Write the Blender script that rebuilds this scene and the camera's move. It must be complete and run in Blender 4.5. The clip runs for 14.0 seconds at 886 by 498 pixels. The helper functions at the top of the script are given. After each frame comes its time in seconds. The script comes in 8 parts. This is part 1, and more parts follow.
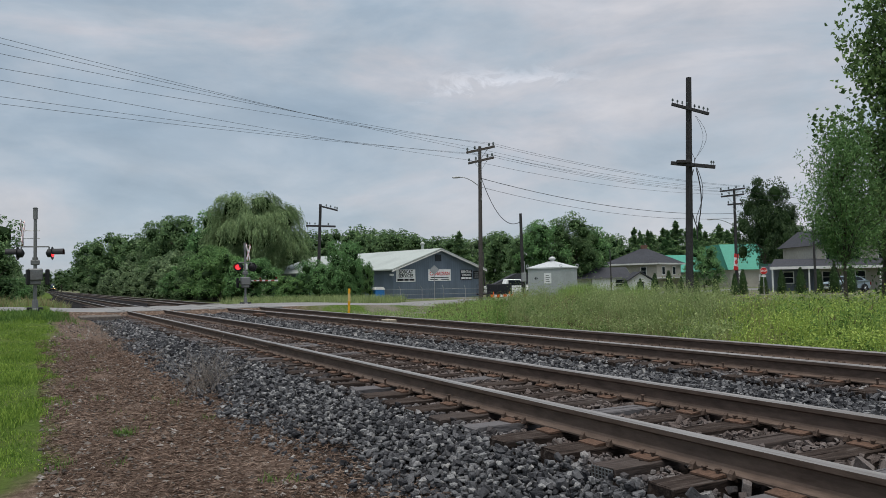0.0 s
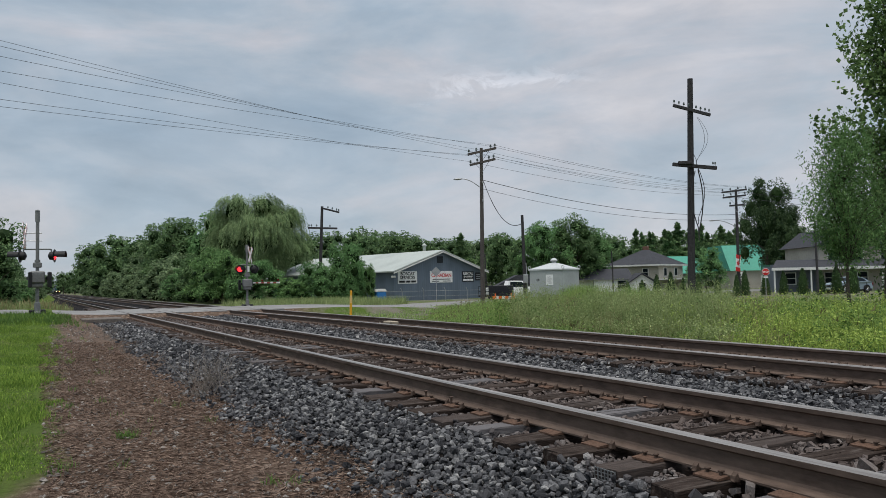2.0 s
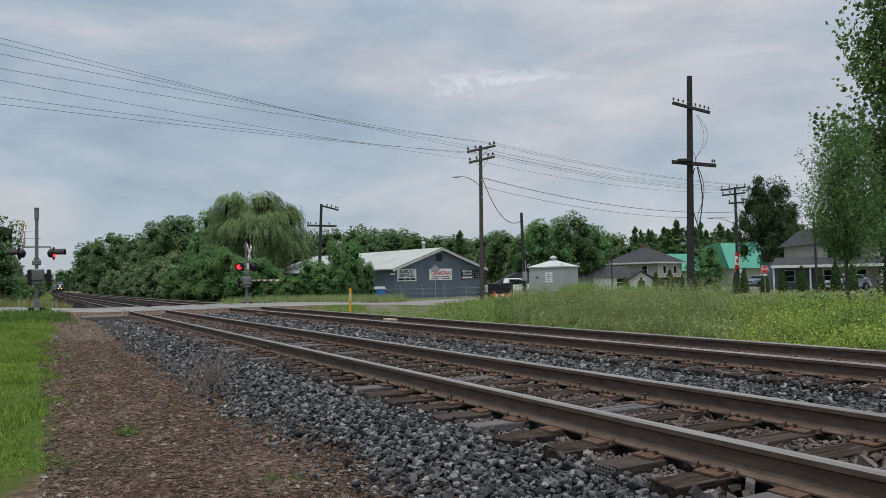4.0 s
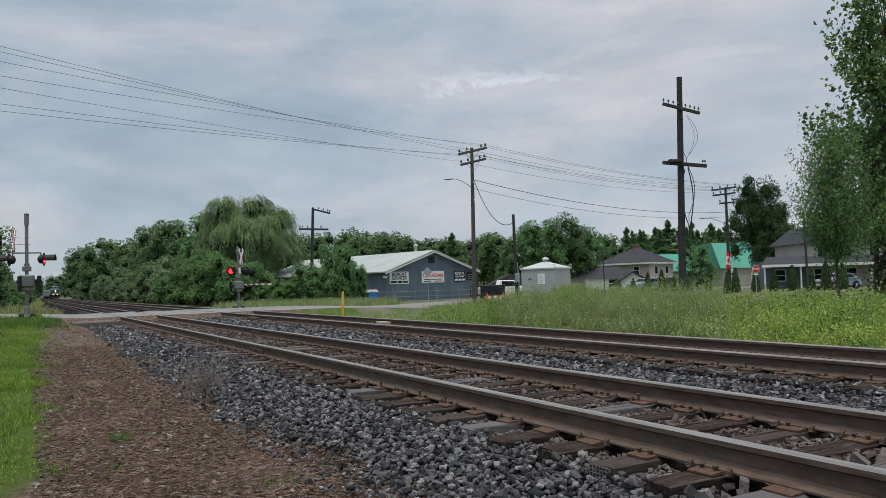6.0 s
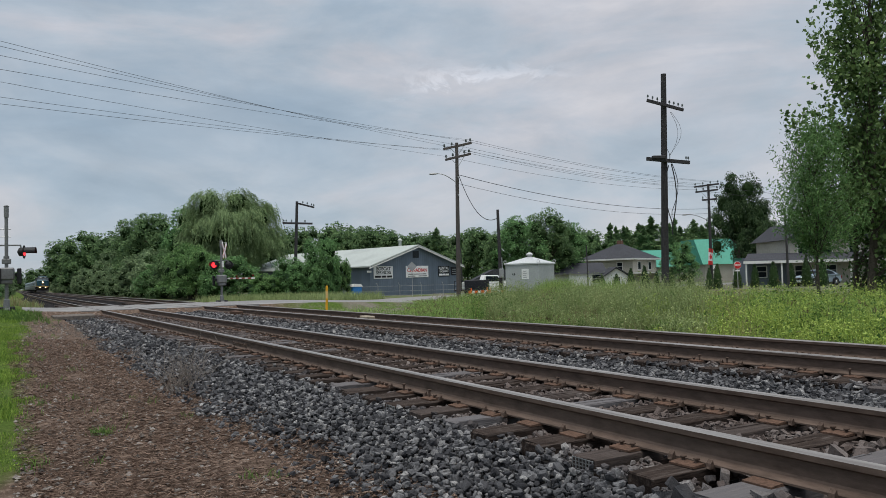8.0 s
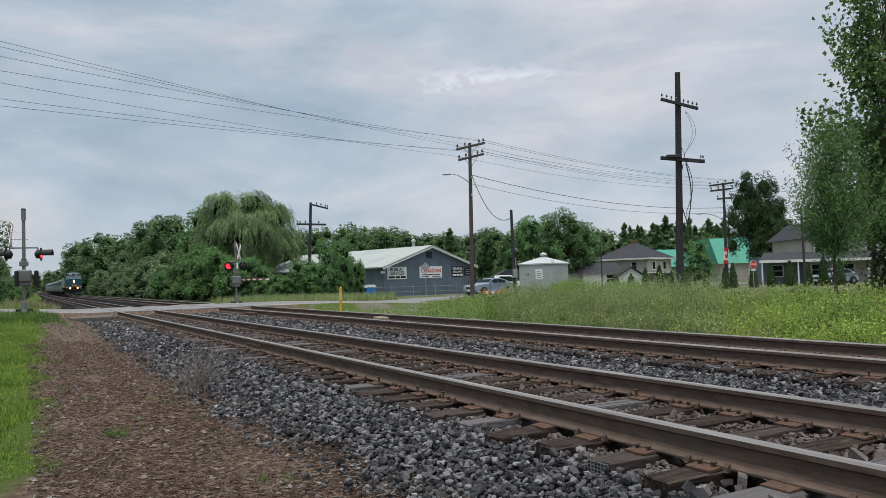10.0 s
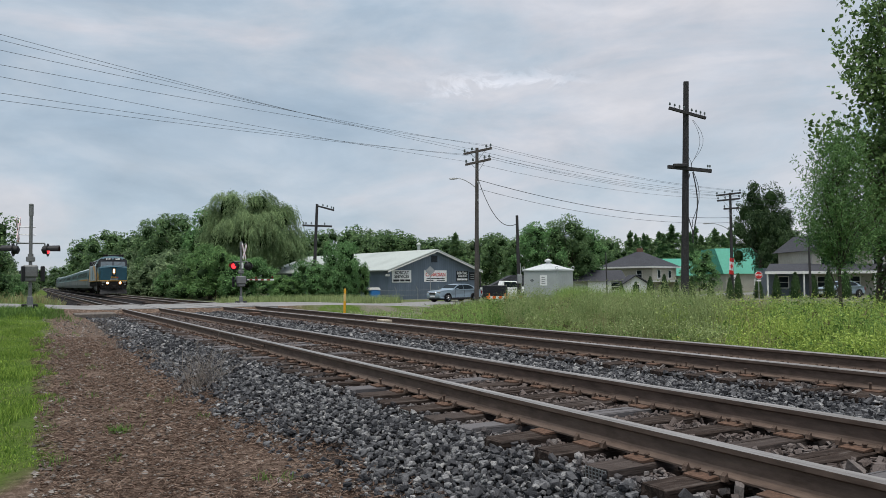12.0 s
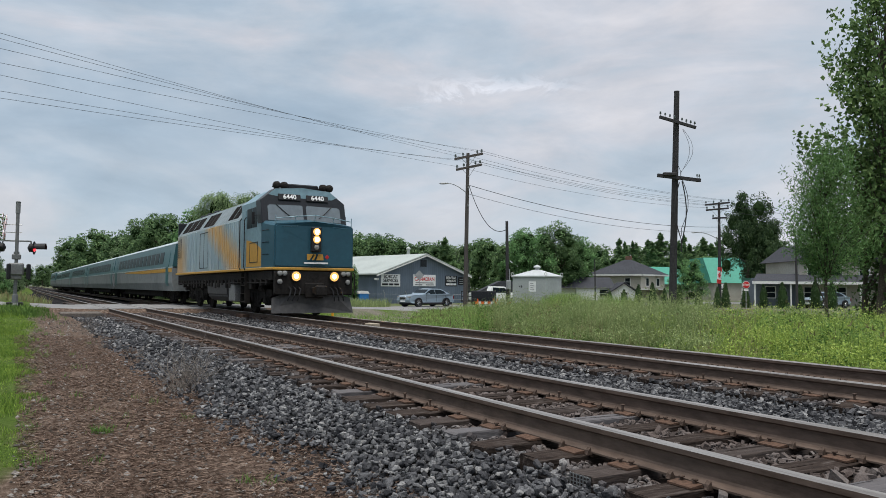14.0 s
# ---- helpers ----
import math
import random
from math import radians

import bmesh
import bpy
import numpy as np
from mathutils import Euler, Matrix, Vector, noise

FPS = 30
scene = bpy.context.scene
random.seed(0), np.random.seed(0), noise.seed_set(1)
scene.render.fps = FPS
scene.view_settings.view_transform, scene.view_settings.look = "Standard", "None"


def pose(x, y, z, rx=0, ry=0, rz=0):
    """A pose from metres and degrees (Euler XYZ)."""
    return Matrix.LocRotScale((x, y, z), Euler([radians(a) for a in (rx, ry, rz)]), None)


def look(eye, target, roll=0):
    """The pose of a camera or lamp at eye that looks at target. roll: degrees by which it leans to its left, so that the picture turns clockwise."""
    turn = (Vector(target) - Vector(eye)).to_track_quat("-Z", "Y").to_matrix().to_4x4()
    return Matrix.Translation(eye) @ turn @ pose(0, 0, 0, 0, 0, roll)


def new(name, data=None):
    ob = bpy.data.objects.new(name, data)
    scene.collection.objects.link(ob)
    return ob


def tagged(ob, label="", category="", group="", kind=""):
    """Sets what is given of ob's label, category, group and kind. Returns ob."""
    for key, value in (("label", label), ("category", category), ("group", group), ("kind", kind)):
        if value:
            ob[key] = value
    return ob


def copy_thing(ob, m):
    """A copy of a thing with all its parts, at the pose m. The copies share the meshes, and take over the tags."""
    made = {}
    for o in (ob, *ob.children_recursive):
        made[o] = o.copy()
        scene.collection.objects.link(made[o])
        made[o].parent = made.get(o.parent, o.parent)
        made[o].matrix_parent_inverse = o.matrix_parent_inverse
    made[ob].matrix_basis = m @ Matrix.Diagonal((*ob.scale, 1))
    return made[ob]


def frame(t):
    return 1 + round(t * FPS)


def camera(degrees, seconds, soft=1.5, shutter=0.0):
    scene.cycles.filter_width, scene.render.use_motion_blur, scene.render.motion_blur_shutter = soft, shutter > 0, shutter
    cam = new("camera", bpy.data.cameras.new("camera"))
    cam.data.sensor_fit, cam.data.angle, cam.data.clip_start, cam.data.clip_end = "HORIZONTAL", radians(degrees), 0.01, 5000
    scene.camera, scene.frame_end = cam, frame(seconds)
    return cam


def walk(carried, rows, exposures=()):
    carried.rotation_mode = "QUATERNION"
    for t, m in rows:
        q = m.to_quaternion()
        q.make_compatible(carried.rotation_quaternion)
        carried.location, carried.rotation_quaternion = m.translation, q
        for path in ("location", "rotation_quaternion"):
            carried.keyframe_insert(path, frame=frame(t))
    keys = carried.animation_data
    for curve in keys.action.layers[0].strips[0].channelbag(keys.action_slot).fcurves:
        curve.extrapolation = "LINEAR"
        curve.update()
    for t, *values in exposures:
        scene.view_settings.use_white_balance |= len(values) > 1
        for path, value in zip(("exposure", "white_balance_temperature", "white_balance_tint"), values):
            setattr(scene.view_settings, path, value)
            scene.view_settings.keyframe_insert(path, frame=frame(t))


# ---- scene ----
# World: x to the right of the tracks, y along them towards the train, z up; the rail tops lie at 0.6 m.
RAIL = 0.60
GAUGE = 1.507            # between the middles of the two rail heads
NEAR_X, FAR_X = 4.47, 8.76   # the middles of the two tracks

cam = camera(60.0, 14.0, soft=0.5)


def aim(x, y, z, yaw, pitch, roll):
    """The camera's pose: yaw to the right of the tracks, pitch up, roll to its left."""
    a, b = radians(yaw), radians(pitch)
    way = Vector((math.sin(a) * math.cos(b), math.cos(a) * math.cos(b), math.sin(b)))
    eye = Vector((x, y, z))
    return look(eye, eye + way, roll)


walk(cam, [(t, aim(*r)) for t, *r in (
    (0.0, 0.000, 0.000, 1.590, 28.25, 2.48, -1.07),
    (0.5, -0.002, -0.001, 1.588, 28.21, 2.43, -0.72),
    (1.0, 0.002, 0.003, 1.590, 28.52, 2.54, -0.76),
    (1.5, -0.006, -0.003, 1.588, 28.41, 2.65, -1.11),
    (2.0, -0.004, 0.001, 1.592, 28.13, 2.61, -1.19),
    (2.5, -0.007, 0.001, 1.588, 28.01, 2.48, -1.18),
    (3.0, -0.014, 0.000, 1.590, 28.25, 2.50, -1.07),
    (5.5, -0.008, 0.009, 1.583, 28.04, 2.34, -1.40),
    (6.0, -0.017, 0.005, 1.586, 28.78, 2.60, -1.73),
    (6.5, -0.013, 0.018, 1.584, 28.96, 2.89, -1.57),
    (7.0, -0.020, 0.011, 1.585, 29.05, 3.09, -1.80),
    (7.5, -0.027, -0.005, 1.577, 30.10, 2.74, -1.93),
    (7.7, -0.027, -0.003, 1.575, 30.10, 2.25, -1.64),
    (9.8, -0.025, 0.012, 1.584, 29.34, 2.08, -1.27),
    (10.0, -0.010, 0.020, 1.588, 28.93, 2.24, -1.69),
    (10.5, -0.003, -0.005, 1.582, 28.85, 2.50, -0.68),
    (11.0, -0.001, -0.008, 1.586, 28.57, 2.21, -1.05),
    (11.5, -0.012, -0.011, 1.592, 28.91, 2.34, -1.19),
    (12.0, -0.016, -0.018, 1.585, 28.54, 2.56, -0.47),
    (12.5, -0.025, -0.004, 1.588, 28.28, 2.56, -0.31),
    (13.0, -0.026, -0.014, 1.584, 28.62, 2.81, -0.17),
    (13.5, -0.015, -0.020, 1.581, 28.93, 2.77, 0.33),
    (14.0, -0.003, -0.015, 1.582, 29.32, 2.91, 0.44),
)], exposures=((0.0, 0.12), (7.7, 0.12), (10.0, 0.26), (14.0, 0.32)))

# ---- sky and light: an overcast evening, thin bright breaks in the cloud ----
SUN_TURN, SUN_UP = radians(215), radians(76)
world = bpy.data.worlds.new("world")
scene.world = world
world.use_nodes = True
wn, wl = world.node_tree.nodes, world.node_tree.links
wn.clear()


def wnode(kind, **values):
    n = wn.new(kind)
    for k, v in values.items():
        n.inputs[k].default_value = v
    return n


sky = wn.new("ShaderNodeTexSky")
sky.sky_type, sky.sun_disc = "NISHITA", False
sky.sun_elevation, sky.sun_rotation = SUN_UP, SUN_TURN
sky_bg = wnode("ShaderNodeBackground", Strength=0.10)
wl.new(sky.outputs[0], sky_bg.inputs[0])
# the cloud deck: wide soft banks, flattened towards the horizon, bluer to the left and paler to the right
geo = wn.new("ShaderNodeTexCoord")


def wmath(op, a, b=None, c=None):
    n = wn.new("ShaderNodeMath")
    n.operation = op
    for i, v in enumerate((a, b, c)):
        if isinstance(v, (int, float)):
            n.inputs[i].default_value = v
        elif v is not None:
            wl.new(v, n.inputs[i])
    return n.outputs[0]


def wspan(v, a, b, c, d, smooth=False):
    n = wn.new("ShaderNodeMapRange")
    n.interpolation_type = "SMOOTHSTEP" if smooth else "LINEAR"
    for k, x in (("From Min", a), ("From Max", b), ("To Min", c), ("To Max", d)):
        n.inputs[k].default_value = x
    wl.new(v, n.inputs["Value"])
    return n.outputs[0]


def wnoise(stretch, scale, detail, rough, distort, shift=(0, 0, 0)):
    m = wn.new("ShaderNodeMapping")
    m.inputs["Scale"].default_value, m.inputs["Location"].default_value = stretch, shift
    wl.new(geo.outputs["Generated"], m.inputs[0])
    n = wnode("ShaderNodeTexNoise", Scale=scale, Detail=detail, Roughness=rough, Distortion=distort)
    wl.new(m.outputs[0], n.inputs["Vector"])
    return n.outputs[0]


sep = wn.new("ShaderNodeSeparateXYZ")
wl.new(geo.outputs["Generated"], sep.inputs[0])
across = wmath("MULTIPLY_ADD", sep.outputs[0], 0.88, wmath("MULTIPLY", sep.outputs[1], -0.47))
big = wnoise((1, 1, 3.0), 3.0, 8.0, 0.56, 0.35, (1.7, 0.4, 0.9))
big = wmath("ADD", big, wspan(across, -0.5, 0.5, -0.03, 0.02))
ramp = wn.new("ShaderNodeValToRGB")
el = ramp.color_ramp.elements
el[0].position, el[0].color = 0.30, (0.355, 0.45, 0.55, 1)
el[1].position, el[1].color = 0.72, (0.74, 0.725, 0.755, 1)
for p, c in ((0.42, (0.425, 0.515, 0.61, 1)), (0.51, (0.505, 0.575, 0.655, 1)), (0.60, (0.60, 0.625, 0.685, 1))):
    e = el.new(p); e.color = c
wl.new(big, ramp.inputs[0])
fine = wnoise((1, 1, 2.6), 7.0, 7.0, 0.6, 0.5, (0.3, 2.2, 0))
# a thin bright break where the cloud's edge is lit
wisp = wnoise((1, 1, 2.0), 16.0, 6.0, 0.65, 0.8)
high_off = wmath("ABSOLUTE", wmath("SUBTRACT", wmath("ADD", sep.outputs[2], wspan(wisp, 0.3, 0.7, -0.022, 0.022)), 0.257))
side_off = wmath("ABSOLUTE", wmath("SUBTRACT", across, 0.085))
gleam = wmath("MULTIPLY", wmath("MULTIPLY", wspan(high_off, 0.0, 0.016, 1.0, 0.0, True), wspan(side_off, 0.02, 0.15, 1.0, 0.0, True)), wspan(wisp, 0.42, 0.62, 0.15, 1.0))
tone = wn.new("ShaderNodeVectorMath"); tone.operation = "SCALE"
wl.new(ramp.outputs[0], tone.inputs[0])
# an overcast sky is brightest overhead
overhead = wspan(sep.outputs[2], 0.38, 1.0, 1.0, 1.8)
wl.new(wmath("MULTIPLY", overhead, wmath("MULTIPLY_ADD", gleam, 0.38, wspan(fine, 0.3, 0.75, 0.90, 1.06))), tone.inputs["Scale"])
cloud_bg = wnode("ShaderNodeBackground", Strength=0.86)
wl.new(tone.outputs[0], cloud_bg.inputs[0])
both = wnode("ShaderNodeMixShader", Fac=0.90)
wl.new(sky_bg.outputs[0], both.inputs[1]); wl.new(cloud_bg.outputs[0], both.inputs[2])
wout = wn.new("ShaderNodeOutputWorld")
wl.new(both.outputs[0], wout.inputs[0])

sun = new("sun", bpy.data.lights.new("sun", "SUN"))
sun.data.energy, sun.data.angle, sun.data.color = 2.6, radians(35), (1.0, 0.95, 0.88)
sun.matrix_world = look((0, 0, 0), (-math.sin(SUN_TURN) * math.cos(SUN_UP), -math.cos(SUN_TURN) * math.cos(SUN_UP), -math.sin(SUN_UP)))


# ---- materials ----
class Shader:
    """A node material in the making: a principled shader with a few short-hands."""

    def __init__(self, name, rough=0.7, metal=0.0, spec=0.5):
        self.m = bpy.data.materials.new(name)
        self.m.use_nodes = True
        self.n, self.l = self.m.node_tree.nodes, self.m.node_tree.links
        self.b = self.n["Principled BSDF"]
        self.b.inputs["Roughness"].default_value = rough
        self.b.inputs["Metallic"].default_value = metal
        self.b.inputs["Specular IOR Level"].default_value = spec

    def node(self, kind, link=None, **values):
        n = self.n.new(kind)
        for k, v in values.items():
            n.inputs[k].default_value = v
        return n

    def where(self, scale=(1, 1, 1), world=True):
        """Places in metres, stretched."""
        m = self.n.new("ShaderNodeMapping")
        m.inputs["Scale"].default_value = scale
        if world:
            self.l.new(self.n.new("ShaderNodeNewGeometry").outputs["Position"], m.inputs[0])
        else:
            self.l.new(self.n.new("ShaderNodeTexCoord").outputs["Object"], m.inputs[0])
        return m.outputs[0]

    def noise(self, scale, detail=4, rough=0.55, stretch=(1, 1, 1), world=True):
        n = self.node("ShaderNodeTexNoise", Scale=scale, Detail=detail, Roughness=rough)
        self.l.new(self.where(stretch, world), n.inputs["Vector"])
        return n.outputs[0]

    def ramp(self, fac, *stops):
        r = self.n.new("ShaderNodeValToRGB")
        e = r.color_ramp.elements
        e[0].position, e[0].color = stops[0][0], (*stops[0][1], 1)
        e[1].position, e[1].color = stops[-1][0], (*stops[-1][1], 1)
        for p, c in stops[1:-1]:
            e.new(p).color = (*c, 1)
        self.l.new(fac, r.inputs[0])
        return r.outputs[0]

    def mix(self, fac, a, b, mode="MIX"):
        m = self.n.new("ShaderNodeMix")
        m.data_type, m.blend_type = "RGBA", mode
        for v, k in ((fac, 0), (a, 6), (b, 7)):
            if isinstance(v, (int, float)):
                m.inputs[k].default_value = v
            elif isinstance(v, tuple):
                m.inputs[k].default_value = (*v, 1)
            else:
                self.l.new(v, m.inputs[k])
        return m.outputs[2]

    def span(self, fac, a, b, c=0.0, d=1.0):
        r = self.node("ShaderNodeMapRange", **{"From Min": a, "From Max": b, "To Min": c, "To Max": d})
        self.l.new(fac, r.inputs["Value"])
        return r.outputs[0]

    def colour(self, socket):
        if isinstance(socket, tuple):
            self.b.inputs["Base Color"].default_value = (*socket, 1)
        else:
            self.l.new(socket, self.b.inputs["Base Color"])
        return self

    def bump(self, height, strength=0.4, distance=0.02):
        n = self.node("ShaderNodeBump", Strength=strength, Distance=distance)
        self.l.new(height, n.inputs["Height"])
        self.l.new(n.outputs[0], self.b.inputs["Normal"])
        return self

    def island(self):
        return self.n.new("ShaderNodeNewGeometry").outputs["Random Per Island"]

    def each(self):
        return self.n.new("ShaderNodeObjectInfo").outputs["Random"]

    def glow(self, colour, strength):
        self.b.inputs["Emission Color"].default_value = (*colour, 1)
        self.b.inputs["Emission Strength"].default_value = strength
        return self


def plain(name, colour, rough=0.6, metal=0.0, grain=30.0, vary=0.25, bump=0.15, world=False, dirt=None, spec=None):
    """Paint, metal, plastic or wood with two scales of variation and a fine relief."""
    s = Shader(name, rough, metal, spec if spec is not None else (0.06 if rough >= 0.75 else 0.25))
    dark = tuple(c * (1 - vary) for c in colour)
    light = tuple(min(1, c * (1 + vary * 0.6)) for c in colour)
    c = s.ramp(s.noise(grain, 5, 0.6, world=world), (0.3, dark), (0.7, light))
    big = s.noise(grain * 0.07, 4, 0.6, world=world)
    c = s.mix(s.span(big, 0.45, 0.75, 0, 0.55), c, dirt or tuple(v * 0.6 for v in colour))
    s.colour(c)
    if bump:
        s.bump(s.noise(grain * 2, 4, 0.6, world=world), bump, 0.01)
    return s.m


def leaf_material(name, dark, light, stretch=1.0):
    s = Shader(name, 0.6, 0.0, 0.08)
    c = s.ramp(s.island(), (0.0, dark), (0.55, tuple((a + b) / 2 for a, b in zip(dark, light))), (1.0, light))
    c = s.mix(s.span(s.noise(0.35 * stretch, 3), 0.35, 0.7, 0, 0.5), c, tuple(v * 0.72 for v in dark))
    s.colour(c)
    t = s.node("ShaderNodeBsdfTranslucent")
    s.l.new(c, t.inputs[0])
    m = s.node("ShaderNodeMixShader", Fac=0.25)
    s.l.new(s.b.outputs[0], m.inputs[1])
    s.l.new(t.outputs[0], m.inputs[2])
    s.l.new(m.outputs[0], s.n["Material Output"].inputs[0])
    return s.m


def weed_material():
    """Mixed weeds: green, with yellow-green and dry tan stretches."""
    s = Shader("verge_weeds", 0.6, 0.0, 0.08)
    c = s.ramp(s.island(), (0.0, (0.115, 0.215, 0.058)), (0.5, (0.255, 0.390, 0.115)), (1.0, (0.420, 0.545, 0.195)))
    pos = s.n.new("ShaderNodeSeparateXYZ")
    s.l.new(s.where(), pos.inputs[0])
    c = s.mix(s.span(s.noise(0.42, 3), 0.50, 0.66, 0, 0.55), c, s.ramp(s.island(), (0.0, (0.20, 0.27, 0.06)), (1.0, (0.42, 0.47, 0.14))))
    c = s.mix(s.span(s.noise(0.55, 3, stretch=(1.4, 0.8, 1)), 0.58, 0.72, 0, 0.4), c, (0.34, 0.31, 0.15))
    s.colour(c)
    t = s.node("ShaderNodeBsdfTranslucent")
    s.l.new(c, t.inputs[0])
    m = s.node("ShaderNodeMixShader", Fac=0.45)
    s.l.new(s.b.outputs[0], m.inputs[1])
    s.l.new(t.outputs[0], m.inputs[2])
    s.l.new(m.outputs[0], s.n["Material Output"].inputs[0])
    return s.m


def ground_material():
    """Mown grass, a bare brown strip of dirt and needles beside the track, dry verge beyond."""
    s = Shader("ground", 0.95, 0, 0.03)
    pos = s.n.new("ShaderNodeSeparateXYZ")
    s.l.new(s.where(), pos.inputs[0])
    wob = s.noise(0.7, 5, 0.6)
    edge = s.n.new("ShaderNodeMath"); edge.operation = "MULTIPLY_ADD"   # x + wobble
    s.l.new(wob, edge.inputs[0]); edge.inputs[1].default_value = 0.9
    s.l.new(pos.outputs[0], edge.inputs[2])
    along = s.n.new("ShaderNodeMath"); along.operation = "MULTIPLY_ADD"
    s.l.new(pos.outputs[1], along.inputs[0]); along.inputs[1].default_value = -0.026
    s.l.new(edge.outputs[0], along.inputs[2])
    dirt = s.ramp(s.noise(9, 8, 0.7), (0.30, (0.022, 0.016, 0.012)), (0.5, (0.108, 0.076, 0.059)), (0.70, (0.29, 0.225, 0.185)))
    dirt = s.mix(s.span(s.noise(1.1, 4), 0.4, 0.7, 0, 0.5), dirt, (0.135, 0.092, 0.068))
    straw = s.noise(60, 3, 0.6, stretch=(1, 0.35, 1))
    dirt = s.mix(s.span(straw, 0.55, 0.75, 0, 0.6), dirt, (0.31, 0.245, 0.19))
    grass = s.ramp(s.noise(14, 6, 0.65), (0.3, (0.035, 0.06, 0.012)), (0.7, (0.105, 0.16, 0.035)))
    grass = s.mix(s.span(s.noise(0.5, 4), 0.45, 0.7, 0, 0.6), grass, (0.11, 0.12, 0.045))
    near = s.n.new("ShaderNodeMath"); near.operation = "ADD"
    s.l.new(along.outputs[0], near.inputs[0])
    s.l.new(s.span(pos.outputs[1], 5.6, 8.0, 0.75, 0.0), near.inputs[1])
    c = s.mix(s.span(near.outputs[0], 0.25, 0.55), grass, dirt)
    right = s.n.new("ShaderNodeMath"); right.operation = "ADD"
    s.l.new(edge.outputs[0], right.inputs[0]); right.inputs[1].default_value = -0.4
    gravel = s.ramp(s.noise(30, 6, 0.7), (0.3, (0.085, 0.078, 0.062)), (0.7, (0.235, 0.215, 0.175)))
    rough_grass = s.mix(s.span(s.noise(0.55, 5, 0.65, stretch=(1, 0.5, 1)), 0.42, 0.58), gravel, grass)
    c = s.mix(s.span(right.outputs[0], 11.0, 13.0), c, rough_grass)
    s.colour(c)
    s.bump(s.noise(35, 8, 0.75), 0.8, 0.04)
    return s.m


def stone_material(single=False):
    s = Shader("ballast_stone", 0.9, 0, 0.06)
    c = s.ramp(s.each() if single else s.island(), (0.0, (0.020, 0.021, 0.024)), (0.40, (0.080, 0.080, 0.085)), (0.74, (0.165, 0.165, 0.170)), (0.93, (0.26, 0.257, 0.255)), (1.0, (0.38, 0.37, 0.36)))
    c = s.mix(s.span(s.noise(55, 6, 0.7), 0.40, 0.62, 0, 0.6), c, (0.060, 0.060, 0.064))
    pos = s.n.new("ShaderNodeSeparateXYZ")
    s.l.new(s.where(), pos.inputs[0])
    # rust and brake dust close to the rails
    rust = None
    for x in (NEAR_X, FAR_X):
        d = s.n.new("ShaderNodeMath"); d.operation = "SUBTRACT"; d.inputs[1].default_value = x
        s.l.new(pos.outputs[0], d.inputs[0])
        a = s.n.new("ShaderNodeMath"); a.operation = "ABSOLUTE"
        s.l.new(d.outputs[0], a.inputs[0])
        f = s.span(a.outputs[0], 0.8, 1.35, 0.72, 0.0)
        c = s.mix(f, c, s.mix(s.noise(7, 3), (0.072, 0.056, 0.050), (0.195, 0.150, 0.130)))
    s.colour(c)
    s.bump(s.noise(70, 5, 0.7), 0.9, 0.012)
    return s.m


def bed_material():
    s = Shader("ballast_bed", 0.95, 0, 0.02)
    # stone cells kept near black: the shade between loose stones, painted in
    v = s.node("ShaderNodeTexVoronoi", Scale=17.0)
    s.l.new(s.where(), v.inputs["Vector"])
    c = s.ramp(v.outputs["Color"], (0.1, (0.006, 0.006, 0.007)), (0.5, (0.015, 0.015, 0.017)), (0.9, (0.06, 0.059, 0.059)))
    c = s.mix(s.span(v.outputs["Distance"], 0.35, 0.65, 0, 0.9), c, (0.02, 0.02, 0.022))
    c = s.mix(s.span(s.noise(0.6, 5), 0.45, 0.75, 0, 0.5), c, (0.045, 0.034, 0.027))
    # dirt has crept over the foot of the slope
    pos = s.n.new("ShaderNodeSeparateXYZ")
    s.l.new(s.where(), pos.inputs[0])
    foot = s.n.new("ShaderNodeMath"); foot.operation = "MULTIPLY_ADD"; foot.inputs[1].default_value = 1.3
    s.l.new(s.noise(0.9, 5, 0.6), foot.inputs[0])
    s.l.new(pos.outputs[0], foot.inputs[2])
    c = s.mix(s.span(foot.outputs[0], 2.85, 3.15, 1, 0), c, s.ramp(s.noise(30, 6, 0.7), (0.3, (0.05, 0.037, 0.03)), (0.7, (0.22, 0.17, 0.14))))
    s.colour(c)
    s.bump(v.outputs["Distance"], 1.0, 0.04).m
    return s.m


def rail_material():
    """Rusty brown sides; where the face looks up it is worn bright."""
    s = Shader("rail_steel", 0.7, 0.0, 0.12)
    c = s.ramp(s.noise(18, 6, 0.65, stretch=(1, 0.25, 1)), (0.3, (0.062, 0.044, 0.035)), (0.7, (0.140, 0.102, 0.082)))
    c = s.mix(s.span(s.noise(0.9, 4), 0.45, 0.7, 0, 0.5), c, (0.10, 0.078, 0.066))
    s.colour(c)
    s.bump(s.noise(120, 4), 0.25, 0.004)
    return s.m


def head_material():
    s = Shader("rail_head_steel", 0.48, 0.6, 0.4)
    c = s.ramp(s.noise(25, 4, stretch=(1, 0.03, 1)), (0.3, (0.215, 0.195, 0.182)), (0.7, (0.37, 0.345, 0.325)))
    s.colour(c)
    return s.m


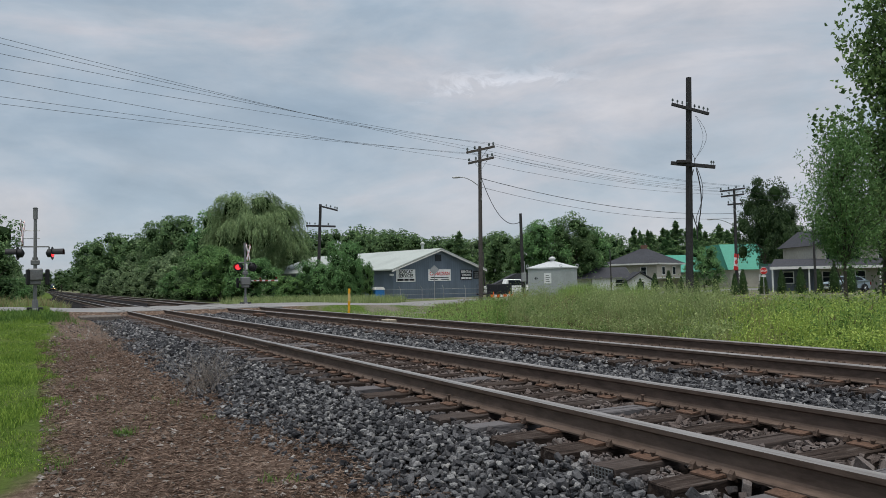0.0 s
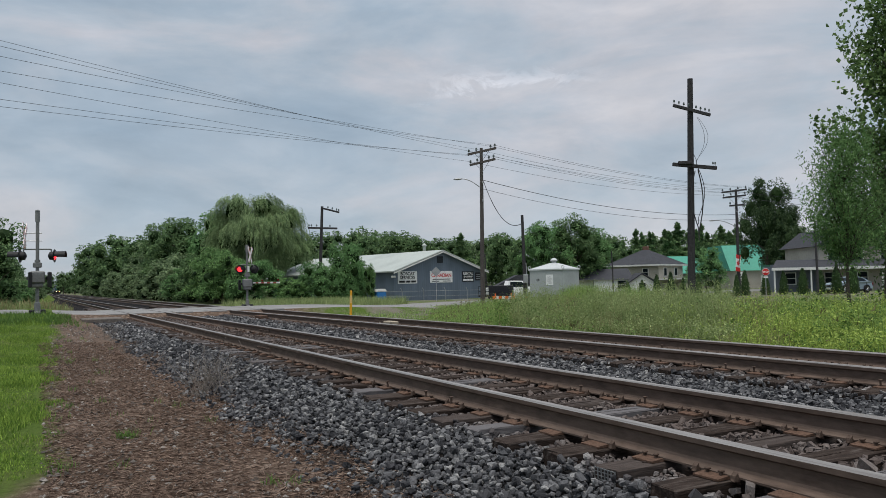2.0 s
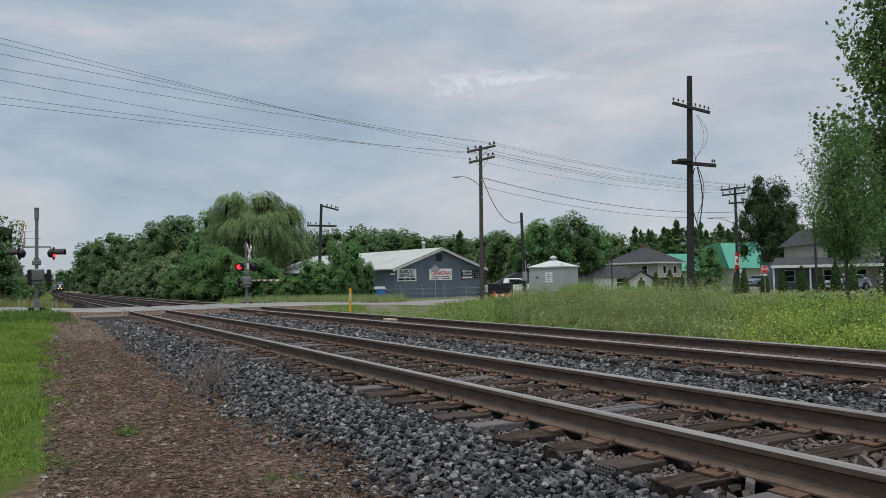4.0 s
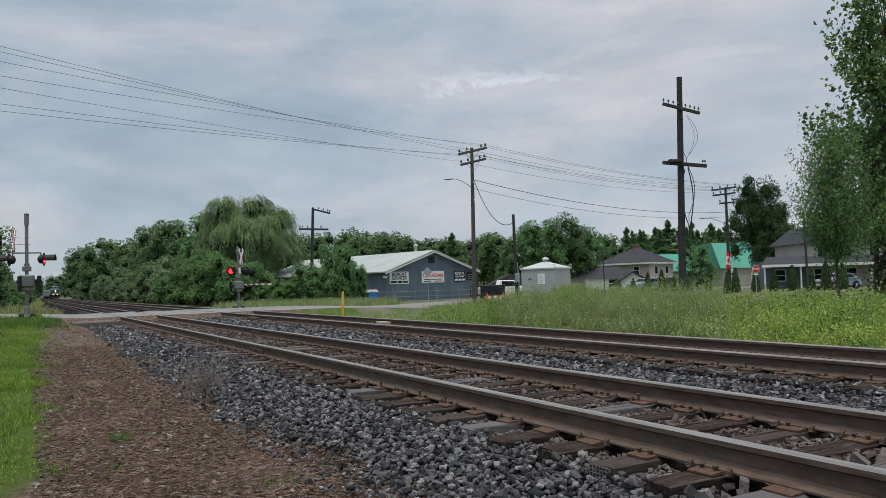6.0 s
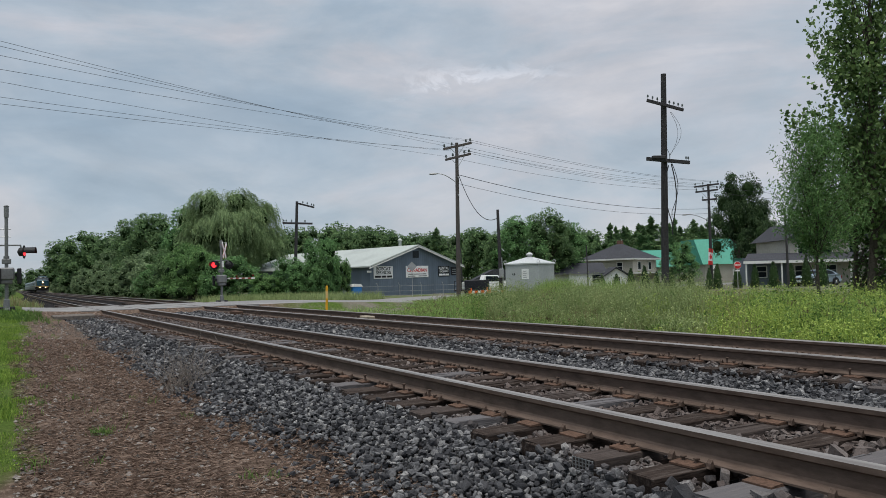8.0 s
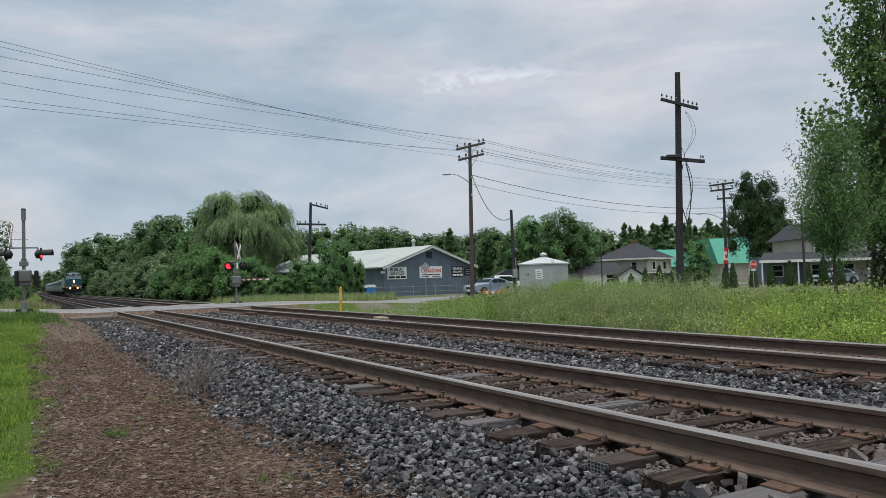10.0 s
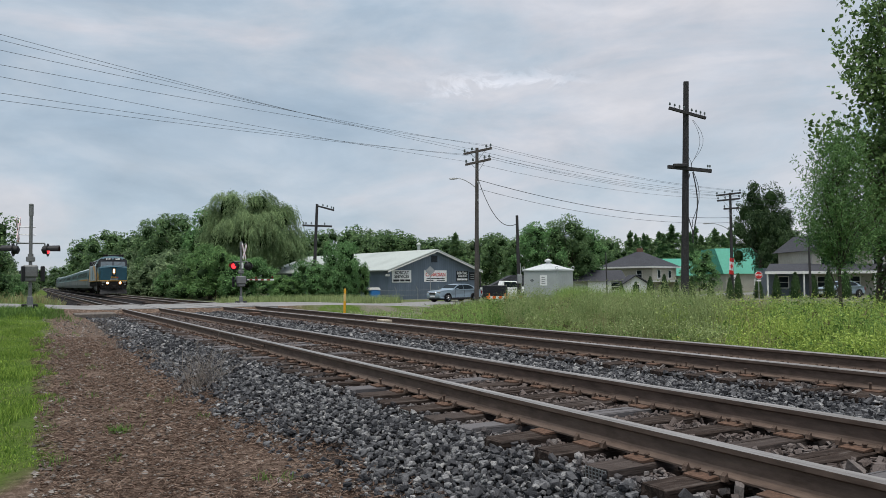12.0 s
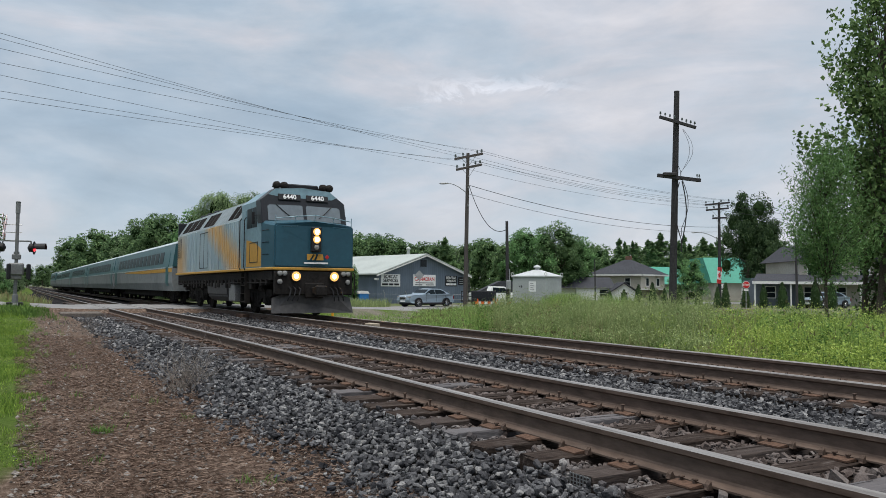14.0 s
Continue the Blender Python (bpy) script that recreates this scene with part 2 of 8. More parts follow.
def tie_material():
    s = Shader("tie_wood", 0.9, 0, 0.06)
    c = s.ramp(s.noise(26, 6, 0.7, stretch=(0.12, 1, 1), world=False), (0.28, (0.010, 0.009, 0.009)), (0.52, (0.042, 0.031, 0.026)), (0.78, (0.125, 0.108, 0.099)))
    c = s.mix(s.span(s.each(), 0.4, 0.95, 0, 0.5), c, s.mix(s.span(s.each(), 0.6, 0.85), (0.085, 0.062, 0.050), (0.21, 0.205, 0.215)))
    s.colour(c)
    s.bump(s.noise(30, 5, 0.7, stretch=(0.1, 1, 1), world=False), 0.8, 0.02)
    return s.m


def asphalt_material():
    s = Shader("asphalt", 0.9, 0, 0.1)
    c = s.ramp(s.noise(70, 5, 0.7), (0.3, (0.145, 0.142, 0.142)), (0.7, (0.24, 0.236, 0.232)))
    c = s.mix(s.span(s.noise(0.5, 5, 0.65), 0.42, 0.7, 0, 0.6), c, (0.29, 0.28, 0.27))
    s.colour(c)
    s.bump(s.noise(120, 4), 0.4, 0.006)
    return s.m


M_GROUND, M_STONE, M_BED = ground_material(), stone_material(), bed_material()
M_STONE_EACH = stone_material(True)
M_RAIL, M_HEAD, M_TIE, M_ASPHALT = rail_material(), head_material(), tie_material(), asphalt_material()
M_RUST = plain("rusted_plate", (0.120, 0.074, 0.054), 0.85, 0, 40, 0.45, 0.4, world=True, dirt=(0.07, 0.05, 0.04))
M_SPIKE = plain("spike_iron", (0.10, 0.072, 0.058), 0.8, 0.1, 60, 0.4, 0.3, world=True)
M_POLE = plain("weathered_pole_wood", (0.060, 0.058, 0.060), 0.9, 0, 14, 0.4, 0.5)
M_POLE_GREY = plain("grey_pole_wood", (0.105, 0.094, 0.088), 0.9, 0, 14, 0.4, 0.5)
M_WIRE = plain("wire", (0.035, 0.035, 0.037), 0.6, 0.0, 5, 0.1, 0)
M_GLASS_INS = plain("glass_insulator", (0.10, 0.12, 0.12), 0.2, 0, 20, 0.2, 0)
M_GALV = plain("galvanised_steel", (0.36, 0.37, 0.375), 0.5, 0.5, 25, 0.25, 0.1)
M_DARKGALV = plain("dull_grey_paint", (0.20, 0.205, 0.205), 0.6, 0.2, 25, 0.3, 0.1)
M_BLACK = plain("black_paint", (0.018, 0.018, 0.02), 0.55, 0, 25, 0.3, 0.1)
M_WHITE = plain("white_paint", (0.80, 0.80, 0.79), 0.55, 0, 18, 0.12, 0.08)
M_YELLOW = plain("yellow_marker_plastic", (0.72, 0.36, 0.025), 0.5, 0, 20, 0.18, 0.05)
M_GATERED = plain("faded_red_paint", (0.32, 0.07, 0.05), 0.6, 0, 20, 0.25, 0.05)
M_RED = plain("red_paint", (0.55, 0.03, 0.03), 0.5, 0, 20, 0.18, 0.05)
M_LEAF_MID = leaf_material("leaf_mid_green", (0.080, 0.176, 0.068), (0.250, 0.433, 0.170))
M_LEAF_DARK = leaf_material("leaf_dark_green", (0.073, 0.137, 0.063), (0.232, 0.348, 0.146))
M_LEAF_WILLOW = leaf_material("leaf_willow", (0.134, 0.207, 0.100), (0.366, 0.476, 0.232))
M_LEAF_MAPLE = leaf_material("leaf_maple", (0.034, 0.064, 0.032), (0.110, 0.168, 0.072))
M_LEAF_PALE = leaf_material("leaf_pale_green", (0.090, 0.187, 0.066), (0.255, 0.410, 0.150))
# far foliage: green paled and greyed, distance haze put into the colour
M_LEAF_HAZED = leaf_material("leaf_far_hazed_green", (0.120, 0.180, 0.095), (0.300, 0.400, 0.210))
M_BARK = plain("bark", (0.10, 0.085, 0.07), 0.95, 0, 22, 0.45, 0.8)


def pebble_material():
    s = Shader("pebble", 0.9, 0, 0.06)
    s.colour(s.ramp(s.island(), (0.0, (0.05, 0.045, 0.04)), (0.7, (0.17, 0.15, 0.135)), (1.0, (0.33, 0.305, 0.28))))
    return s.m


M_PEBBLE = pebble_material()


# ---- mesh helpers ----
def mesh_of(bm, name, material, smooth=False):
    me = bpy.data.meshes.new(name)
    bm.to_mesh(me)
    bm.free()
    for m in (material if isinstance(material, (list, tuple)) else (material,)):
        me.materials.append(m)
    if smooth:
        me.polygons.foreach_set("use_smooth", [True] * len(me.polygons))
    return me


def part(name, bm, material, parent=None, label="", smooth=False, at=None):
    ob = new(name, mesh_of(bm, name, material, smooth) if isinstance(bm, bmesh.types.BMesh) else bm)
    if parent:
        ob.parent = parent
    if at is not None:
        ob.matrix_basis = at
    return tagged(ob, label)


def thing(name, m, label, category, group="", kind=""):
    ob = new(name)
    ob.empty_display_size = 0.2
    ob.matrix_basis = m
    return tagged(ob, label, category, group, kind)


def box(bm, x0, x1, y0, y1, z0, z1, bevel=0.0, m=None, mat=0):
    """A box, its edges bevelled."""
    r = bmesh.ops.create_cube(bm, size=1.0)
    vs = r["verts"]
    for v in vs:
        v.co = Vector(((x0 + x1) / 2 + v.co.x * (x1 - x0), (y0 + y1) / 2 + v.co.y * (y1 - y0), (z0 + z1) / 2 + v.co.z * (z1 - z0)))
    fs = list({f for v in vs for f in v.link_faces})
    for f in fs:
        f.material_index = mat
    if bevel:
        out = bmesh.ops.bevel(bm, geom=list({e for v in vs for e in v.link_edges}), offset=bevel, segments=1, affect="EDGES", profile=0.5)
        vs = list({v for f in out["faces"] for v in f.verts} | {v for v in vs if v.is_valid})
        for f in {f for v in vs for f in v.link_faces}:
            f.material_index = mat
    if m is not None:
        for v in vs:
            v.co = m @ v.co
    return vs


def rod(bm, a, b, r0, r1=None, n=10, caps=True):
    """A round bar from a to b, tapered."""
    a, b = Vector(a), Vector(b)
    r1 = r0 if r1 is None else r1
    way = (b - a)
    q = way.to_track_quat("Z", "Y").to_matrix()
    rings = []
    for c, r in ((a, r0), (b, r1)):
        rings.append([bm.verts.new(c + q @ Vector((r * math.cos(2 * math.pi * i / n), r * math.sin(2 * math.pi * i / n), 0))) for i in range(n)])
    for i in range(n):
        j = (i + 1) % n
        bm.faces.new((rings[0][i], rings[0][j], rings[1][j], rings[1][i]))
    if caps:
        bm.faces.new(rings[0][::-1])
        bm.faces.new(rings[1])
    return rings


def tube(bm, points, radius, n=6):
    """A bent round bar through the points."""
    for a, b in zip(points, points[1:]):
        rod(bm, a, b, radius, radius, n)


def lathe(bm, profile, n=16, m=None):
    """A turned body from (radius, height) pairs."""
    rings = []
    for r, z in profile:
        rings.append([bm.verts.new((r * math.cos(2 * math.pi * i / n), r * math.sin(2 * math.pi * i / n), z)) for i in range(n)])
    fs = []
    for a, b in zip(rings, rings[1:]):
        for i in range(n):
            j = (i + 1) % n
            fs.append(bm.faces.new((a[i], a[j], b[j], b[i])))
    bm.faces.new(rings[0][::-1])
    bm.faces.new(rings[-1])
    if m is not None:
        for ring in rings:
            for v in ring:
                v.co = m @ v.co


def prism(bm, outline, y0, y1, m=None, mat=0):
    """An outline of (x, z) pairs, counter-clockwise from the front, drawn out along y."""
    a = [bm.verts.new((x, y0, z)) for x, z in outline]
    b = [bm.verts.new((x, y1, z)) for x, z in outline]
    n = len(outline)
    fs = [bm.faces.new(a), bm.faces.new(b[::-1])]
    for i in range(n):
        j = (i + 1) % n
        fs.append(bm.faces.new((a[j], a[i], b[i], b[j])))
    for f in fs:
        f.material_index = mat
    if m is not None:
        for v in a + b:
            v.co = m @ v.co
    bmesh.ops.recalc_face_normals(bm, faces=fs)
    return a + b


def soup(name, verts, faces, material):
    """A mesh from arrays of places and of triangles or quads."""
    me = bpy.data.meshes.new(name)
    verts, faces = np.asarray(verts, np.float32).reshape(-1, 3), np.asarray(faces, np.int32)
    k = faces.shape[1]
    me.vertices.add(len(verts))
    me.vertices.foreach_set("co", verts.ravel())
    me.loops.add(faces.size)
    me.loops.foreach_set("vertex_index", faces.ravel())
    me.polygons.add(len(faces))
    me.polygons.foreach_set("loop_start", np.arange(0, faces.size, k, dtype=np.int32))
    me.polygons.foreach_set("use_smooth", np.zeros(len(faces), bool))
    me.materials.append(material)
    me.update(calc_edges=True)
    return me


def smooth01(a, b, x):
    t = np.clip((np.asarray(x, float) - a) / (b - a), 0, 1)
    return t * t * (3 - 2 * t)


def bend(y):
    """How far the tracks swing aside in the distance."""
    return np.maximum(0, np.asarray(y, float) - 110) * 0.0073 * smooth01(110, 160, y)


def lie(x, y):
    """The lie of the land: the low embankment of the two tracks on flat ground."""
    x = np.asarray(x, float) - bend(y)
    bank = 0.31 * smooth01(2.05, 3.18, x) * (1 - smooth01(10.0, 11.9, x)) + 0.10 * smooth01(10.5, 11.5, x) * (1 - smooth01(18, 26, x))
    # on the camera's side the ground climbs to the road
    ramp = smooth01(19, 35.5, y) * (1 - smooth01(47, 62, y)) * (0.74 - 0.34 * smooth01(0.4, 2.0, x)) * (1 - smooth01(1.9, 3.0, x)) * smooth01(-60, -25, x)
    return bank + ramp


def sheet(name, xs, ys, lift, material, rough=0.0, skirt=False):
    gx, gy = np.meshgrid(xs, ys)
    gz = lie(gx, gy) + lift
    if rough:
        rng = np.random.default_rng(3)
        gz = gz + rng.normal(0, rough, gz.shape)
    n, m = gx.shape
    idx = np.arange(n * m).reshape(n, m)
    quads = np.stack([idx[:-1, :-1], idx[:-1, 1:], idx[1:, 1:], idx[1:, :-1]], -1).reshape(-1, 4)
    me = soup(name, np.stack([gx, gy, gz], -1), quads, material)
    me.polygons.foreach_set("use_smooth", [True] * len(me.polygons))
    return new(name, me)


# ---- ground, ballast and road ----
ground = sheet("ground", np.concatenate([[-2500, -600, -150, -50, -20], np.arange(-8, 30, 0.35), [34, 45, 70, 150, 600, 2500]]),
               np.concatenate([[-1500, -300, -60, -20], np.arange(-6, 50, 0.7), np.arange(52, 300, 6), [330, 400, 520, 700, 1200, 3000]]), 0.0, M_GROUND)
for v in ground.data.vertices:
    side = v.co.x - float(bend(v.co.y))
    if 2.3 < side < 11.6 and -9 < v.co.y < 640 and not 36 < v.co.y < 44:
        v.co.z -= 0.10
tagged(ground, "flat ground of mown grass, bare brown dirt and verge", "ground", kind="structure")
for v in ground.data.vertices:
    if 0 < v.co.x < 2.2 and v.co.y < 40:
        v.co.z += 0.035 * noise.noise(v.co * 1.3) + 0.02 * noise.noise(v.co * 4)
# the bed lies low; its near-black colour paints the shade in stone gaps
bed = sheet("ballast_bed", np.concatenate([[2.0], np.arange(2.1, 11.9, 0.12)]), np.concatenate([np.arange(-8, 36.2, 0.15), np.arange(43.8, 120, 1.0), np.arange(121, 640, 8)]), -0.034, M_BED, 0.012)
for v in bed.data.vertices:
    v.co.x += float(bend(v.co.y))
tagged(bed, "grey crushed-stone ballast bed under two tracks", "ballast", kind="structure")


def road_line(s):
    """The road's middle: straight over the rails, then swinging away and down beside the barn."""
    pts = ((-90, 41), (-30, 40.5), (-10, 40), (4, 40), (12, 40.4), (18, 43.5), (24, 49.5), (30, 54.3), (38, 57.2), (50, 60), (80, 66), (140, 78))
    s = s * (len(pts) - 1)
    i = min(int(s), len(pts) - 2)
    u = s - i
    p = [Vector(pts[max(0, min(len(pts) - 1, i + k))]) for k in (-1, 0, 1, 2)]
    return 0.5 * (2 * p[1] + (p[2] - p[0]) * u + (2 * p[0] - 5 * p[1] + 4 * p[2] - p[3]) * u * u + (3 * p[1] - p[0] - 3 * p[2] + p[3]) * u ** 3)


def road_height(x):
    return 0.02 + (0.548 + 0.20 * (1 - float(smooth01(-1.5, 3.3, x)))) * float(smooth01(-70, -25, x)) * (1 - float(smooth01(11.5, 27, x)))


def build_road():
    bm = bmesh.new()
    rows = []
    n = 150
    for k in range(n + 1):
        c = road_line(k / n)
        d = (road_line(min(1, k / n + 0.004)) - road_line(max(0, k / n - 0.004))).normalized()
        side = Vector((-d.y, d.x))
        row = []
        for w, dz in ((-5.2, -0.62), (-4.05, 0.0), (-1.4, 0.012), (1.4, 0.012), (4.05, 0.0), (5.2, -0.62)):
            p = c + side * w
            z = road_height(p.x) + dz
            row.append(bm.verts.new((p.x, p.y, z if dz > -0.3 else min(road_height(p.x) - 0.02, max(-0.05, z)))))
        rows.append(row)
    for a, b in zip(rows, rows[1:]):
        for i in range(5):
            bm.faces.new((a[i], b[i], b[i + 1], a[i + 1])).material_index = 1 if i in (0, 4) else 0
    bmesh.ops.recalc_face_normals(bm, faces=bm.faces[:])
    return tagged(part("road", bm, (M_ASPHALT, M_GROUND)), "worn pale grey asphalt road across the tracks", "road", kind="structure")


ROAD = build_road()


# ---- tracks ----
RAIL_OUTLINE = ((-0.076, -0.186), (0.076, -0.186), (0.076, -0.174), (0.020, -0.155), (0.010, -0.140), (0.010, -0.058), (0.036, -0.044), (0.037, -0.012), (0.028, 0.0),
                (-0.028, 0.0), (-0.037, -0.012), (-0.036, -0.044), (-0.010, -0.058), (-0.010, -0.140), (-0.020, -0.155), (-0.076, -0.174))


def rail_mesh():
    """One rail, from behind the camera to the distance."""
    ys = np.concatenate([[-12, 100], np.arange(110, 640, 10)])
    bm = bmesh.new()
    rings = [[bm.verts.new((x + float(bend(y)), y, z)) for x, z in RAIL_OUTLINE] for y in ys]
    k = len(RAIL_OUTLINE)
    for a, b in zip(rings, rings[1:]):
        for i in range(k):
            j = (i + 1) % k
            f = bm.faces.new((a[i], b[i], b[j], a[j]))
            f.material_index = 1 if i in (7, 8, 9) else 0
    bm.faces.new(rings[0][::-1])
    bmesh.ops.recalc_face_normals(bm, faces=bm.faces[:])
    return mesh_of(bm, "rail", (M_RAIL, M_HEAD))


RAIL_MESH = rail_mesh()
TIE_STEP = 0.54
TIE_SHIFT = 0.11


def tie_mesh(seed):
    rng = random.Random(seed)
    bm = bmesh.new()
    vs = box(bm, -1.30, 1.30, -0.112, 0.112, -0.18, 0, 0.012)
    for v in vs:
        v.co += Vector((rng.uniform(-0.012, 0.012), rng.uniform(-0.008, 0.008), rng.uniform(-0.006, 0.004)))
    # a long split in the top
    y = rng.uniform(-0.05, 0.05)
    for k in range(2):
        a = rng.uniform(-1.2, 0.3)
        box(bm, a, a + rng.uniform(0.4, 0.9), y - 0.004, y + 0.003, -0.01, 0.0035)
        y = rng.uniform(-0.08, 0.08)
    return mesh_of(bm, "tie", M_TIE)


def plate_mesh():
    bm = bmesh.new()
    prism(bm, ((-0.18, 0), (0.18, 0), (0.18, 0.012), (0.082, 0.020), (0.082, 0.012), (-0.082, 0.012), (-0.082, 0.020), (-0.18, 0.012)), -0.095, 0.095)
    return mesh_of(bm, "tie_plate", M_RUST)


def spike_mesh(high):
    bm = bmesh.new()
    box(bm, -0.009, 0.009, -0.009, 0.009, 0, high, 0.002)
    box(bm, -0.017, 0.020, -0.016, 0.016, high, high + 0.014, 0.005)
    return mesh_of(bm, "spike", M_SPIKE)


def anchor_mesh():
    """A spring clip that grips the rail's foot beside a tie."""
    bm = bmesh.new()
    tube(bm, [(-0.10, 0, -0.012), (-0.085, 0, 0.012), (-0.055, 0, -0.022), (0.055, 0, -0.022), (0.088, 0, 0.010), (0.075, 0, 0.030)], 0.011, 6)
    prism(bm, ((0.070, -0.01), (0.105, -0.01), (0.098, 0.022), (0.078, 0.040)), -0.011, 0.011)
    prism(bm, ((-0.105, -0.01), (-0.070, -0.01), (-0.078, 0.040), (-0.098, 0.022)), -0.011, 0.011)
    return mesh_of(bm, "rail_anchor", M_SPIKE)


def joint_mesh():
    """A bolted joint bar for a rail's web."""
    bm = bmesh.new()
    for s in (1, -1):
        box(bm, min(s * 0.010, s * 0.026), max(s * 0.010, s * 0.026), -0.45, 0.45, -0.148, -0.055, 0.006)
        for k in range(6):
            y = -0.375 + 0.15 * k
            rod(bm, (s * 0.024, y, -0.1), (s * 0.050, y, -0.1), 0.019, 0.017, 6)
    return mesh_of(bm, "joint_bar", M_RAIL)


def end_plate_mesh():
    bm = bmesh.new()
    for k in range(7):
        box(bm, -0.004, 0.004, -0.10 + 0.0325 * k, -0.093 + 0.0325 * k, -0.075, 0.075)
        box(bm, -0.003, 0.003, -0.10, 0.10, -0.075 + 0.0238 * k, -0.070 + 0.0238 * k)
    return mesh_of(bm, "end_plate", M_DARKGALV)


END_PLATE = end_plate_mesh()
TIE_MESHES = [tie_mesh(s) for s in range(5)]
PLATE_MESH, SPIKE_LOW, SPIKE_HIGH, ANCHOR_MESH, JOINT_MESH = plate_mesh(), spike_mesh(0.022), spike_mesh(0.062), anchor_mesh(), joint_mesh()


def build_track(x0, label, seed, joints):
    rng = random.Random(seed)
    track = thing("railway_track", pose(x0, 0, 0), label, "railway track", "the two tracks", "structure")
    for s in (-1, 1):
        part("rail", RAIL_MESH, None, track, at=pose(s * GAUGE / 2, 0, RAIL))
        for y in joints[s]:
            part("joint_bar", JOINT_MESH, None, track, "bolted rusty joint bar", at=pose(s * GAUGE / 2, y, RAIL))
    foot = RAIL - 0.186
    for k in range(-14, 150):
        y = TIE_SHIFT + 1.1 + k * TIE_STEP
        if 35.6 < y < 44.3:
            continue
        if y > 60:
            break
        skew = rng.uniform(-0.6, 0.6)
        slip = rng.uniform(-0.07, 0.07)
        part("tie", rng.choice(TIE_MESHES), None, track, at=pose(slip, y, foot - 0.014, 0, 0, skew + rng.choice((0, 180))))
        if y > 36:
            continue
        if k in (5, 10) and x0 < 6:
            part("end_plate", END_PLATE, None, track, "perforated steel plate on the tie end", at=pose(slip - 1.306, y, foot - 0.10))
        for s in (-1, 1):
            part("tie_plate", PLATE_MESH, None, track, at=pose(s * GAUGE / 2, y, foot - 0.013, 0, 0, rng.uniform(-1, 1)))
            if y < 24:
                for sx in (-1, 1):
                    for sy in (-0.05, 0.05):
                        if rng.random() < 0.72:
                            high = rng.random() < 0.06
                            part("spike", SPIKE_HIGH if high else SPIKE_LOW, None, track,
                                 at=pose(s * GAUGE / 2 + sx * (0.10 if not high else 0.105), y + sy, foot, 0, rng.uniform(-8, 8), 0 if sx < 0 else 180))
            if y < 20 and (s > 0 or k % 2 == 0):
                for sy in (-0.15, 0.15):
                    part("rail_anchor", ANCHOR_MESH, None, track, at=pose(s * GAUGE / 2, y + sy, foot) @ Matrix.Diagonal((1.1, 1.6, 1.05, 1)))
    return track


build_track(NEAR_X, "railway track of rusty rails on worn wooden ties", 5, {-1: (13.9,), 1: (19.5,)})
build_track(FAR_X, "main railway track with worn bright rail heads", 9, {-1: (27.5, 21.0), 1: (22.0,)})


STONE_EIGHT = np.array([(a, b, c) for c in (-1, 1) for b in (-1, 1) for a in (-1, 1)], float) * 0.74
STONE_SIX = np.array([(0, 0, -1), (0, 0, 1), (0, -1, 0), (0, 1, 0), (-1, 0, 0), (1, 0, 0)], float) * 0.98
STONE_SIDES = ((0, 2, 3, 1), (4, 5, 7, 6), (0, 1, 5, 4), (2, 6, 7, 3), (0, 4, 6, 2), (1, 3, 7, 5))


